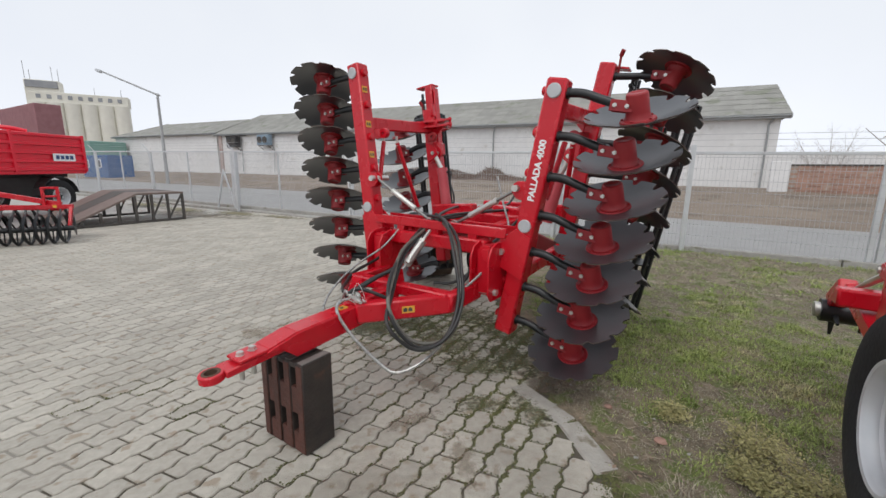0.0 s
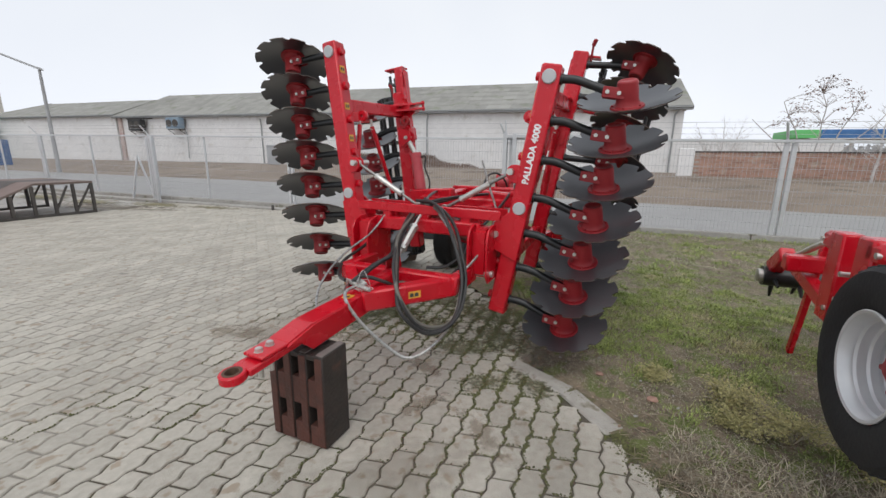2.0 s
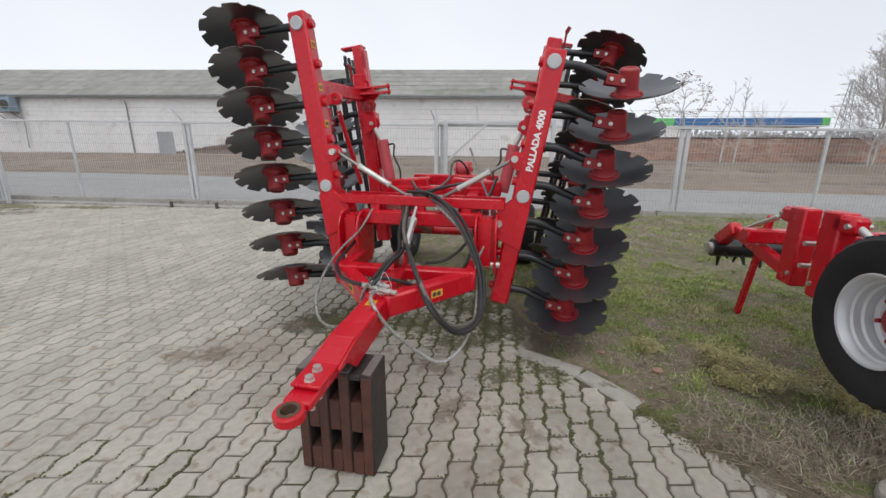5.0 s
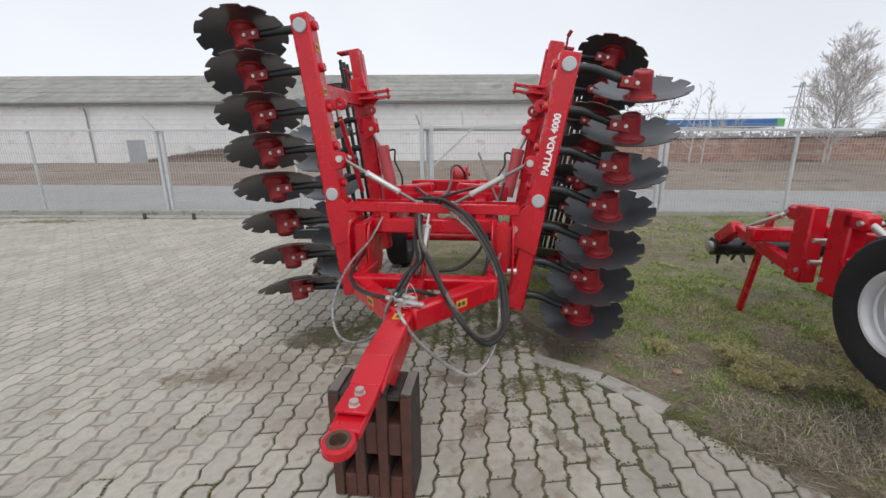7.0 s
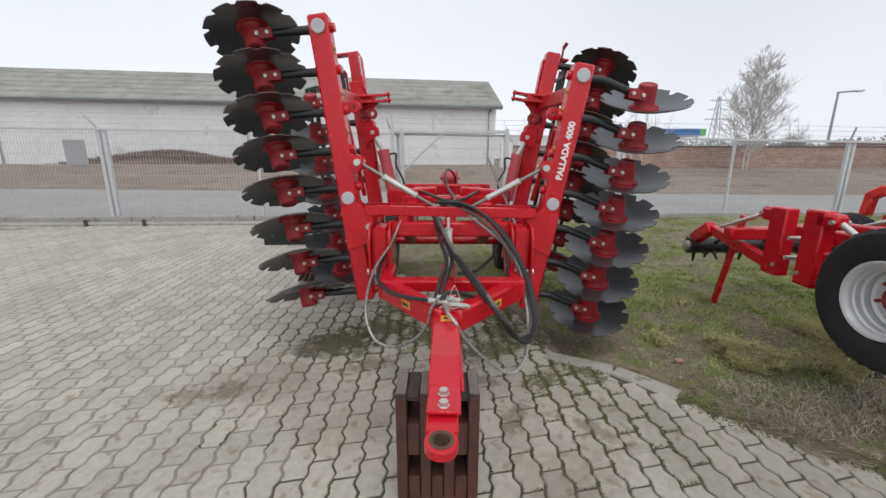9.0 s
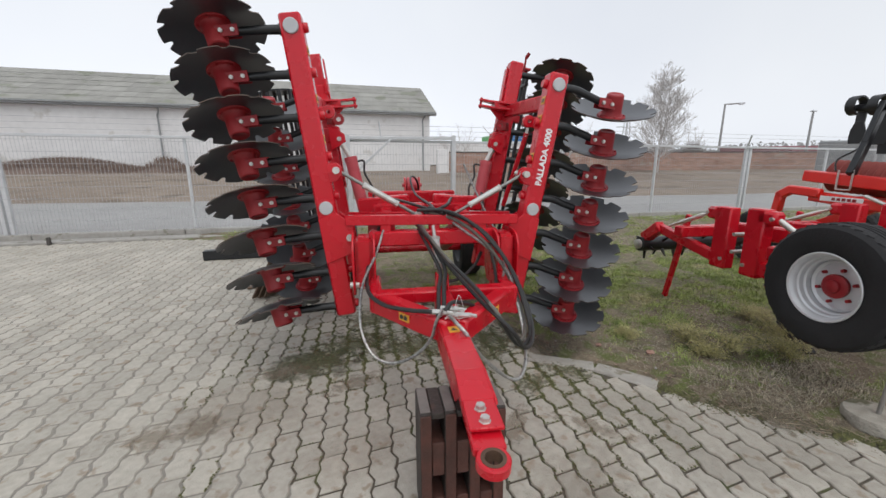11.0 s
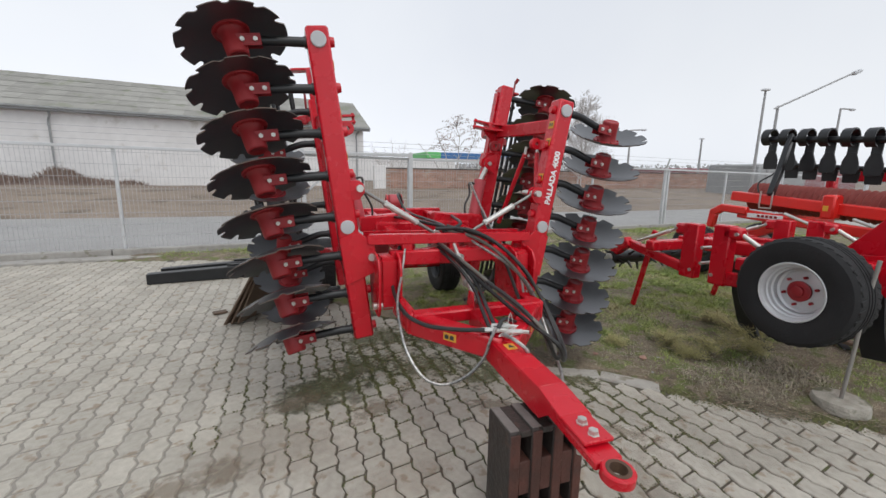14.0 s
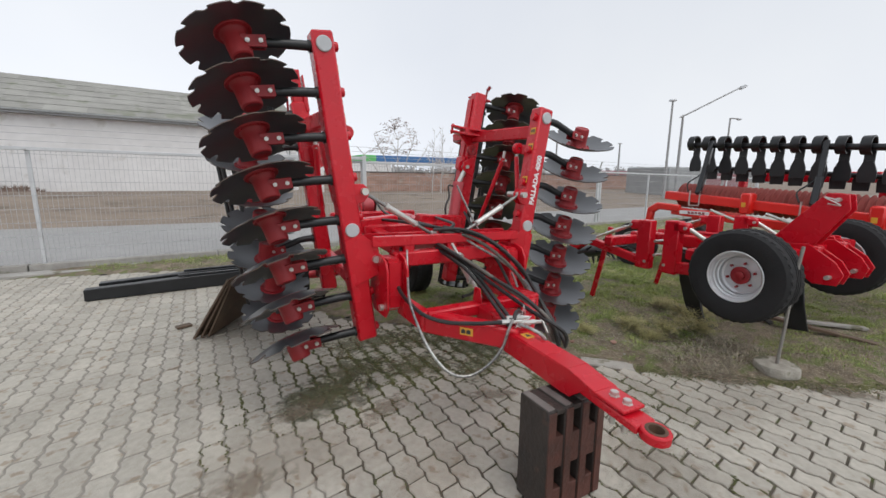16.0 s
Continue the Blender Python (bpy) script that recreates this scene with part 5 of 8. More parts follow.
LAWN = EDGE + SOFT + BACK


def inside(x, y, poly):
    hit = False
    for (x0, y0), (x1, y1) in zip(poly, poly[1:] + poly[:1]):
        if (y0 > y) != (y1 > y) and x < (x1 - x0) * (y - y0) / (y1 - y0) + x0:
            hit = not hit
    return hit


def edge_gap(x, y, poly):
    best = 1e9
    for (x0, y0), (x1, y1) in zip(poly, poly[1:]):
        dx, dy = x1 - x0, y1 - y0
        k = min(max(((x - x0) * dx + (y - y0) * dy) / (dx * dx + dy * dy), 0), 1)
        best = min(best, math.hypot(x0 + dx * k - x, y0 + dy * k - y))
    return best


def wave(x, y, seed):
    """Smooth random heights between -1 and 1 over the plane, for arrays of places."""
    table = np.random.RandomState(seed).uniform(-1, 1, (64, 64))
    x, y = np.asarray(x, float), np.asarray(y, float)
    i, j = np.floor(x).astype(int), np.floor(y).astype(int)
    fx, fy = x - i, y - j
    fx, fy = fx * fx * (3 - 2 * fx), fy * fy * (3 - 2 * fy)
    a = table[i % 64, j % 64] * (1 - fx) + table[(i + 1) % 64, j % 64] * fx
    b = table[i % 64, (j + 1) % 64] * (1 - fx) + table[(i + 1) % 64, (j + 1) % 64] * fx
    return a * (1 - fy) + b * fy


def gaps(x, y, poly):
    """Distance from many places to an open line."""
    best = np.full(np.shape(x), 1e9)
    for (x0, y0), (x1, y1) in zip(poly, poly[1:]):
        dx, dy = x1 - x0, y1 - y0
        k = np.clip(((x - x0) * dx + (y - y0) * dy) / (dx * dx + dy * dy), 0, 1)
        best = np.minimum(best, np.hypot(x0 + dx * k - x, y0 + dy * k - y))
    return best


def within(x, y, poly):
    hit = np.zeros(np.shape(x), bool)
    for (x0, y0), (x1, y1) in zip(poly, poly[1:] + poly[:1]):
        if y0 != y1:
            hit ^= ((y0 > y) != (y1 > y)) & (x < (x1 - x0) * (y - y0) / (y1 - y0) + x0)
    return hit


def lawn_heights(x, y):
    g = gaps(x, y, EDGE + SOFT)
    return -0.009 + 0.05 * np.minimum(g / 0.35, 1) + 0.014 * wave(x * 2.3, y * 2.3, 3) * np.minimum(g / 0.2, 1) + 0.006 * wave(x * 8, y * 8, 4) * np.minimum(g / 0.1, 1) + 0.02 * wave(x * 0.6, y * 0.6, 5) * np.minimum(g / 0.5, 1)


def lawn_z(x, y):
    return float(lawn_heights(np.array([x]), np.array([y]))[0])


def array_mesh(name, verts, faces, material):
    me = bpy.data.meshes.new(name)
    n = faces.shape[1]
    me.vertices.add(len(verts))
    me.vertices.foreach_set("co", np.ascontiguousarray(verts, np.float32).ravel())
    me.loops.add(faces.size)
    me.loops.foreach_set("vertex_index", np.ascontiguousarray(faces, np.int32).ravel())
    me.polygons.add(len(faces))
    me.polygons.foreach_set("loop_start", np.arange(0, faces.size, n, dtype=np.int32))
    me.update(calc_edges=True)
    me.validate()
    me.materials.append(material)
    return me


def lawn():
    """The strip of winter turf: an uneven sheet through its outline."""
    step = 0.07
    lo_u, hi_u, lo_n, hi_n = -12.4, 12.4, -5.5, FENCE - 0.1
    nu, nn = int((hi_u - lo_u) / step), int((hi_n - lo_n) / step)
    c, sn = STREET[0][0], STREET[1][0]
    U, N = np.meshgrid(lo_u + np.arange(nu + 1) * step, lo_n + np.arange(nn + 1) * step, indexing="ij")
    X, Y = c * U - sn * N, sn * U + c * N
    Z = lawn_heights(X, Y)
    mid_u, mid_n = U[:-1, :-1] + step / 2, N[:-1, :-1] + step / 2
    keep = within(c * mid_u - sn * mid_n, sn * mid_u + c * mid_n, LAWN)
    index = np.arange((nu + 1) * (nn + 1)).reshape(nu + 1, nn + 1)
    faces = np.stack([index[:-1, :-1], index[1:, :-1], index[1:, 1:], index[:-1, 1:]], -1)[keep]
    used, inv = np.unique(faces, return_inverse=True)
    verts = np.stack([X.ravel(), Y.ravel(), Z.ravel()], -1)[used]
    me = array_mesh("lawn", verts, inv.reshape(faces.shape), TURF)
    me.shade_smooth()
    return tagged(new("lawn", me), "patchy winter turf with bare brown soil", "turf", kind="structure")


lawn()


def tufts(name, label, material, count, seed, where, size, lean, width, keep, spray=0.03, blades=4):
    """Grass blades as thin bent triangles in small tufts, thick where keep() says so."""
    rs = np.random.RandomState(seed)
    u0, u1, n0, n1 = where
    c, sn = STREET[0][0], STREET[1][0]
    U, N = rs.uniform(u0, u1, count), rs.uniform(n0, n1, count)
    X, Y = c * U - sn * N, sn * U + c * N
    ok = within(X, Y, LAWN)
    X, Y = X[ok], Y[ok]
    ok = rs.uniform(0, 1, len(X)) < keep(X, Y, c * Y - sn * X)
    X, Y = np.repeat(X[ok], blades), np.repeat(Y[ok], blades)
    n = len(X)
    X, Y = X + rs.normal(0, spray, n), Y + rs.normal(0, spray, n)
    ok = within(X, Y, LAWN)
    X, Y = X[ok], Y[ok]
    n = len(X)
    Z = lawn_heights(X, Y) - 0.006
    a, h = rs.uniform(0, 6.283, n), rs.uniform(size[0], size[1], n)
    l, w = rs.uniform(lean[0], lean[1], n) * h, width * rs.uniform(0.6, 1.3, n)
    dx, dy = np.cos(a), np.sin(a)
    P = np.empty((n, 5, 3))
    P[:, 0] = np.stack([X - dy * w, Y + dx * w, Z], -1)
    P[:, 1] = np.stack([X + dy * w, Y - dx * w, Z], -1)
    P[:, 2] = np.stack([X + dx * l * 0.4 + dy * w * 0.7, Y + dy * l * 0.4 - dx * w * 0.7, Z + h * 0.65], -1)
    P[:, 3] = np.stack([X + dx * l * 0.4 - dy * w * 0.7, Y + dy * l * 0.4 + dx * w * 0.7, Z + h * 0.65], -1)
    P[:, 4] = np.stack([X + dx * l, Y + dy * l, Z + h * 0.9], -1)
    base = np.arange(n)[:, None] * 5
    faces = np.concatenate([base + np.array([0, 1, 2]), base + np.array([0, 2, 3]), base + np.array([3, 2, 4])])
    me = array_mesh(name, P.reshape(-1, 3), faces, material)
    return tagged(new(name, me), label, "grass", kind="stuff")


CLOVER = mat("dark_clover_leaves", (0.085, 0.145, 0.03), (0.16, 0.225, 0.06), 6, 0.7, spread=0.35)


def green(x, y, n):
    g = 0.22 + 0.62 * np.exp(-((n - 3.5) / 0.95) ** 2) + 0.75 * wave(x * 1.3, y * 1.3, 21) + 0.85 * wave(x * 4.5, y * 4.5, 22)
    return np.clip(g, 0.05, 1) * np.clip((gaps(x, y, EDGE + SOFT) - 0.10) / 0.45, 0.02, 1)


def straw(x, y, n):
    g = 0.62 - 0.42 * np.exp(-((n - 3.5) / 0.95) ** 2) - 0.4 * wave(x * 1.3, y * 1.3, 21) - 0.7 * wave(x * 4.5, y * 4.5, 22)
    return np.clip(g, 0.12, 1) * np.clip(gaps(x, y, EDGE + SOFT) / 0.15, 0.15, 1)


def clumps(x, y, n):
    """Moss and clover in cushions of a hand's width."""
    g = 0.15 + 0.9 * wave(x * 2.4, y * 2.4, 25) + 0.9 * wave(x * 9, y * 9, 26)
    return np.clip(g, 0.0, 1) * np.clip((gaps(x, y, EDGE + SOFT) - 0.04) / 0.3, 0.02, 1)


def rank(x, y, n):
    return np.full(np.shape(x), 0.6)


NEAR, FAR = (-1.6, 5.2, -0.6, 5.6), (-3.5, 10, 5.6, FENCE - 0.15)
tufts("grass", "short green winter grass in uneven patches", GRASS, 118000, 11, NEAR, (0.008, 0.032), (0.3, 1.3), 0.0021, green, 0.02)
tufts("grass_clumps", "taller bright green grass clumps", GRASS, 2300, 19, NEAR, (0.02, 0.060), (0.3, 1.3), 0.0019, green, 0.026, 44)
tufts("far_grass", "short yellowing grass towards the fence", GRASS, 30000, 15, FAR, (0.015, 0.05), (0.5, 1.8), 0.003, green)
tufts("clover", "low dark green clover and moss in the turf", CLOVER, 40000, 17, NEAR, (0.004, 0.016), (0.6, 1.6), 0.0042, clumps, 0.014)
tufts("dry_grass", "flattened straw-coloured dead grass", STRAW, 135000, 12, NEAR, (0.005, 0.022), (1.0, 2.6), 0.0015, straw)
tufts("far_dry_grass", "flattened straw-coloured dead grass by the fence", STRAW, 24000, 16, FAR, (0.01, 0.035), (1.0, 3.0), 0.0024, straw)
tufts("straw_tangle", "tangled dead straw lying by the edging slabs", STRAW, 900, 27, (0.05, 1.0, 1.5, 1.95), (0.02, 0.06), (0.8, 2.4), 0.0021, rank, 0.03)
tufts("fence_grass", "rank grass along the fence foot", GRASS, 2500, 13, (-4.6, 12, FENCE - 0.45, FENCE - 0.12), (0.02, 0.075), (0.3, 1.0), 0.003, rank)


def weed(x, y, r, h, seed):
    """A low bushy weed of thin stems and tiny pale leaves."""
    rng = random.Random(seed)
    w = thing("weed", Matrix.Translation((x, y, lawn_z(x, y) - 0.01)), "bushy pale green weed with withered stems", "weed", "weeds")
    bm = bmesh.new()
    lv, lf = [], []
    for k in range(22):
        a, l = rng.uniform(0, 6.283), rng.uniform(0.4, 1.0)
        tip = Vector((math.cos(a) * r * l, math.sin(a) * r * l, h * rng.uniform(0.35, 1.0)))
        mid = Vector((tip.x * 0.35, tip.y * 0.35, tip.z * 0.65))
        tube(bm, [(0, 0, 0), mid, tip], 0.0018, 4, 3)
        for j in range(110):
            s = rng.uniform(0.1, 1.05)
            p = mid.lerp(tip, s) + Vector((rng.gauss(0, 0.025), rng.gauss(0, 0.025), rng.gauss(0, 0.02)))
            b, e = rng.uniform(0, 6.283), rng.uniform(0.004, 0.009)
            v = Vector((math.cos(b), math.sin(b), rng.uniform(-0.5, 0.7))) * e
            q = Vector((-v.y, v.x, rng.uniform(-0.3, 0.3) * e)) * 0.6
            i = len(lv)
            lv += [p - v, p + q, p + v, p - q]
            lf.append((i, i + 1, i + 2, i + 3))
    tagged(part("stem_tuft", bm, STRAW, w), kind="stuff")
    me = bpy.data.meshes.new("foliage")
    me.from_pydata(lv, [], lf)
    finish(me, WEED_LEAF)
    ob = tagged(new("foliage", me), kind="stuff")
    ob.parent = w


WEED_LEAF = mat("pale_weed_leaves", (0.30, 0.275, 0.11), (0.48, 0.44, 0.21), 10, 0.85, spread=0.3)
for k, (x, y, r, h) in enumerate(((1.62, 1.84, 0.17, 0.15), (1.66, 1.50, 0.20, 0.20), (2.05, 1.36, 0.16, 0.22), (1.40, 2.2, 0.10, 0.06), (1.83, 1.22, 0.16, 0.13), (2.36, 1.24, 0.15, 0.12), (2.5, 1.56, 0.15, 0.12), (1.48, 1.66, 0.13, 0.09))):
    weed(x, y, r, h, 40 + k)


SLAB = mat("worn_edging_concrete", (0.32, 0.30, 0.265), (0.45, 0.425, 0.38), 14, 0.85, bump=0.4, bscale=60, big=3, spot=(0.22, 0.20, 0.145), spot_at=0.6)


# kerb of flat concrete slabs along the turf
def kerb():
    rng = random.Random(6)
    k = thing("kerb", Matrix(), "flat worn concrete edging slabs beside the pavers", "kerb", kind="structure")
    pts = [Vector((x, y, 0)) for x, y in EDGE[1:]]
    run = smooth_path(pts, 12)
    total = sum((b - a).length for a, b in zip(run, run[1:]))

    def at(d):
        for a, b in zip(run, run[1:]):
            L = (b - a).length
            if d <= L:
                return a.lerp(b, d / L), (b - a).normalized()
            d -= L
        return run[-1], (run[-1] - run[-2]).normalized()
    d = 0.0
    while d < total - 0.1:
        L = rng.uniform(0.36, 0.52)
        c, v = at(d + L / 2)
        if c.y < 1.72:
            d += L
            continue
        side = Vector((v.y, -v.x, 0))
        bm = bmesh.new()
        box(bm, (0, 0, -0.03), (0.135, L - 0.012, 0.08), basis(side, v, Vector((0, 0, 1)), c - side * (0.045 if c.y > 1.7 else -0.05) + Vector((0, 0, rng.uniform(-0.016, -0.006)))) @ Matrix.Rotation(rng.uniform(-0.03, 0.03), 4, "Z"), 0.01)
        part("slab", bm, SLAB, k)
        d += L


kerb()

TWIG = mat("dry_twig_litter", (0.19, 0.15, 0.11), (0.36, 0.30, 0.23), 12, 0.9, spread=0.45)
LITTER = mat("dead_brown_litter", (0.14, 0.095, 0.065), (0.30, 0.22, 0.16), 20, 0.9, spread=0.5)
# litter on the soil: twigs, straw and stones
rng = random.Random(21)
tv, tf = [], []
for k in range(340):
    i = rng.random()
    base = Vector((1.12, 1.35, 0)) if i < 0.75 else Vector((1.0, 1.75, 0))
    p = base + Vector((rng.gauss(0, 0.13), rng.gauss(0, 0.16), 0))
    if not inside(p.x, p.y, LAWN):
        continue
    p.z = lawn_z(p.x, p.y) + rng.uniform(0.006, 0.03)
    a, L = rng.uniform(0, 3.14), rng.uniform(0.03, 0.085)
    d = Vector((math.cos(a), math.sin(a), rng.uniform(-0.1, 0.12))) * L * 0.5
    s = Vector((-d.y, d.x, 0)).normalized() * 0.0009
    j = len(tv)
    tv += [p - d - s, p - d + s, p + d + s, p + d - s, p - d + Vector((0, 0, 0.0025)), p + d + Vector((0, 0, 0.0025))]
    tf += [(j, j + 3, j + 5, j + 4), (j + 1, j + 4, j + 5, j + 2), (j, j + 1, j + 2, j + 3)]
for k in range(420):
    y = rng.uniform(-0.4, 1.62)
    x = next(x0 + (x1 - x0) * (y - y0) / (y1 - y0) for (x0, y0), (x1, y1) in zip(EDGE, EDGE[1:]) if y0 <= y <= y1) + rng.gauss(0.05, 0.09)
    p = Vector((x, y, (lawn_z(x, y) if inside(x, y, LAWN) else 0.0) + rng.uniform(0.003, 0.016)))
    a, L = rng.uniform(0, 3.14), rng.uniform(0.015, 0.075)
    d = Vector((math.cos(a), math.sin(a), rng.uniform(-0.04, 0.06))) * L * 0.5
    q = Vector((-d.y, d.x, 0)).normalized() * rng.uniform(0.0007, 0.0016)
    j = len(tv)
    tv += [p - d - q, p - d + q, p + d + q, p + d - q, p - d + Vector((0, 0, 0.0025)), p + d + Vector((0, 0, 0.0025))]
    tf += [(j, j + 3, j + 5, j + 4), (j + 1, j + 4, j + 5, j + 2), (j, j + 1, j + 2, j + 3)]
me = bpy.data.meshes.new("straw_litter")
me.from_pydata(tv, [], tf)
finish(me, TWIG)
tagged(new("straw_litter", me), "loose dry straw and twigs on bare soil", "straw", kind="stuff")
tv, tf = [], []
for k in range(1500):
    x, y = rng.uniform(0.4, 2.6), rng.uniform(0.9, 4.6)
    if not inside(x, y, LAWN):
        continue
    g = edge_gap(x, y, EDGE + SOFT)
    if rng.random() > 0.15 + 0.85 * math.exp(-(g / 0.35) ** 2):
        continue
    a, r = rng.uniform(0, 6.283), rng.uniform(0.006, 0.02)
    p = Vector((x, y, lawn_z(x, y) + rng.uniform(0.004, 0.014)))
    d = Vector((math.cos(a), math.sin(a), rng.uniform(-0.35, 0.35))) * r
    q = Vector((-d.y, d.x, rng.uniform(-0.3, 0.3) * r)) * rng.uniform(0.35, 0.7)
    j = len(tv)
    tv += [p - d, p + q, p + d, p - q]
    tf.append((j, j + 1, j + 2, j + 3))
me = bpy.data.meshes.new("leaf_litter")
me.from_pydata(tv, [], tf)
finish(me, LITTER)
tagged(new("leaf_litter", me), "small dead brown leaves and crumbs on the soil", "leaf litter", kind="stuff")
for k in range(24):
    x, y = rng.uniform(0.8, 1.7), rng.uniform(1.2, 2.7)
    if not inside(x, y, LAWN):
        continue
    bm = bmesh.new()
    bmesh.ops.create_icosphere(bm, subdivisions=2, radius=1.0)
    r = rng.uniform(0.004, 0.012)
    for v in bm.verts:
        v.co = Vector((v.co.x, v.co.y * 0.8, v.co.z * 0.55)) * r * (1 + 0.25 * noise.noise(v.co * 1.7 + Vector((k, 0, 0))))
    solid("stone", bm, CONCRETE, Matrix.Translation((x, y, lawn_z(x, y) + r * 0.3)), "small pale stone lying on bare soil", "stone", "loose stones")
for x, y, r in ((1.20, 1.95, 0.026), (1.05, 2.28, 0.020)):
    bm = bmesh.new()
    bmesh.ops.create_icosphere(bm, subdivisions=3, radius=1.0)
    for v in bm.verts:
        v.co = Vector((v.co.x * 1.3, v.co.y, v.co.z * 0.5)) * r * (1 + 0.35 * noise.noise(v.co * 1.5))
    solid("brick_piece", bm, BRICK, Matrix.Translation((x, y, lawn_z(x, y) + 0.008)), "broken piece of red brick on the soil", "brick piece", "brick pieces")


# ---- cultivator standing on the turf beside the harrow ----
def side_plate(bm, x, pts, thick=0.016):
    """A plate in the y-z plane at x."""
    return plate(bm, pts, thick, basis(Vector((0, 1, 0)), Vector((0, 0, 1)), Vector((1, 0, 0)), (x, 0, 0)))


def cultivator():
    c = thing("cultivator", YARD_M, "red trailed cultivator resting raised on its silver-rimmed wheels", "cultivator")
    wheel(c, Matrix.Translation((2.31, -0.775, 0.705)) @ X_LEFT, 0.376, 0.265, 0.196, studs=6)
    wheel(c, Matrix.Translation((4.05, -0.85, 0.72)) @ X_LEFT, 0.376, 0.265, 0.196, studs=6)
    bm = bmesh.new()
    rod(bm, (2.36, -0.775, 0.70), (4.05, -0.85, 0.72), 0.05, 14)
    part("axle", bm, RED, c)
    for x0 in (2.45, 3.7):
        # paired upright link plates
        bm = bmesh.new()
        box(bm, (x0, 0.20, 0.81), (0.10, 0.15, 0.50), None, 0.010)
        box(bm, (x0, 0.29, 1.00), (0.10, 0.16, 0.10), None, 0.02)
        part("link_post", bm, RED, c)
        bm = bmesh.new()
        box(bm, (x0, -0.09, 0.82), (0.10, 0.15, 0.52), None, 0.010)
        box(bm, (x0, -0.17, 1.02), (0.10, 0.15, 0.10), None, 0.02)
        part("link_post", bm, RED, c)
        for y, z in ((0.35, 1.0), (-0.22, 1.02), (0.16, 0.64), (-0.05, 0.64), (0.06, 0.86), (0.06, 0.72)):
            bm = bmesh.new()
            rod(bm, (x0 - 0.06, y, z), (x0 + 0.06, y, z), 0.015, 10)
            part("link_pin", bm, ZINC, c)
        bm = bmesh.new()
        bar(bm, (x0, 0.20, 0.62), (x0, 0.98, 0.76), 0.07, 0.085, bev=0.008)
        part("rear_arm", bm, RED, c)
        bm = bmesh.new()
        bar(bm, (x0 - 0.02, 0.93, 0.78), (x0 - 0.02, 1.16, 0.62), 0.09, 0.11, bev=0.01)
        part("roller_bracket", bm, RED, c)
        bm = bmesh.new()
        rod(bm, (x0, 0.35, 1.0), (x0, 0.84, 0.80), 0.013, 10)
        rod(bm, (x0, 0.45, 0.96), (x0, 0.70, 0.855), 0.02, 8)
        part("adjuster", bm, ZINC, c)
        bm = bmesh.new()
        bar(bm, (x0 + 0.1, 0.72, 0.92), (x0 + 0.1, 0.92, 0.05), 0.035, 0.055, bev=0.006)
        part("stand_leg", bm, RED, c)
        bm = bmesh.new()
        rod(bm, (x0, -0.22, 1.02), (x0 + 0.05, -0.58, 0.80), 0.02, 12)
        part("adjuster", bm, ZINC, c)
        bm = bmesh.new()
        bar(bm, (x0, -0.05, 0.62), (x0 + 0.12, -0.80, 0.66), 0.09, 0.11, bev=0.01)
        part("wheel_arm", bm, RED, c)
    # spiked roller
    bm = bmesh.new()
    rod(bm, (2.36, 1.14, 0.56), (3.8, 1.14, 0.56), 0.075, 18)
    roller = part("spiked_roller", bm, BLACK, c, "black spiked roller tube")
    for k in range(9):
        x = 2.43 + k * 0.16
        for a in (0.0, 1.9, 3.6, 5.0):
            bm = bmesh.new()
            d = Vector((0, math.sin(a + k * 0.5), -math.cos(a + k * 0.5)))
            q = Vector((x, 1.14, 0.56))
            rod(bm, q + d * 0.06, q + d * 0.16, 0.02, 6, 0.009)
            part("spike", bm, BLACK, roller)
    bm = bmesh.new()
    lathe(bm, [(0, 0), (0.05, 0), (0.05, 0.03), (0.03, 0.035), (0.0, 0.035)], along((2.36, 1.14, 0.56), (0, 1.14, 0.56)), 16)
    part("bearing_cap", bm, ZINC, c)
    # main frame
    for y, z in ((0.55, 0.80), (-0.35, 0.80), (-0.95, 0.88)):
        bm = bmesh.new()
        box(bm, (3.05, y, z), (1.5, 0.1, 0.1), None, 0.012)
        part("cross_beam", bm, RED, c)
    for x in (2.78, 3.28):
        bm = bmesh.new()
        bar(bm, (x, 0.6, 0.82), (x, -1.1, 0.90), 0.1, 0.12, bev=0.012)
        part("frame_member", bm, RED, c)
        # hitch tower and lower lugs
        bm = bmesh.new()
        for dx in (-0.06, 0.06):
            if x < 3:
                side_plate(bm, x + dx, [(-0.72, 0.92), (-1.05, 1.33), (-1.10, 1.38), (-1.22, 1.37), (-1.24, 1.26), (-1.02, 0.90)])
            else:
                side_plate(bm, x + dx, [(-0.72, 0.92), (-0.80, 1.00), (-1.02, 1.00), (-1.06, 0.90)])
        part("hitch_plate", bm, RED, c)
        for dx in (-0.10, 0.02):
            bm = bmesh.new()
            side_plate(bm, x + dx, [(-0.86, 0.96), (-1.04, 0.98), (-1.22, 0.86), (-1.28, 0.77), (-1.25, 0.68), (-1.10, 0.67), (-0.88, 0.84)])
            part("hitch_lug", bm, RED, c)
        bm = bmesh.new()
        rod(bm, (x - 0.16, -1.2, 0.74), (x + 0.08, -1.2, 0.74), 0.018, 10)
        part("hitch_pin", bm, ZINC, c)
        if x > 3:
            continue
        bm = bmesh.new()
        rod(bm, (x - 0.12, -1.17, 1.33), (x + 0.12, -1.17, 1.33), 0.016, 10)
        tube(bm, [(x - 0.12, -1.17, 1.33), (x - 0.14, -1.10, 1.35), (x - 0.13, -1.2, 1.29), (x - 0.12, -1.12, 1.30)], 0.005, 5, 5)
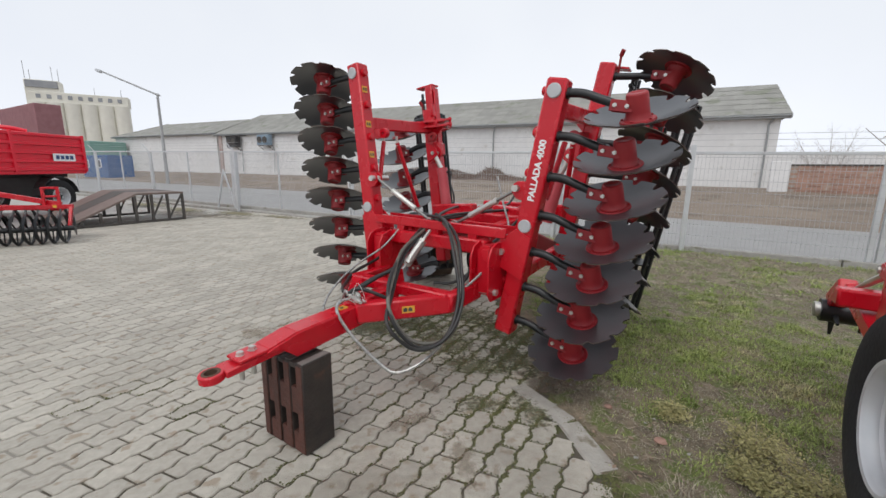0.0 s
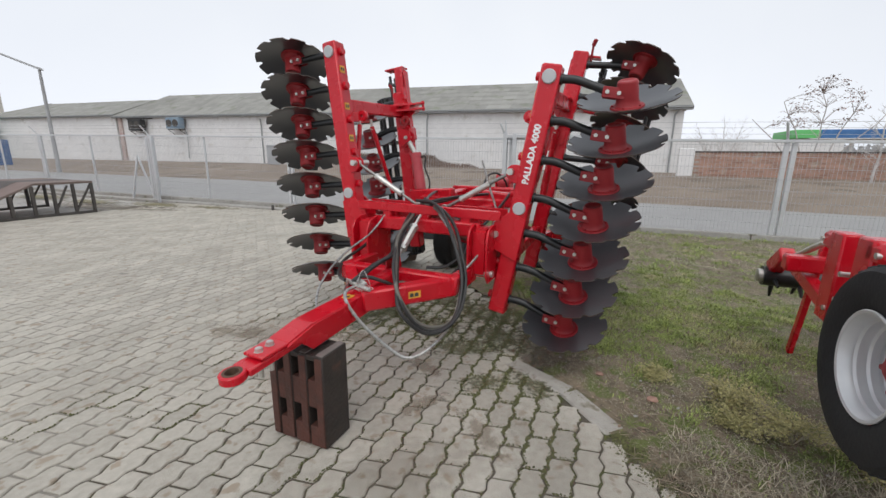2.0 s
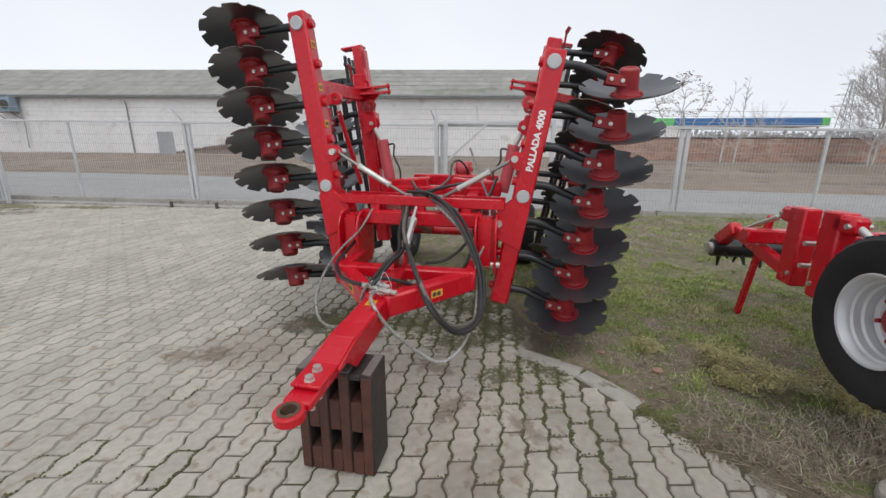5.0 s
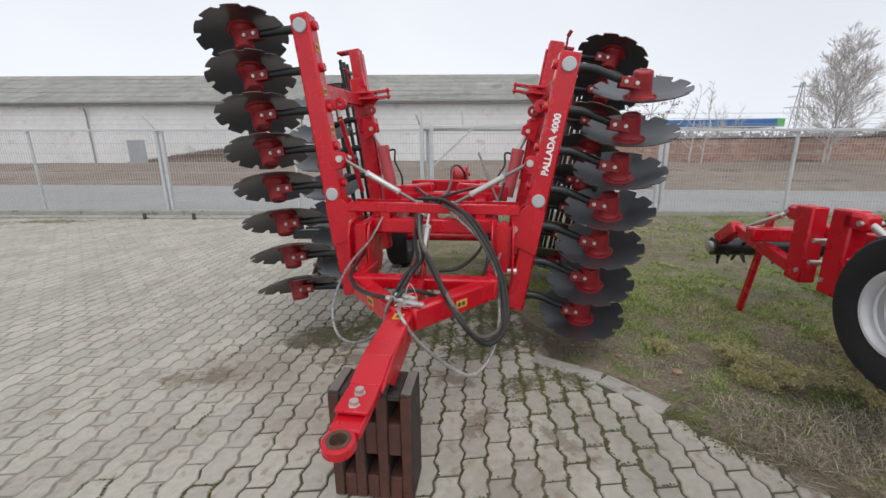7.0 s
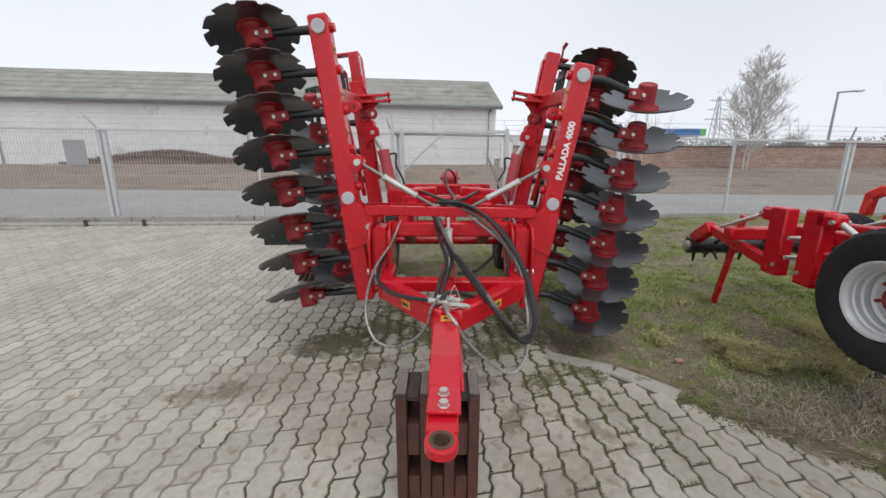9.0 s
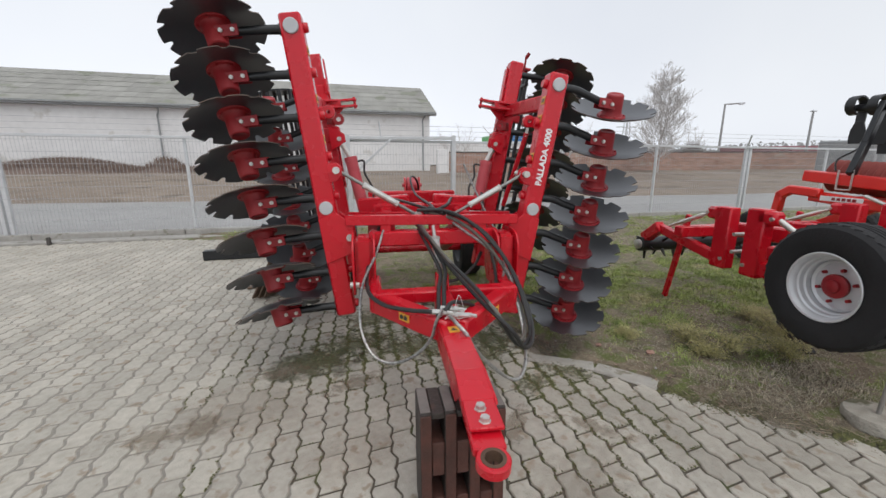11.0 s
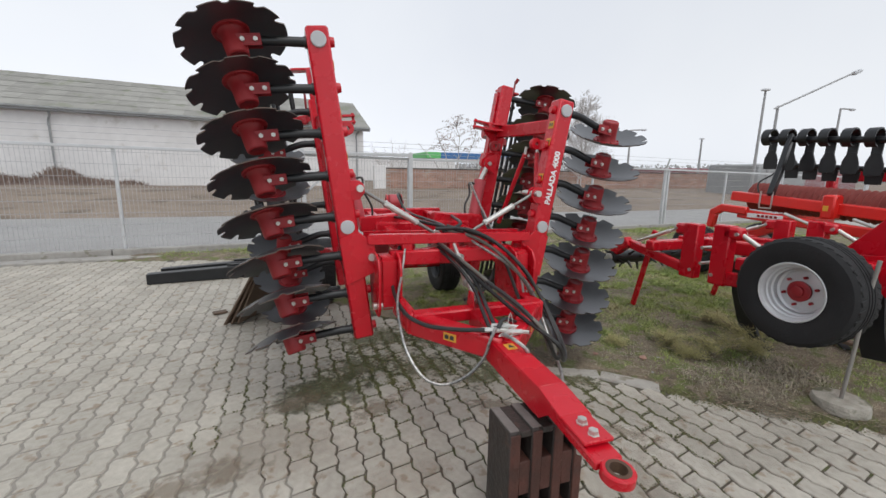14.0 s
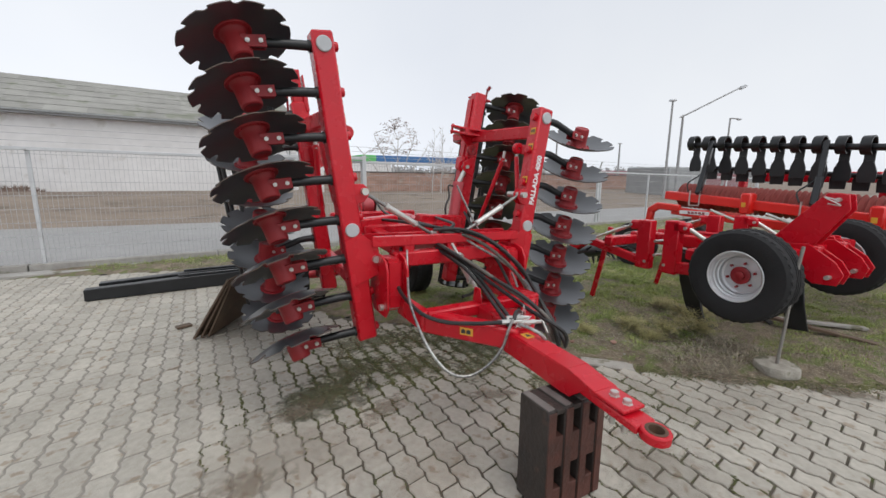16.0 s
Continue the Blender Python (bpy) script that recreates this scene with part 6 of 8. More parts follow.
        part("top_pin", bm, ZINC, c)
    # short black deflector behind the wheel
    bm = bmesh.new()
    side_plate(bm, 2.80, [(-0.86, 0.72), (-1.00, 0.72), (-1.04, 0.45), (-1.09, 0.24), (-0.95, 0.22), (-0.88, 0.45)], 0.02)
    part("deflector", bm, BLACK, c, "short black steel deflector")
    # subsoiler legs with dark shares below the frame
    for x, y in ((2.72, -0.10), (3.38, -0.30)):
        bm = bmesh.new()
        side_plate(bm, x, [(y + 0.10, 0.74), (y - 0.10, 0.74), (y - 0.12, 0.45), (y - 0.20, 0.16), (y - 0.26, 0.07), (y - 0.10, 0.09), (y - 0.02, 0.22), (y + 0.06, 0.45)], 0.03)
        leg = part("tine", bm, BLACK, c, "black subsoiler tine")
        bm = bmesh.new()
        bar(bm, (x, y - 0.05, 0.20), (x, y - 0.32, 0.05), 0.09, 0.015)
        part("share", bm, BLACK, leg)


cultivator()


# ---- folded roller implement behind it ----
def ribbon(bm, pts, y, width, thick):
    """A flat spring bent in the x-z plane."""
    rows = []
    for i, (x, z) in enumerate(pts):
        (xa, za), (xb, zb) = pts[max(i - 1, 0)], pts[min(i + 1, len(pts) - 1)]
        d = Vector((xb - xa, 0, zb - za)).normalized()
        nrm = Vector((d.z, 0, -d.x)) * thick / 2
        c = Vector((x, y, z))
        rows.append([bm.verts.new(c + Vector((0, sy * width / 2, 0)) + nrm * sn) for sy, sn in ((-1, -1), (1, -1), (1, 1), (-1, 1))])
    for a, b in zip(rows, rows[1:]):
        for k in range(4):
            bm.faces.new((a[k], a[(k + 1) % 4], b[(k + 1) % 4], b[k]))
    bm.faces.new(rows[0][::-1])
    bm.faces.new(rows[-1])
    bmesh.ops.recalc_face_normals(bm, faces=bm.faces)


def packer():
    p = thing("field_roller", YARD_M, "orange-red field roller with raised black levelling tines", "field roller")
    bm = bmesh.new()
    bar(bm, (4.72, 1.48, 1.235), (4.72, -1.6, 1.015), 0.12, 0.125, bev=0.012)
    part("main_beam", bm, RED_ORANGE, p)
    bm = bmesh.new()
    bar(bm, (4.62, 1.30, 1.01), (4.62, -1.4, 0.84), 0.10, 0.11, bev=0.012)
    part("lower_beam", bm, RED_ORANGE, p)
    for y in (0.33, -0.9):
        bm = bmesh.new()
        box(bm, (4.66, y, 1.145 + 0.07 * y), (0.16, 0.13, 0.27), None, 0.02)
        part("clamp_bracket", bm, RED_ORANGE, p)
        bm = bmesh.new()
        box(bm, (4.575, y + 0.01, 1.13 + 0.07 * y), (0.003, 0.05, 0.06), None, 0)
        part("sticker", bm, YELLOW, p, "yellow warning sticker")
    bm = bmesh.new()
    box(bm, (4.566, 0.95, 1.0), (0.004, 0.42, 0.055), None, 0)
    part("name_strip", bm, WHITE_LETTER, p, "white name strip")
    for k in range(5):
        bm = bmesh.new()
        box(bm, (4.562, 1.02 - k * 0.05, 1.0), (0.003, 0.034, 0.03), None, 0)
        part("name_bar", bm, RED_HUB, p)
    # ring roller
    bm = bmesh.new()
    prof = []
    y = -2.2
    while y < 1.45:
        prof += [(0.155, y), (0.19, y + 0.03), (0.155, y + 0.06)]
        y += 0.07
    lathe(bm, prof, pose(5.15, 0, 1.158, -87.4, 0, 0), 28)
    part("ring_roller", bm, RED_RUST, p, "dull red corrugated ring roller")
    for y in (1.48, -2.2):
        bm = bmesh.new()
        rod(bm, (5.15, y - 0.03, 1.158 + 0.045 * y), (5.15, y + 0.06, 1.16 + 0.045 * y), 0.06, 14)
        part("roller_bearing", bm, RED, p)
    # black tine bar
    bm = bmesh.new()
    rod(bm, (5.05, 1.42, 1.995), (5.05, -2.2, 1.735), 0.038, 14)
    part("tine_bar", bm, BLACK, p)
    bm = bmesh.new()
    rod(bm, (5.42, 1.30, 1.66), (5.42, -2.2, 1.41), 0.032, 12)
    part("rear_tine_bar", bm, BLACK, p)
    for k in range(16):
        y = 1.34 - k * 0.2166
        bm = bmesh.new()
        pts = []
        for i in range(11):
            a = math.pi * (1.45 - 1.5 * i / 10)
            pts.append((5.05 + 0.1 * math.cos(a), 2.015 + 0.1 * math.sin(a)))
        pts += [(5.145, 1.92), (5.14, 1.80)]
        ribbon(bm, pts, y, 0.095, 0.016)
        bmesh.ops.translate(bm, vec=(0, 0, -0.075 * (1.34 - y)), verts=bm.verts)
        t = part("spring_tine", bm, BLACK, p, "black curled spring tine")
        bm = bmesh.new()
        m = basis(Vector((0, 1, 0)), Vector((0, 0, 1)), Vector((1, 0, 0)), (5.14, y, 1.597))
        plate(bm, [(-0.075, 0.0), (0.075, 0.0), (0.085, 0.05), (0.08, 0.15), (0.04, 0.25), (-0.04, 0.25), (-0.08, 0.13), (-0.085, 0.05)], 0.02, m)
        bmesh.ops.translate(bm, vec=(0, 0, -0.075 * (1.34 - y)), verts=bm.verts)
        part("paddle", bm, BLACK, t)
        bm = bmesh.new()
        rod(bm, (5.42, y - 0.1, 1.78), (5.44, y - 0.1, 1.60), 0.02, 8)
        plate(bm, [(-0.075, 0.0), (0.075, 0.0), (0.085, 0.13), (0.035, 0.24), (-0.035, 0.24), (-0.085, 0.13)], 0.02, basis(Vector((0, 1, 0)), Vector((0, 0, 1)), Vector((1, 0, 0)), (5.44, y - 0.1, 1.48)))
        bmesh.ops.translate(bm, vec=(0, 0, -0.075 * (1.34 - y)), verts=bm.verts)
        part("rear_paddle", bm, BLACK, p, "black levelling paddle on the rear bar")
    for y in (1.0, -0.32):
        lift = 0.065 * (y - 1.0)
        bm = bmesh.new()
        bar(bm, (4.66, y - 0.02, 1.26 + lift), (4.84, y + 0.02, 1.60 + lift), 0.07, 0.09, bev=0.01)
        bar(bm, (4.83, y + 0.02, 1.58 + lift), (5.05, y + 0.08, 2.02 + lift), 0.06, 0.10, bev=0.01)
        part("tine_arm", bm, BLACK, p)
        bm = bmesh.new()
        tube(bm, [(4.655, y - 0.05, 1.31 + lift), (4.655, y - 0.05, 1.12 + lift), (4.655, y - 0.03, 1.10 + lift), (4.655, y + 0.07, 1.10 + lift), (4.655, y + 0.09, 1.12 + lift), (4.655, y + 0.09, 1.31 + lift)], 0.010, 8, 2)
        part("u_bolt", bm, ZINC, p)
        bm = bmesh.new()
        tube(bm, [(4.62, y + 0.1, 1.3 + lift), (4.70, y + 0.16, 1.42 + lift), (4.85, y + 0.08, 1.55 + lift), (4.98, y + 0.03, 1.78 + lift)], 0.010, 6, 6)
        part("hose", bm, HOSE, p)
    # curved front bracket and stays
    bm = bmesh.new()
    pts = [(4.55, 1.62, 0.82), (4.55, 1.60, 1.00), (4.55, 1.48, 1.07), (4.58, 1.2, 1.05)]
    for a, b in zip(pts, pts[1:]):
        bar(bm, a, b, 0.09, 0.1, bev=0.015, over=0.03)
    part("end_bracket", bm, RED_ORANGE, p)
    for y in (0.7, 0.05):
        bm = bmesh.new()
        rod(bm, (4.52, y, 1.06), (4.40, y - 0.55, 0.90), 0.018, 10)
        part("stay", bm, ZINC, p)
    for x, z, ya, yb in ((5.9, 1.52, 0.75, -0.55), (5.9, 1.05, 1.3, -2.6)):
        bm = bmesh.new()
        bar(bm, (x, ya, z), (x, yb, z), 0.12, 0.14, bev=0.012)
        part("rear_beam", bm, RED, p)
    for y in (1.0, -0.6, -2.0):
        bm = bmesh.new()
        bar(bm, (4.7, y, 0.95), (6.0, y, 0.95), 0.12, 0.14, bev=0.012)
        part("cross_beam", bm, RED_ORANGE, p)
        bm = bmesh.new()
        bar(bm, (5.9, y, 0.95), (5.9, y, 1.5), 0.1, 0.1, bev=0.012)
        part("upright", bm, RED, p)
    wheel(p, Matrix.Translation((4.75, 1.98, 0.39)) @ X_LEFT, 0.36, 0.26, 0.20)
    wheel(p, Matrix.Translation((6.3, 1.98, 0.39)) @ X_LEFT, 0.36, 0.26, 0.20)
    bm = bmesh.new()
    rod(bm, (4.75, 1.98, 0.39), (6.3, 1.98, 0.39), 0.05, 12)
    bar(bm, (5.2, 1.98, 0.4), (5.2, 1.0, 0.92), 0.1, 0.12)
    part("axle", bm, RED_ORANGE, p)
    for y in (-2.1,):
        wheel(p, Matrix.Translation((5.1, y, 0.39)) @ X_LEFT, 0.36, 0.26, 0.20)


packer()


# ---- loose things round the machines ----
FOOT_CONCRETE = mat("dirty_chipped_concrete", (0.25, 0.23, 0.19), (0.42, 0.395, 0.34), 16, 0.9, bump=0.6, bscale=55, big=5, spot=(0.12, 0.115, 0.07), spot_at=0.55)


POLE_PAINT = mat("dull_tan_grey_pole", (0.20, 0.19, 0.17), (0.29, 0.275, 0.25), 12, 0.7, bump=0.1, bscale=60)


def sign_foot():
    f = thing("pole_stand", YARD_M @ pose(2.313, -1.095, -0.004), "bent grey pole set in a round concrete foot", "pole stand")
    bm = bmesh.new()
    lathe(bm, [(0, 0), (0.142, 0), (0.150, 0.010), (0.148, 0.062), (0.141, 0.074), (0.12, 0.078), (0.06, 0.074), (0, 0.074)], None, 40)
    for v in bm.verts:
        v.co += Vector((noise.noise(v.co * 9), noise.noise(v.co * 9 + Vector((3, 0, 0))), 0)) * 0.008
    part("foot", bm, FOOT_CONCRETE, f, "chipped round concrete foot")
    bm = bmesh.new()
    tube(bm, [(0, 0, 0.05), (0.003, -0.012, 0.35), (0.006, -0.022, 0.7), (0.005, -0.045, 1.0)], 0.0115, 10, 5)
    part("pole", bm, POLE_PAINT, f)


sign_foot()
for k, (x, y, rz, L, tilt) in enumerate(((3.75, -0.86, 15, 0.75, 2), (3.45, -0.95, -12, 0.8, 5))):
    bm = bmesh.new()
    box(bm, (0, 0, 0.015), (L, 0.075, 0.028), None, 0.004)
    solid("board", bm, BROWN_PLATE if k else CONCRETE, YARD_M @ pose(x, y, 0.06 + 0.02 * k, 0, tilt, rz - 60), "grey weathered board lying on the turf", "board", "loose boards")


def forks():
    for k, (a, b) in enumerate((((-2.88, 3.62), (-0.9, 3.78)), ((-2.80, 3.93), (-0.9, 4.1)))):
        pa, pb = Vector((*a, 0)), Vector((*b, 0))
        L = (pb - pa).length
        d = (pb - pa).normalized()
        m = YARD_M @ basis(d, Vector((-d.y, d.x, 0)), Vector((0, 0, 1)), pa)
        f = thing("pallet_fork", m, "long black steel fork tine lying on the pavers", "fork tine", "fork tines")
        bm = bmesh.new()
        plate(bm, [(0, 0.0), (L, 0.0), (L, 0.17), (L * 0.55, 0.165), (L * 0.28, 0.15), (0.0, 0.135)], 0.13, basis(Vector((1, 0, 0)), Vector((0, 0, 1)), Vector((0, -1, 0)), (0, 0, 0.004)), 0.008)
        part("blade", bm, BLACK, f)
        bm = bmesh.new()
        box(bm, (L * 0.72, 0, 0.184), (L * 0.5, 0.05, 0.024), None, 0.005)
        part("rib", bm, BLACK, f)


forks()


def boards():
    """Brown boards leaning against the rear discs."""
    e = Vector((0.5, 0.866, 0))
    away = Vector((0.866, -0.5, 0))
    for k, (shift, lean, z) in enumerate(((0.0, 33, 0.66), (0.05, 30, 0.62), (0.10, 27, 0.60))):
        up = (away * math.sin(radians(lean)) + Vector((0, 0, 1)) * math.cos(radians(lean))).normalized()
        bm = bmesh.new()
        box(bm, (0, z / 2, 0), (0.62, z, 0.018), None, 0.003)
        solid("board", bm, BROWN_PLATE, YARD_M @ basis(e, up, e.cross(up), Vector((-1.70, 1.68, 0.012)) + e * 0.31 + away * shift + e * 0.03 * k), "brown weathered board leaning behind the harrow", "board", "leaning boards")
    bm = bmesh.new()
    box(bm, (0, 0, 0.012), (0.13, 0.08, 0.02), None, 0.003)
    solid("board", bm, BROWN_PLATE, YARD_M @ pose(-1.80, 2.10, 0.0, 0, 0, 20), "short pale board lying flat on the pavers", "board", "leaning boards")


boards()


# ---- far side of the yard ----
def ramp():
    r = thing("loading_ramp", pose(0.09, -0.44, 0) @ YARD_M @ pose(-10.8, 0.64, 0), "dark steel loading ramp with brown deck boards", "ramp")
    W, S, L, H = 2.3, 1.5, 2.6, 0.76
    for x0, x1, mt in ((-0.75, 0.0, RAMP_DECK), (-1.5, -0.78, RAMP_STEEL), (-W, -1.53, RAMP_DECK)):
        bm = bmesh.new()
        m = basis(Vector((0, 1, 0)), Vector((0, 0, 1)), Vector((1, 0, 0)), ((x0 + x1) / 2, 0, 0))
        plate(bm, [(0, 0.0), (S, H - 0.05), (L, H - 0.05), (L, H), (S, H), (-0.08, 0.02)], x1 - x0, m, 0.004)
        part("deck_strip", bm, mt, r)
    for x in (-0.03, -W + 0.03):
        bm = bmesh.new()
        bar(bm, (x, 0, 0.03), (x, L, 0.03), 0.06, 0.06)
        part("base_rail", bm, RAMP_STEEL, r)
        for k in range(7):
            y = 0.35 + k * (L - 0.38) / 6
            h = min(y / S, 1) * H - 0.05
            bm = bmesh.new()
            box(bm, (x, y, h / 2), (0.06, 0.06, h), None, 0.005)
            part("leg", bm, RAMP_STEEL, r)
        for y0, y1 in ((1.8, 2.1), (2.2, 2.55)):
            bm = bmesh.new()
            bar(bm, (x, y0, 0.06), (x, y1, H - 0.08), 0.04, 0.04)
            part("brace", bm, RAMP_STEEL, r)


ramp()


def trailer():
    t = thing("tipping_trailer", pose(-11.36, 13.2, 0, 0, 0, 0), "bright red ribbed tipping trailer on a black chassis", "trailer")
    L, W, z0, z1 = 6.5, 2.4, 1.26, 2.32
    bm = bmesh.new()
    box(bm, (-0.03, -L / 2, (z0 + z1) / 2), (0.05, L, z1 - z0), None, 0.01)
    part("side_wall", bm, RED_TRAILER, t)
    bm = bmesh.new()
    box(bm, (-W + 0.03, -L / 2, (z0 + z1) / 2), (0.05, L, z1 - z0), None, 0.01)
    part("side_wall", bm, RED_TRAILER, t)
    for y in (-0.03, -L + 0.03):
        bm = bmesh.new()
        box(bm, (-W / 2, y, (z0 + z1) / 2), (W - 0.11, 0.05, z1 - z0), None, 0.01)
        part("end_wall", bm, RED_TRAILER, t)
    bm = bmesh.new()
    box(bm, (-W / 2, -L / 2, z0 - 0.03), (W, L, 0.1), None, 0.01)
    part("floor", bm, RED_TRAILER, t)
    for z in (z0 + 0.06, z0 + 0.28, z0 + 0.52, z0 + 0.76, z1 - 0.05):
        bm = bmesh.new()
        box(bm, (0.015, -L / 2, z), (0.05, L, 0.10), None, 0.02)
        part("rib", bm, RED_TRAILER, t)
    for y in (-0.03, -2.2, -4.4):
        bm = bmesh.new()
        box(bm, (0.02, y, (z0 + z1) / 2), (0.06, 0.09, z1 - z0 + 0.04), None, 0.01)
        part("stanchion", bm, RED_TRAILER, t)
    bm = bmesh.new()
    box(bm, (0.046, -0.75, z0 + 0.40), (0.006, 0.72, 0.22), None, 0)
    s = part("name_board", bm, WHITE_LETTER, t, "white name board")
    for k in range(4):
        bm = bmesh.new()
        box(bm, (0.052, -0.52 - k * 0.15, z0 + 0.40), (0.004, 0.11, 0.11), None, 0)
        part("name_bar", bm, BLUE_LETTER, s)
    bm = bmesh.new()
    for x in (-0.6, -W + 0.6):
        bar(bm, (x, -0.1, 1.18), (x, -L + 0.1, 1.18), 0.12, 0.22)
    part("chassis_rail", bm, TRUCK_BLACK, t)
    for y in (-0.95, -4.9):
        for x in (-0.18, -W + 0.18):
            wheel(t, Matrix.Translation((x, y, 0.50)) @ X_LEFT @ Matrix.Rotation(math.pi, 4, "Y"), 0.50, 0.30, 0.27, TRUCK_BLACK, 8, 30)
        bm = bmesh.new()
        rod(bm, (-0.1, y, 0.5), (-W + 0.1, y, 0.5), 0.06, 10)
        box(bm, (-W / 2, y, 0.8), (W - 0.9, 0.2, 0.6), None, 0.02)
        part("axle", bm, TRUCK_BLACK, t)
    bm = bmesh.new()
    for i in range(9):
        a0, a1 = math.radians(10 + i * 18), math.radians(10 + (i + 1) * 18)
        bar(bm, (-0.18, -0.95 + 0.6 * math.cos(a0), 0.5 + 0.6 * math.sin(a0)), (-0.18, -0.95 + 0.6 * math.cos(a1), 0.5 + 0.6 * math.sin(a1)), 0.32, 0.02)
    part("mudguard", bm, TRUCK_BLACK, t)
    bm = bmesh.new()
    tube(bm, [(-0.1, -1.6, z1 + 0.02), (-0.6, -1.9, z1 + 0.12), (-W + 0.2, -2.2, z1 + 0.14)], 0.06, 8, 6)
    part("rolled_cover", bm, RED_TRAILER, t)


trailer()


def roller_harrow():
    h = thing("compact_harrow", pose(-7.12, 7.62, 0, 0, 0, 28), "red compact harrow on a black ring roller", "harrow")
    bm = bmesh.new()
    rod(bm, (0.14, 0, 0.28), (-2.6, 0, 0.28), 0.05, 12)
    part("roller_shaft", bm, BLACK, h)
    for k in range(16):
        x = -0.02 - k * 0.165
        bm = bmesh.new()
        t = bmesh.new()
        rings = []
        for i in range(26):
            a = 2 * math.pi * i / 26
            rings.append([t.verts.new((x + dx, (0.26 + dr) * math.cos(a), 0.28 + (0.26 + dr) * math.sin(a))) for dx, dr in ((-0.026, 0), (0, 0.026), (0.026, 0), (0, -0.026))])
        for i in range(26):
            for j in range(4):
                t.faces.new((rings[i][j], rings[i][(j + 1) % 4], rings[(i + 1) % 26][(j + 1) % 4], rings[(i + 1) % 26][j]))
        bmesh.ops.recalc_face_normals(t, faces=t.faces)
        chunk(bm, t)
        for a in (0.3, 2.4, 4.5):
            rod(bm, (x, 0, 0.28), (x, 0.25 * math.cos(a), 0.28 + 0.25 * math.sin(a)), 0.012, 6)
        part("roller_ring", bm, BLACK, h)
        bm = bmesh.new()
        bar(bm, (x + 0.08, 0.30, 0.62), (x + 0.08, 0.12, 0.42), 0.03, 0.02)
        part("scraper", bm, BLACK, h)
    for k in range(11):
        bm = bmesh.new()
        lathe(bm, [(0, 0.0), (0.12, 0.008), (0.24, 0.045), (0.246, 0.04), (0.12, 0.0), (0, -0.008)], pose(-0.10 - 0.24 * k, 0.78, 0.27, 0, 90, 18), 24)
        part("disc", bm, DISC, h)
        bm = bmesh.new()
        bar(bm, (-0.10 - 0.24 * k, 0.78, 0.27), (-0.14 - 0.24 * k, 0.62, 0.62), 0.03, 0.05)
        part("disc_leg", bm, BLACK, h)
    bm = bmesh.new()
    bar(bm, (0.08, 0.32, 0.66), (-2.7, 0.32, 0.66), 0.08, 0.08)
    part("rear_beam", bm, RED, h)
    for x in (0.05, -1.3, -2.5):
        bm = bmesh.new()
        bar(bm, (x, 0.05, 0.30), (x, 0.32, 0.66), 0.05, 0.07)
        part("roller_arm", bm, RED, h)
    bm = bmesh.new()
    bar(bm, (-0.1, 0.36, 0.70), (-2.2, 0.9, 1.15), 0.07, 0.09)
    bar(bm, (-0.1, 0.40, 0.62), (-2.4, 0.7, 0.72), 0.07, 0.09)
    part("draught_frame", bm, RED, h)
    bm = bmesh.new()
    for x in (-0.12, -0.34):
        bar(bm, (x, 0.34, 0.66), (x, 0.34, 1.02), 0.05, 0.04)
    bar(bm, (-0.1, 0.34, 1.02), (-0.36, 0.34, 1.02), 0.05, 0.04)
    bar(bm, (-0.1, 0.34, 0.86), (-0.36, 0.34, 0.86), 0.04, 0.04)
    part("adjuster_frame", bm, RED, h)
    bm = bmesh.new()
    box(bm, (-0.18, 0.275, 0.67), (0.06, 0.004, 0.05), None, 0)
    part("reflector", bm, YELLOW, h)


roller_harrow()


# ---- lamps, masts, trees, far buildings ----
def street_lamp(u, n, h, reach, rise, label, r=0.085, arm=-1):
    l = thing("street_lamp", STREET @ pose(u, n, 0), label, "street lamp", "street lamps")
    bm = bmesh.new()
    rod(bm, (0, 0, 0), (0, 0, h), r, 12, r * 0.6)
    part("pole", bm, LAMP_GREY, l)
    if reach:
        bm = bmesh.new()
        tube(bm, [(0, 0, h - 0.05), (reach * 0.04, 0, h + 0.02), (reach, 0, h + rise)], r * 0.5, 8, 5)
        part("arm", bm, LAMP_GREY, l)
        bm = bmesh.new()
        s = 1 if reach > 0 else -1
        m = along((reach, 0, h + rise - 0.05), (reach + s, 0, h + rise + rise / abs(reach) - 0.05))
        box(bm, (0, 0, 0.35), (0.34, 0.2, 0.95), m, 0.06, 2)
        box(bm, (0, 0, 0.35), (0.26, 0.26, 0.7), m, 0.05, 2)
        part("lamp_head", bm, ZINC_DULL, l)
    else:
        bm = bmesh.new()
        lathe(bm, [(0, 0), (0.25, 0.05), (0.22, 0.14), (0, 0.18)], pose(0, 0, h), 12)
        part("lamp_head", bm, ZINC_DULL, l)


street_lamp(-36.15, 17.0, 6.9, -9.2, 2.6, "leaning-arm grey street lamp beside the street", 0.135)
street_lamp(27.15, 17.0, 6.0, 7.8, 2.75, "long-armed grey street lamp beside the street", 0.12)
street_lamp(25.7, 17.0, 6.75, 0, 0, "straight grey mast with a flat lamp head", 0.10)
street_lamp(57, 27.5, 9.3, 2.0, 0.1, "distant grey street lamp with a short arm", 0.16)
street_lamp(45.3, 46, 8.0, 2.2, 0.2, "distant grey street lamp with a short arm", 0.18)
street_lamp(38.4, 30, 5.3, 0, 0, "dark distant mast with a flat lamp head", 0.13)


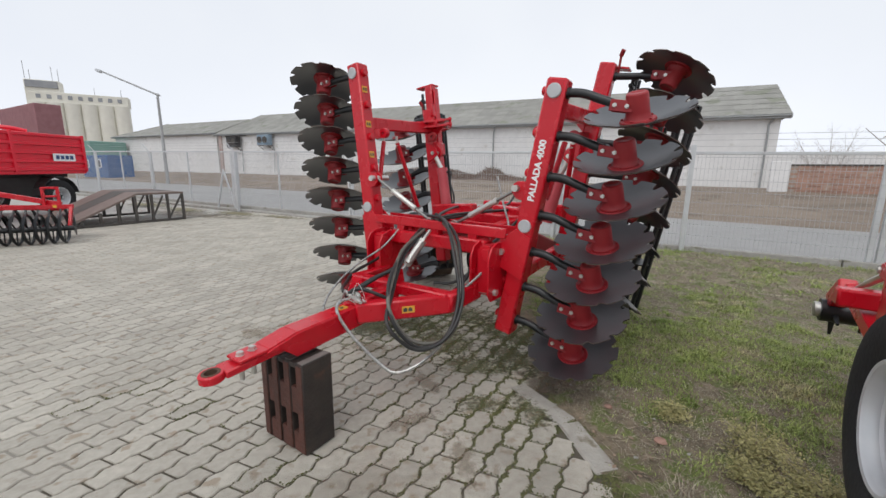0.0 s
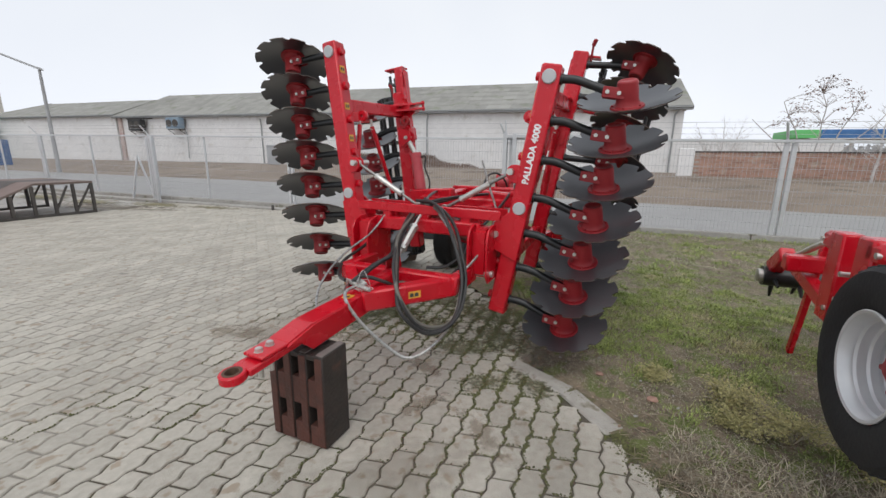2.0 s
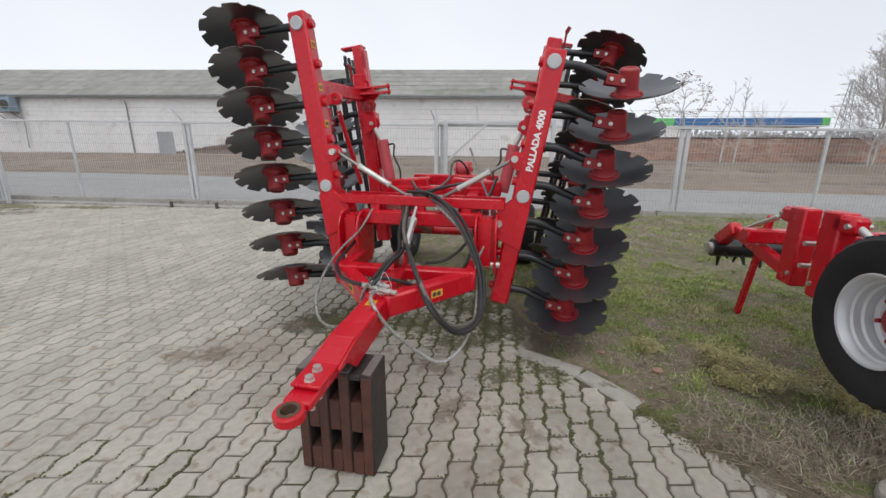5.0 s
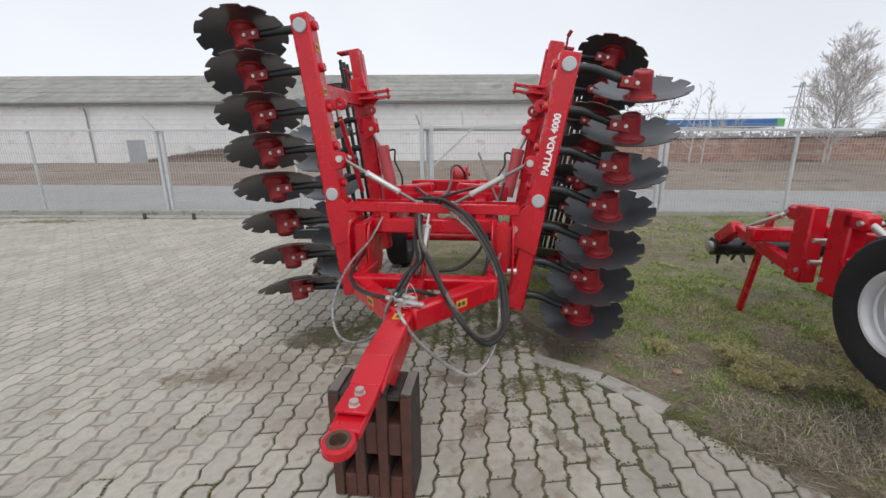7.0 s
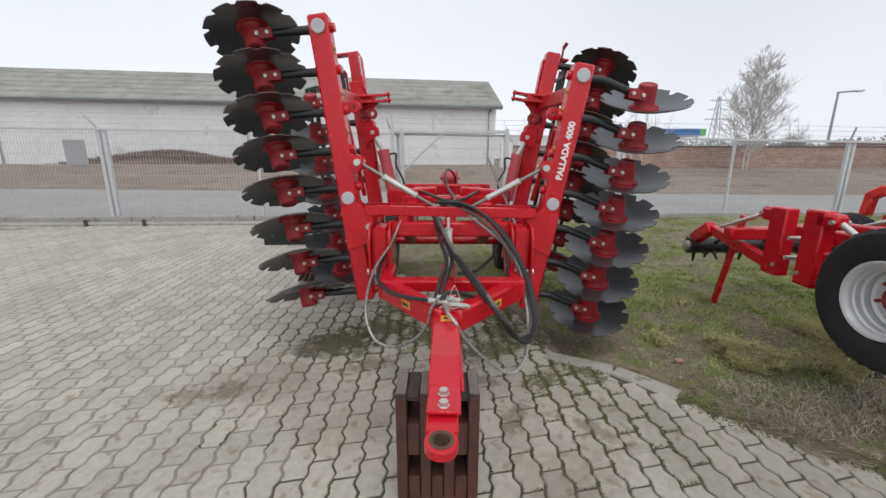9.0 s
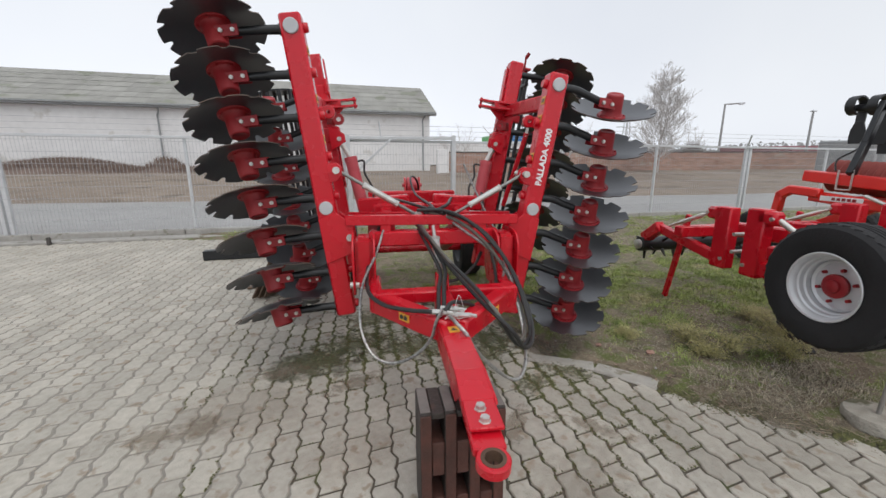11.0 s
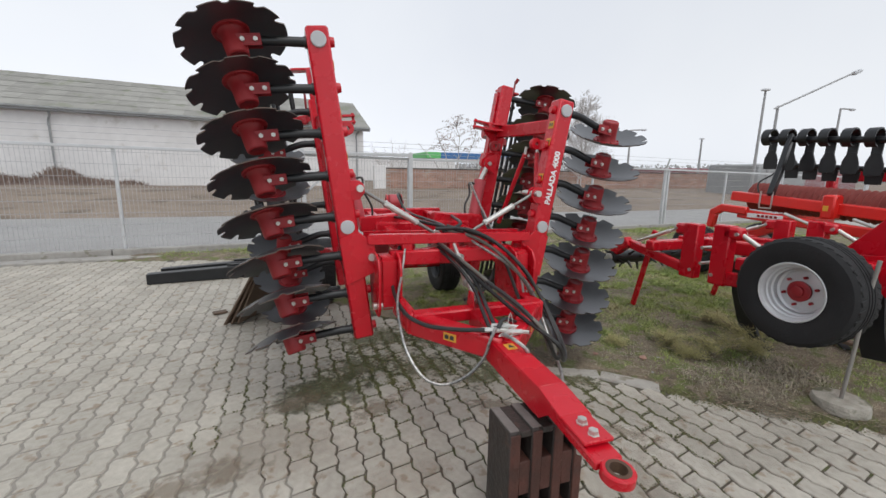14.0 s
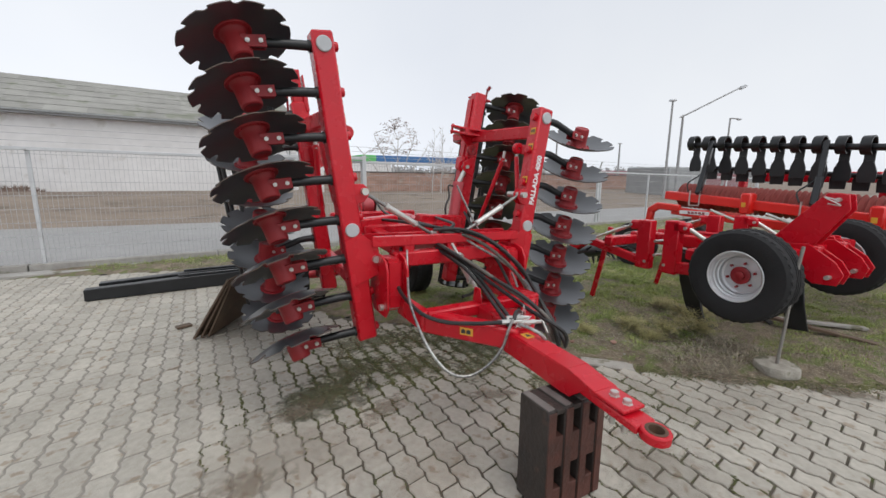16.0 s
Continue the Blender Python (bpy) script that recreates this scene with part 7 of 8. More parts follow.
def bare_tree(m, h, seed, bark, spread=0.35, trunks=1, levels=4, label="bare pale birch with fine drooping twigs", r0=0.07, twig=0.0035, kids=9, up=None):
    rng = random.Random(seed)
    t = thing("tree", m, label, "tree")
    twigs, stems = ([], []), ([], [])

    def limb(p, d, L, r, lev):
        q = p + d * L
        tv, tf = twigs if lev else stems
        k = len(tv)
        a = d.orthogonal().normalized()
        b = d.cross(a)
        sides = 5 if lev < 2 else 3
        for c, rr in ((p, r), (q, r * 0.6)):
            for i in range(sides):
                an = 2 * math.pi * i / sides
                tv.append(c + (a * math.cos(an) + b * math.sin(an)) * rr)
        for i in range(sides):
            j = (i + 1) % sides
            tf.append((k + i, k + j, k + sides + j, k + sides + i))
        if lev >= levels:
            return
        n = rng.randint(3, 5) if lev else kids
        for i in range(n):
            s = rng.uniform(0.35, 1.0) if lev else 0.28 + 0.72 * (i + rng.random()) / n
            side = Vector((rng.gauss(0, 1), rng.gauss(0, 1), rng.gauss(0, 0.35)))
            side = (side - d * side.dot(d)).normalized()
            nd = (d + side * rng.uniform(0.5, 1.1) * (spread / 0.35)).normalized()
            nd = (nd + Vector((0, 0, up if up is not None else 0.25 if lev < 2 else -0.08))).normalized()
            limb(p + d * L * s, nd, L * rng.uniform(0.34, 0.55) * (1.15 - 0.45 * s if lev == 0 else 1), max(r * 0.5 * (1.1 - 0.5 * s), twig), lev + 1)
        limb(q, (d + Vector((rng.gauss(0, 0.08), rng.gauss(0, 0.08), 0.05))).normalized(), L * 0.42, r * 0.55, lev + 1)

    for k in range(trunks):
        lean = Vector((rng.gauss(0, 0.12) + (k - (trunks - 1) / 2) * 0.18, rng.gauss(0, 0.1), 1)).normalized()
        limb(Vector((0.12 * k, 0, -0.1)), lean, h * 0.62, r0, 0)
    for name, (tv, tf) in (("trunk", stems), ("crown", twigs)):
        me = bpy.data.meshes.new(name)
        me.from_pydata(tv, [], tf)
        finish(me, bark)
        ob = new(name, me)
        ob.parent = t
        if name == "crown":
            tagged(ob, kind="stuff")


def leafy_tree(m, half, low, high, seed, label):
    """Several stems fanning out into a dome whose twig ends hold flat clusters of dead leaves."""
    rng = random.Random(seed)
    t = thing("tree", m, label, "tree")
    bm = bmesh.new()
    crown = bmesh.new()
    nodes = []
    for k in range(5):
        a = (k - 2) * 0.27 + rng.gauss(0, 0.05)
        line = [Vector((0.16 * (k - 2), rng.gauss(0, 0.1), -0.1))]
        for i in range(1, 7):
            f = i / 6
            line.append(Vector((0.16 * (k - 2) + math.sin(a) * f * (high - 0.7) * (0.6 + 0.4 * f), rng.gauss(0, 0.35) * f, f * (high - 1.0) * math.cos(a * 1.3))))
        tube(bm, line, 0.05, 6, 3, 0.35)
        nodes += line[3:]
    part("trunk", bm, BARK_DARK, t)
    lv, lf = [], []
    for k in range(74):
        a, e, r = rng.uniform(0, 6.283), math.asin(rng.uniform(0.02, 1.0)), rng.uniform(0.5, 1.0) ** 0.6
        tip = Vector((half * r * math.cos(a) * math.cos(e), half * 0.8 * r * math.sin(a) * math.cos(e), low + 0.3 + (high - low - 0.3) * r * math.sin(e)))
        at = min(nodes, key=lambda q: (q - tip).length + 0.8 * max(q.z - tip.z + 0.3, 0))
        mid = at.lerp(tip, 0.55) + Vector((0, 0, 0.10))
        tube(crown, [at, mid, tip], 0.016, 4, 3, 0.4)
        for j in range(11):
            p = tip + Vector((rng.gauss(0, 0.16), rng.gauss(0, 0.16), rng.gauss(0, 0.055)))
            b, z = rng.uniform(0, 6.283), rng.uniform(0.05, 0.10)
            v = Vector((math.cos(b), math.sin(b), rng.uniform(-0.8, 0.2))) * z
            q = Vector((-v.y, v.x, rng.uniform(-0.5, 0.5) * z)) * 0.5
            i = len(lv)
            lv += [p - v, p + q, p + v, p - q]
            lf.append((i, i + 1, i + 2, i + 3))
    tagged(part("crown", crown, BARK_DARK, t), kind="stuff")
    me = bpy.data.meshes.new("foliage")
    me.from_pydata(lv, [], lf)
    finish(me, DRY_LEAF)
    ob = tagged(new("foliage", me), "withered brown leaves in flat clusters", kind="stuff")
    ob.parent = t


def birch(m, h, half, seed, label, leaders=2, boughs=58):
    """An upright bare birch: two leaders and a dense oval crown of fine rising twigs."""
    rng = random.Random(seed)
    t = thing("tree", m, label, "tree")
    twigs = ([], [])

    def twig(p, q, r0, r1, sides=3, to=twigs):
        tv, tf = to
        d = (q - p).normalized()
        a = d.orthogonal().normalized()
        b = d.cross(a)
        k = len(tv)
        for c, r in ((p, r0), (q, r1)):
            for i in range(sides):
                an = 2 * math.pi * i / sides
                tv.append(c + (a * math.cos(an) + b * math.sin(an)) * r)
        for i in range(sides):
            j = (i + 1) % sides
            tf.append((k + i, k + j, k + sides + j, k + sides + i))

    def spray(p, d, L, r, lev):
        bend = (d + Vector((rng.gauss(0, 0.14), rng.gauss(0, 0.14), 0.10))).normalized()
        mid = p + d * L * 0.5
        end = mid + bend * L * 0.5
        twig(p, mid, r, r * 0.75)
        twig(mid, end, r * 0.75, r * 0.4)
        if lev == 3:
            return
        for i in range((8, 5, 4)[lev]):
            s = rng.uniform(0.2, 1.0)
            base = p.lerp(mid, s * 2) if s < 0.5 else mid.lerp(end, s * 2 - 1)
            side = Vector((rng.gauss(0, 1), rng.gauss(0, 1), rng.gauss(0, 0.4)))
            nd = (bend + side.normalized() * rng.uniform(0.45, 0.85) + Vector((0, 0, 0.15))).normalized()
            spray(base, nd, L * rng.uniform(0.35, 0.6), max(r * 0.55, 0.0048), lev + 1)

    for lead in range(leaders):
        stem = ([], [])
        p = Vector((0.25 * lead, 0.1 * lead, -0.1))
        top = Vector((0.15 + 0.55 * lead, 0.2 * lead, h * (1 - 0.05 * lead)))
        n = 8
        line = [p.lerp(top, i / n) + Vector((rng.gauss(0, 0.05), rng.gauss(0, 0.05), 0)) * (0 < i < n) for i in range(n + 1)]
        for i in range(n):
            twig(line[i], line[i + 1], 0.050 * (1 - i / n) + 0.007, 0.050 * (1 - (i + 1) / n) + 0.007, 6, stem)
        me = bpy.data.meshes.new("trunk")
        me.from_pydata(stem[0], [], stem[1])
        finish(me, BARK)
        new("trunk", me).parent = t
        for k in range(boughs):
            f = 0.13 + 0.84 * (k + rng.random()) / boughs
            a = rng.uniform(0, 6.283)
            reach = half * 1.12 * (1 - f) ** 0.7 * min(1.0, 0.55 + 2.2 * (f - 0.13)) + 0.22
            c = line[min(int(f * n), n - 1)].lerp(line[min(int(f * n) + 1, n)], f * n % 1)
            d = Vector((math.cos(a) * 0.85, math.sin(a) * 0.85, rng.uniform(0.5, 0.95))).normalized()
            spray(c, d, reach * rng.uniform(0.7, 1.05), 0.017, 0 if reach > 0.9 else 1)
    me = bpy.data.meshes.new("crown")
    me.from_pydata(twigs[0], [], twigs[1])
    finish(me, BARK)
    ob = tagged(new("crown", me), kind="stuff")
    ob.parent = t


birch(STREET @ pose(19.45, 26.0, 0.1), 7.7, 2.3, 3, "bare pale birch with a fine oval crown of twigs", 2, 46)
birch(STREET @ pose(11.75, 26.0, 0.1), 4.7, 0.75, 14, "thin bare birch sapling by the brick wall", 1, 13)
birch(STREET @ pose(12.45, 26.0, 0.1), 5.0, 0.85, 15, "thin bare birch sapling by the brick wall", 1, 13)
leafy_tree(STREET @ pose(10.75, 30.0, 0.1), 2.05, 2.9, 6.0, 9, "small wide tree holding withered brown leaves")
bare_tree(STREET @ pose(-118, 70, 0), 13.0, 18, BARK_DARK, 0.35, 2, 4, "bare tree beside the far silo", 0.16)
bare_tree(STREET @ pose(8.6, 42, 0), 5.0, 25, BARK_DARK, 0.4, 3, 3, "bare scrub behind the brick wall", 0.04)
bare_tree(STREET @ pose(30, 55, 0), 6.5, 27, BARK_DARK, 0.4, 3, 3, "bare scrub behind the brick wall", 0.06)
bare_tree(STREET @ pose(47, 52, 0), 5.5, 29, BARK_DARK, 0.4, 3, 3, "bare scrub behind the brick wall", 0.06)


def far_block(name, u, n, z, size, material, label, category):
    bm = bmesh.new()
    box(bm, (0, 0, size[2] / 2), size, None, 0.1)
    return solid(name, bm, material, STREET @ pose(u, n, z), label, category)


def silo(m):
    s = thing("grain_silo", m, "cream concrete grain silo block with a grey headhouse", "silo")
    bm = bmesh.new()
    box(bm, (0, 3.6, 12.4), (38, 8, 24.8), None, 0)
    part("silo_body", bm, SILO, s)
    for k in range(6):
        bm = bmesh.new()
        rod(bm, (k * 7.2 - 18, 0, 0), (k * 7.2 - 18, 0, 25), 3.75, 20)
        part("silo_cell", bm, SILO, s)
    bm = bmesh.new()
    box(bm, (0.5, 3.6, 27), (42, 9, 4), None, 0.2)
    part("gallery", bm, SILO, s)
    for k in range(9):
        bm = bmesh.new()
        box(bm, (-17 + k * 4.3, -1.0, 27.2), (1.9, 0.4, 1.5), None, 0.05)
        part("window", bm, SILO_DARK, s)
    bm = bmesh.new()
    box(bm, (-15.0, 4, 16.6), (14, 9, 33.2), None, 0.2)
    part("headhouse", bm, SILO, s)
    bm = bmesh.new()
    box(bm, (-15.0, -0.7, 31.6), (13, 0.8, 2.6), None, 0.1)
    part("cladding", bm, SILO_DARK, s)
    for x, h in ((-22, 7), (-20, 4), (-11, 6), (-8.5, 5), (6, 3), (18, 3)):
        bm = bmesh.new()
        rod(bm, (x, 3, 29 if x > 0 else 33), (x, 3, (29 if x > 0 else 33) + h), 0.12, 6)
        part("mast", bm, SILO_DARK, s)


silo(pose(-130.6, 153.6, 0, 0, 0, 30) @ Matrix.Diagonal((0.65, 0.62, 0.90, 1)))
far_block("maroon_building", -119, 31, 0, (22, 4, 12.8), DULL_RED, "faded maroon flat-roofed building in the distance", "building")
far_block("green_shed", -104.5, 36, 0, (14, 6, 5.8), GREEN_CLAD, "faded green sheet-metal shed in the distance", "shed")
cabin = thing("site_cabin", STREET @ pose(-57.2, 20.8, 0), "blue site cabin with two white-framed windows", "cabin")
bm = bmesh.new()
box(bm, (0, 0, 1.25), (6.6, 2.4, 2.45), None, 0.04)
part("cabin_body", bm, CABIN_BLUE, cabin)
for x in (-1.9, 1.3):
    bm = bmesh.new()
    box(bm, (x, -1.22, 1.55), (1.0, 0.08, 0.9), None, 0.02)
    w_ = part("window_frame", bm, WHITE_LETTER, cabin)
    bm = bmesh.new()
    box(bm, (x, -1.27, 1.55), (0.8, 0.03, 0.7), None, 0)
    part("pane", bm, GLASS_DARK, w_)

hall = thing("filling_station", STREET @ pose(44, 90, 0), "long flat blue canopy on posts before low white kiosks", "filling station")
bm = bmesh.new()
box(bm, (0, 0, 5.45), (25, 10, 1.35), None, 0.1)
part("canopy", bm, BLUE_CLAD, hall)
for x, w in ((-14.2, 3.4), (13.2, 1.4)):
    bm = bmesh.new()
    box(bm, (x, 0, 5.45), (w, 10, 1.35), None, 0.1)
    part("canopy_end", bm, LIME_CLAD, hall)
bm = bmesh.new()
box(bm, (0, -0.4, 4.7), (28, 9.6, 0.14), None, 0.02)
part("soffit", bm, PLASTER, hall)
for k in range(6):
    bm = bmesh.new()
    rod(bm, (-13 + 5.2 * k, -3.5, 0), (-13 + 5.2 * k, -3.5, 4.7), 0.22, 10)
    part("column", bm, PLASTER, hall)
for x, w, h in ((-9.5, 5.5, 3.1), (1.5, 7.0, 2.9), (10, 4.0, 3.2)):
    bm = bmesh.new()
    box(bm, (x, 4.0, h / 2), (w, 3.0, h), None, 0.05)
    part("kiosk", bm, PLASTER, hall)
    bm = bmesh.new()
    box(bm, (x, 2.46, h * 0.55), (w * 0.7, 0.06, h * 0.45), None, 0)
    part("kiosk_window", bm, GLASS_DARK, hall)
far_block("red_roof_shed", 66, 42, 0, (40, 10, 2.6), DULL_RED, "long red-roofed shed in the distance", "shed")
far_block("grey_shed", 33.6, 21.5, 0, (6, 4, 2.5), GUTTER, "grey flat shed beyond the fence", "shed")
far_block("white_shed", 20, 80, 0, (22, 8, 4.2), PLASTER, "low white shed in the distance", "shed")


def pylon(u, n, h):
    p = thing("power_pylon", STREET @ pose(u, n, 0), "distant grey lattice power pylon with cross arms", "pylon")
    bm = bmesh.new()
    for a in (-1, 1):
        for b in (-1, 1):
            bar(bm, (a * 1.6, b * 1.6, 0), (a * 0.35, b * 0.35, h), 0.14, 0.14)
    part("corner_legs", bm, LAMP_GREY, p)
    bm = bmesh.new()
    for k in range(9):
        z0, z1 = h * k / 9, h * (k + 1) / 9
        w0, w1 = 1.6 - 1.25 * k / 9, 1.6 - 1.25 * (k + 1) / 9
        for b in (-1, 1):
            bar(bm, (-w0, b * w0, z0), (w1, b * w1, z1), 0.08, 0.08)
            bar(bm, (w0, b * w0, z0), (-w1, b * w1, z1), 0.08, 0.08)
    part("lattice", bm, LAMP_GREY, p)
    for z, r in ((h * 0.62, 4.6), (h * 0.78, 4.0), (h * 0.93, 3.2)):
        bm = bmesh.new()
        bar(bm, (-r, 0, z), (r, 0, z), 0.16, 0.16)
        bar(bm, (-r, 0, z), (0, 0, z + 0.7), 0.1, 0.1)
        bar(bm, (r, 0, z), (0, 0, z + 0.7), 0.1, 0.1)
        part("cross_arm", bm, LAMP_GREY, p)


pylon(103.5, 146, 20.5)


def scrub(u, n, w, h, seed):
    """A leafless bush: many fine upright twigs."""
    rs = random.Random(seed)
    verts, faces = [], []
    for k in range(2600):
        a = rs.gauss(0, 0.42)
        x, y = a * w * 0.5, rs.gauss(0, 0.5)
        top = h * max(1 - a * a * 0.9, 0.2) * rs.uniform(0.35, 1.05)
        dx, dy = rs.gauss(0, 0.25) + a * 0.3, rs.gauss(0, 0.25)
        i = len(verts)
        z0 = top * rs.uniform(0.0, 0.6)
        verts += [(x - 0.012, y, z0), (x + 0.012, y, z0), (x + dx, y + dy, top)]
        faces.append((i, i + 1, i + 2))
    me = bpy.data.meshes.new("bush")
    me.from_pydata(verts, [], faces)
    finish(me, SCRUB_TWIG)
    ob = new("bush", me)
    ob.matrix_basis = STREET @ pose(u, n, 0)
    tagged(ob, "bare grey-brown bush behind the brick wall", "bush", "bare bushes", kind="stuff")


SCRUB_TWIG = mat("grey_brown_twigs", (0.16, 0.14, 0.13), (0.26, 0.235, 0.22), 3, 0.9, spread=0.3)
scrub(31.0, 35.2, 3.2, 3.2, 5)
scrub(24.5, 33.0, 5.0, 2.5, 6)


# far belt of bare woods on the skyline
def woods():
    rng = random.Random(77)
    verts, faces = [], []
    for k in range(900):
        a = math.radians(rng.uniform(-100, 70))
        d = rng.uniform(240, 330)
        x, y, h, w = -math.sin(a) * d, math.cos(a) * d, rng.uniform(5, 10), rng.uniform(3, 8)
        s = Vector((math.cos(a), math.sin(a), 0))
        for j in range(30):
            c = Vector((x, y, 0)) + s * rng.gauss(0, w * 0.5) + Vector((0, 0, h * rng.uniform(0.05, 0.85)))
            r = w * rng.uniform(0.05, 0.14)
            i = len(verts)
            verts += [c + s * r * rng.uniform(-1.3, -0.6), c + Vector((0, 0, r * rng.uniform(0.6, 1.4))), c + s * r * rng.uniform(0.6, 1.3), c - Vector((0, 0, r * rng.uniform(0.6, 1.4)))]
            faces.append((i, i + 1, i + 2, i + 3))
    me = bpy.data.meshes.new("far_woods")
    me.from_pydata(verts, [], faces)
    finish(me, WOODS)
    tagged(new("far_woods", me), "bare woods on the skyline in a grey that imitates haze", "woods", kind="stuff")


# the distance haze is put into this flat pale grey
WOODS = mat("haze_painted_woods", (0.33, 0.33, 0.33), (0.42, 0.42, 0.42), 0.05, 0.95)
woods()


# ---- concrete pavers, laid along the street's grid ----
pavement = thing("pavement", STREET, "pavement of interlocking bone-shaped concrete pavers", "pavement", kind="structure")
beds = (bmesh.new(), bmesh.new())
BED = [tuple(yard(-11.0, -6.0)[:2]), *[(x + 0.06, y) for x, y in EDGE], *SOFT, tuple(yard(-11.0, 5.2)[:2])]
cells = ({}, {})
for i in range(-64, 20):
    for j in range(-30, 50):
        w = street((i + 0.5) * 0.2, (j + 0.5) * 0.2)
        if not inside(w.x, w.y, BED):
            continue
        c = YI @ w
        k = 1 if -1.05 - c.x + 0.35 * noise.noise((c.x * 1.5, c.y * 1.5, 2.0)) + 0.3 * max(-c.y - 1.2, 0) > 0 else 0
        q = []
        for a, b in ((0, 0), (1, 0), (1, 1), (0, 1)):
            key = (i + a, j + b)
            if key not in cells[k]:
                p = YI @ street(key[0] * 0.2, key[1] * 0.2)
                fill = min(max((-0.6 - p.x) / 2.2, 0), 1)
                cells[k][key] = beds[k].verts.new((key[0] * 0.2, key[1] * 0.2, -0.0115 + 0.0050 * fill + 0.0008 * noise.noise((p.x, p.y, 4.0))))
            q.append(cells[k][key])
        beds[k].faces.new(q)
for k, (name, material, label) in enumerate((("bedding", PAVER_BED, "mossy grey-brown joint sand"), ("bedding", PAVER_DUST, "dusty pale joint sand"))):
    part(name, beds[k], material, pavement, label)

PW, PL, WAVE, GAP = 0.12075, 0.2345, 0.0068, 0.0055
U0, N0 = 0.168, 0.104


def side(a):
    """Sway of a paver's long side at the angle a, minus pi to pi along its length."""
    return WAVE * (math.cos(a) + 1.35 * math.sin(2 * a))


def paver_ring(inset, half):
    right = []
    for a in (-1.0, -0.72, -0.28, 0.0, 0.28, 0.72, 1.0):
        x = half + side(a * math.pi) - inset
        right.append((x, a * (PL / 2 - GAP - 0.0008 - inset) + 0.15 * x * abs(a) ** 3))
    return right + [(-x, -y) for x, y in right]


P_TOP, P_OUT = paver_ring(0.005, PW / 2 - GAP), paver_ring(0.0, PW / 2 - GAP)
RING = len(P_TOP)
pv = [(x, y, 0) for x, y in P_TOP] + [(x, y, -0.005) for x, y in P_OUT] + [(x, y, -0.022) for x, y in P_OUT]
pf = [tuple(range(RING))]
for k in range(RING):
    j = (k + 1) % RING
    pf += [(RING + k, RING + j, j, k), (2 * RING + k, 2 * RING + j, RING + j, RING + k)]
paver_me = bpy.data.meshes.new("paver")
paver_me.from_pydata(pv, [], pf)
paver_me.materials.append(PAVER)

rng = random.Random(31)
PAVED = [tuple(yard(-11.0, -6.0)[:2])] + [(x - (0.14 if y > 1.8 else 0.03), y) for x, y in EDGE] + SOFT + [tuple(yard(-11.0, 5.2)[:2])]
rv, rf, laid = [], [], []
pieces = 0
for i in range(-100, 24):
    for j in range(-38, 72):
        if (i + j) % 2 == 0:
            continue
        u, n = U0 + i * PW, N0 + j * PL / 2
        w = street(u, n)
        if not inside(w.x, w.y, PAVED) or n > FENCE - 0.35:
            continue
        q = YI @ w
        m = pose(u, n, rng.gauss(0, 0.001) + 0.0022 * noise.noise((u * 0.8, n * 0.8, 1.0)) - 0.003, math.degrees(rng.gauss(0, 0.005)), math.degrees(rng.gauss(0, 0.005)), rng.gauss(0, 0.9))
        if -1.6 < q.x < 1.3 and -2.1 < q.y < 1.6:
            laid.append((q.x, q.y, m))
        if -1.25 < q.x < 0.85 and -1.75 < q.y < 1.75 and not (-0.25 < q.x < 0.11 and -1.3 < q.y < -1.1) and pieces < 300:
            shared("paver", paver_me, pavement, m)
            pieces += 1
        else:
            k = len(rv)
            rv += [m @ Vector(v) for v in pv]
            rf += [tuple(i0 + k for i0 in f) for f in pf]
rest = bpy.data.meshes.new("pavers")
rest.from_pydata(rv, [], rf)
rest.materials.append(PAVER)
ob = new("pavers", rest)
ob.parent = pavement
tagged(ob, "grey interlocking concrete pavers", kind="stuff")


# moss in the joints round and under the harrow
def mossy(x, y):
    """How thickly moss grows at a place of the machine's ground."""
    a = 0.80 * math.exp(-((x - 0.80) / 0.50) ** 2 - ((y + 0.30) / 0.75) ** 2)
    b = 1.35 * math.exp(-(x / 0.95) ** 2 - ((y - 0.52) / 0.66) ** 2)
    c = 0.75 * math.exp(-((x + 0.62) / 0.55) ** 2 - ((y - 0.12) / 0.42) ** 2)
    return max(a, b, c) + 0.75 * noise.noise((x * 3.2, y * 3.2, 7.0)) + 0.3 * noise.noise((x * 9, y * 9, 3.0)) - 0.22


rng = random.Random(91)
mv, mf = [], []
for x, y, m in laid:
    grow = mossy(x, y)
    if grow < 0.02:
        continue
    for k in range(int(330 * min(grow, 1.0))):
        i = rng.randrange(RING)
        (ax, ay), (bx, by) = P_OUT[i], P_OUT[(i + 1) % RING]
        s = rng.random()
        wide = 0.0035 + 0.018 * max(grow - 0.4, 0)
        p = STREET @ (m @ Vector((ax + (bx - ax) * s + rng.gauss(0, wide), ay + (by - ay) * s + rng.gauss(0, wide), 0)))
        r, h = rng.uniform(0.003, 0.0075), rng.uniform(0.0015, 0.005) + 0.006 * max(grow - 0.45, 0)
        a0 = rng.uniform(0, 6.283)
        j = len(mv)
        for c in range(5):
            a = a0 + c * 1.2566
            mv.append((p.x + r * math.cos(a), p.y + r * math.sin(a), -0.0045))
        mv.append((p.x, p.y, -0.0025 + h))
        mf += [(j + c, j + (c + 1) % 5, j + 5) for c in range(5)]
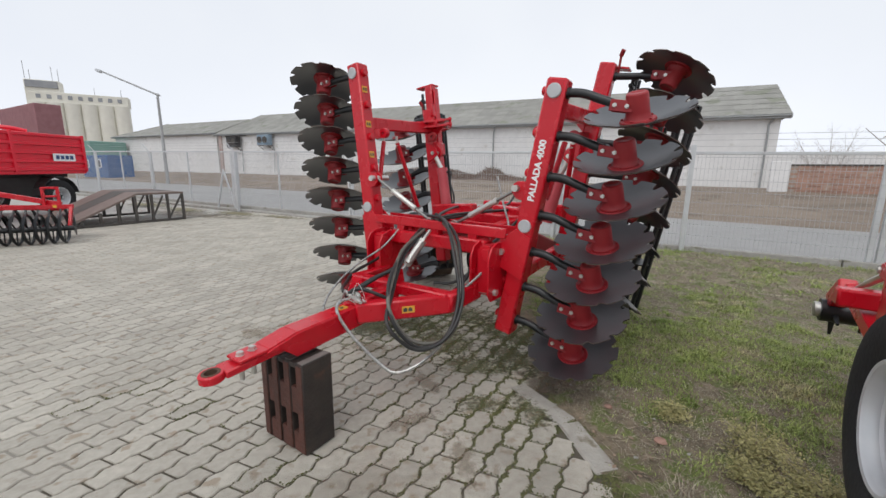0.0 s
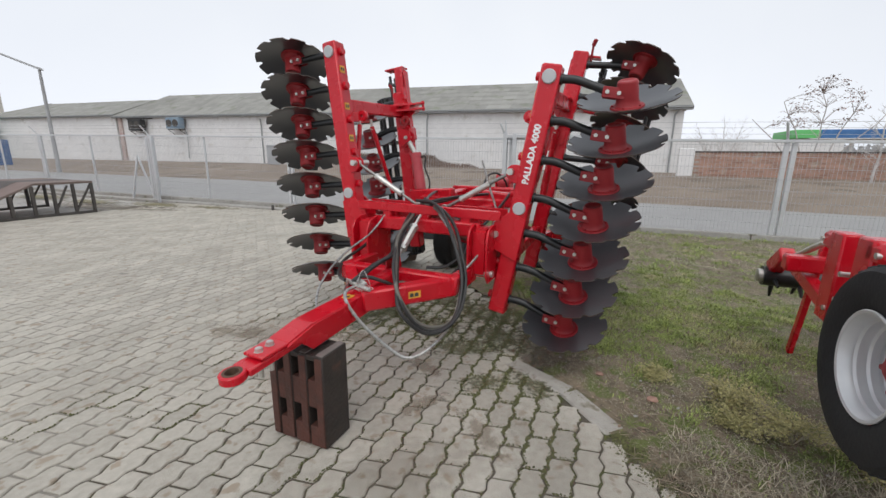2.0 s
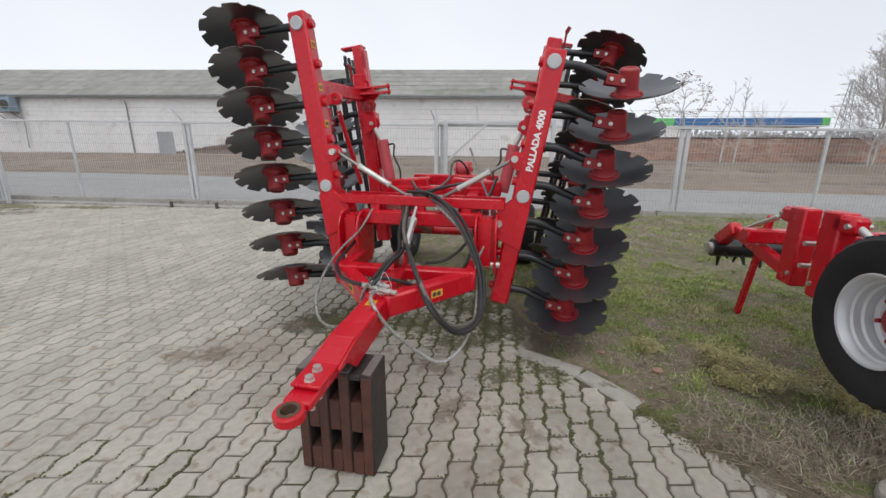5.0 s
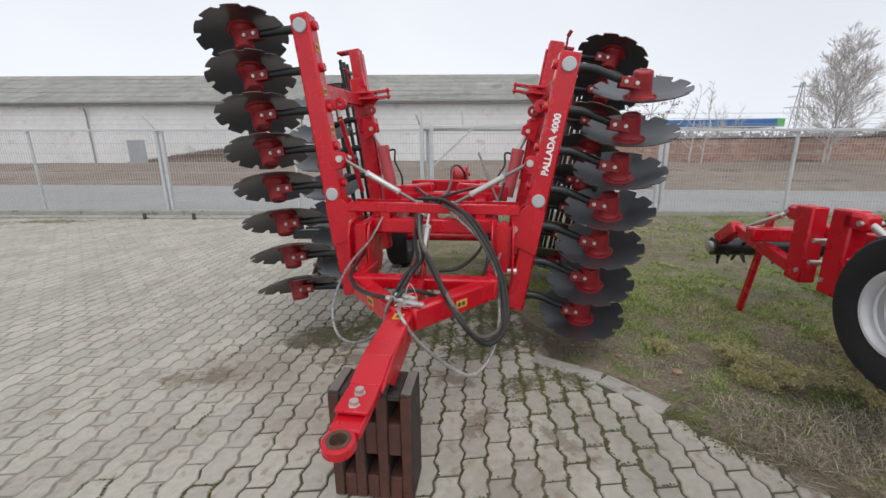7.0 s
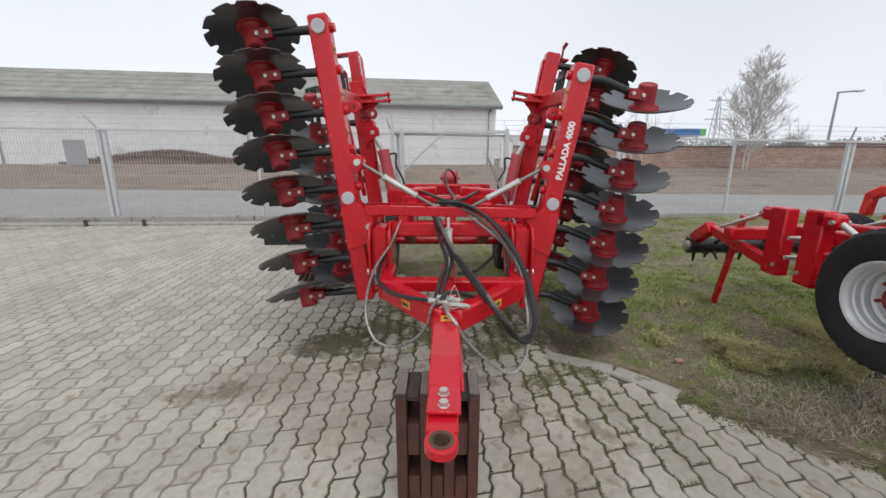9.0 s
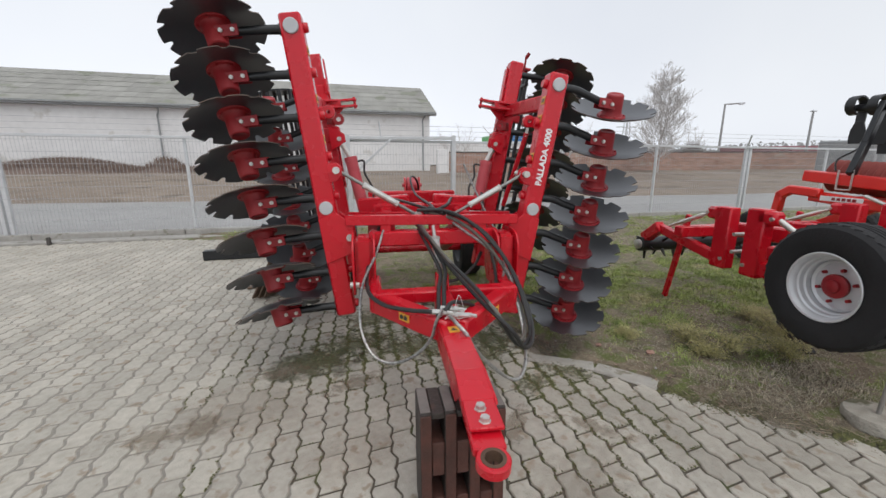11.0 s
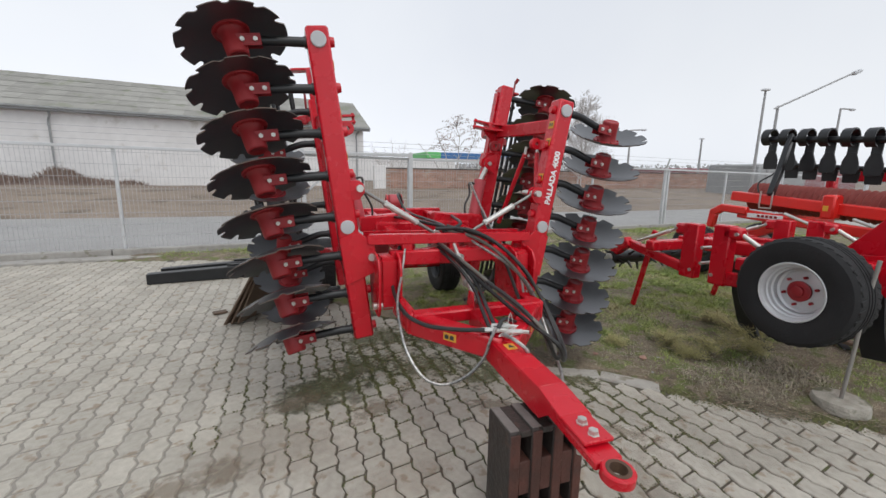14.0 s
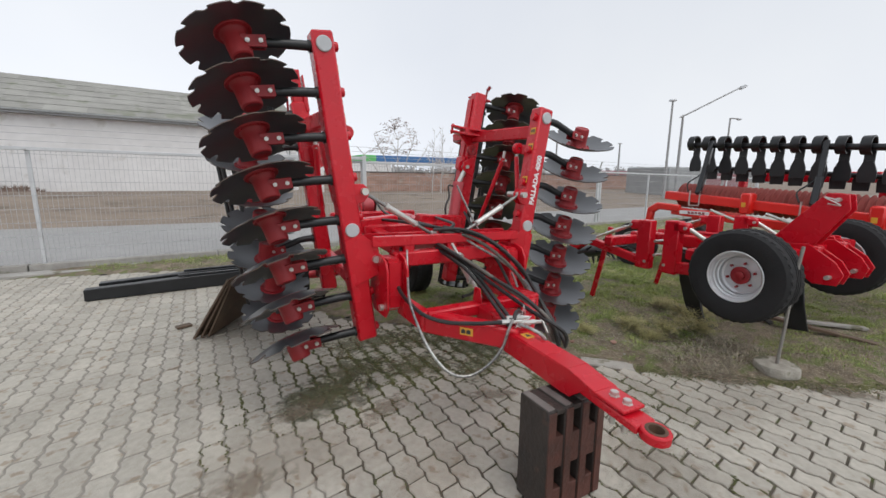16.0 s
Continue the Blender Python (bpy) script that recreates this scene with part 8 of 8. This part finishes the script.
for k in range(9000):
    # moss and crumbs of soil creeping over the edging slabs
    y = rng.uniform(-1.6, 2.3)
    x = next(x0 + (x1 - x0) * (y - y0) / (y1 - y0) for (x0, y0), (x1, y1) in zip(EDGE, EDGE[1:]) if y0 <= y <= y1) + rng.gauss(0.015, 0.05 if y < 1.7 else 0.035)
    if noise.noise((x * 2.0, y * 3.0, 3.0)) < (0.25 if y > 1.75 else -0.3):
        continue
    r, h, a0, j = rng.uniform(0.004, 0.012), rng.uniform(0.004, 0.009), rng.uniform(0, 6.283), len(mv)
    for c in range(5):
        mv.append((x + r * math.cos(a0 + c * 1.2566), y + r * math.sin(a0 + c * 1.2566), -0.008))
    mv.append((x, y, -0.0045 + h))
    mf += [(j + c, j + (c + 1) % 5, j + 5) for c in range(5)]
me = bpy.data.meshes.new("moss")
me.from_pydata(mv, [], mf)
finish(me, MOSS, 80)
tagged(new("moss", me), "olive moss filling the joints between pavers", "moss", kind="stuff")


# dirt and damp lying on the pavers
def patch(name, x, y, a, b, turn, material, label, z=0.0035):
    bm = bmesh.new()
    n = 48
    vs = [bm.verts.new((math.cos(2 * math.pi * k / n), math.sin(2 * math.pi * k / n), 0)) for k in range(n)]
    c = bm.verts.new((0, 0, 0))
    for k in range(n):
        bm.faces.new((c, vs[k], vs[(k + 1) % n]))
    ob = solid(name, bm, material, YARD_M @ pose(x, y, z, 0, 0, turn) @ Matrix.Diagonal((a, b, 1, 1)), label, "stain", kind="structure")
    return ob


DAMP = film("damp_dirt", (0.082, 0.084, 0.046), (0.145, 0.14, 0.09), 0.78, 0.6, 0, 1.0, 9.0)
MOSS_FILM = film("thin_moss_smear", (0.085, 0.092, 0.034), (0.165, 0.155, 0.075), 0.62, 0.95, 1, 1.0, 34.0)
BROWN_FILM = film("thin_brown_smear", (0.20, 0.15, 0.10), (0.28, 0.22, 0.155), 0.40, 0.95, 1, 1.0, 22.0)
for k, (x, y, a, b, turn) in enumerate(((-0.60, 0.45, 0.60, 0.36, 20), (-0.10, 0.30, 0.55, 0.36, -15), (0.30, 0.05, 0.50, 0.28, 25), (0.50, 0.35, 0.55, 0.36, -30), (0.60, -0.36, 0.28, 0.17, 40), (0.90, -0.25, 0.32, 0.14, -40), (-0.85, 0.20, 0.42, 0.26, 5), (0.25, 0.80, 0.7, 0.45, 0), (-0.35, 0.95, 0.7, 0.45, 10))):
    patch("moss_smear", x, y, a, b, turn, MOSS_FILM, "olive moss smeared over damp pavers", 0.0016 + 0.0003 * k)
for k, (x, y, a, b, turn) in enumerate(((-1.05, 0.05, 0.34, 0.16, 15), (-0.55, -0.15, 0.4, 0.14, 30), (0.35, -0.75, 0.30, 0.10, 60), (0.75, -0.85, 0.34, 0.10, -40), (0.15, -0.35, 0.3, 0.12, -20), (-1.5, -0.5, 0.5, 0.2, 10))):
    patch("dirt_stain", x, y, a, b, turn, BROWN_FILM, "brown dirt smeared over the pavers", 0.0048 + 0.0003 * k)
SOIL_FILM = film("thin_soil", (0.15, 0.12, 0.085), (0.22, 0.185, 0.135), 0.6, 0.95, 2, 1.0, 18.0)
RUST_FILM = film("brown_rust_stain", (0.24, 0.18, 0.13), (0.30, 0.235, 0.18), 0.16, 0.9, 3, 1.0)
WEEDY = film("weedy_dirt", (0.17, 0.155, 0.075), (0.27, 0.235, 0.14), 0.85, 0.95, 1, 1.0, 12.0)
for u, n, a, b in ((-17.5, 7.4, 2.2, 0.8), (-14.6, 7.3, 2.0, 0.7), (-12.2, 7.55, 1.8, 0.6), (-10.2, 7.75, 1.4, 0.35)):
    q = YI @ street(u, n)
    patch("weedy_strip", q.x, q.y, a, b, 2.7, WEEDY, "olive weeds and dirt along the fence foot", 0.002)
patch("damp_stain", -0.88, 0.14, 0.60, 0.34, 8, DAMP, "dark damp stain on the pavers", 0.0012)
patch("soil_stain", 1.80, -0.93, 0.62, 0.17, -46, SOIL_FILM, "brown soil and litter spilling over the last pavers", 0.0052)
patch("soil_stain", 2.35, -1.45, 0.55, 0.15, -46, SOIL_FILM, "brown soil and litter spilling over the last pavers", 0.0054)
patch("soil_stain", 0.80, 0.30, 0.36, 0.75, 10, SOIL_FILM, "thin brown soil washed over the pavers", 0.001)
DUST_FILM = film("thin_brown_dust", (0.17, 0.145, 0.11), (0.25, 0.215, 0.17), 0.14, 0.95, 4, 1.0)
patch("dirt_stain", 1.25, -0.95, 1.15, 0.62, -38, DUST_FILM, "thin brown dirt trodden over the pavers", 0.0045)
patch("dirt_stain", 0.35, -1.5, 0.8, 0.4, 30, DUST_FILM, "thin brown dirt trodden over the pavers", 0.0042)
patch("soil_stain", -11.6, 3.6, 4.2, 0.9, 10, SOIL_FILM, "thin brown soil washed over the yard near the fence", -0.002)
patch("rust_stain", -0.55, -0.85, 0.45, 0.30, 20, RUST_FILM, "faint brown stain on the pavers")
patch("rust_stain", -1.2, -0.35, 0.7, 0.45, -20, RUST_FILM, "faint brown stain on the pavers", 0.004)
patch("rust_stain", 0.55, -1.15, 0.55, 0.35, 40, RUST_FILM, "faint brown stain on the pavers", 0.0045)
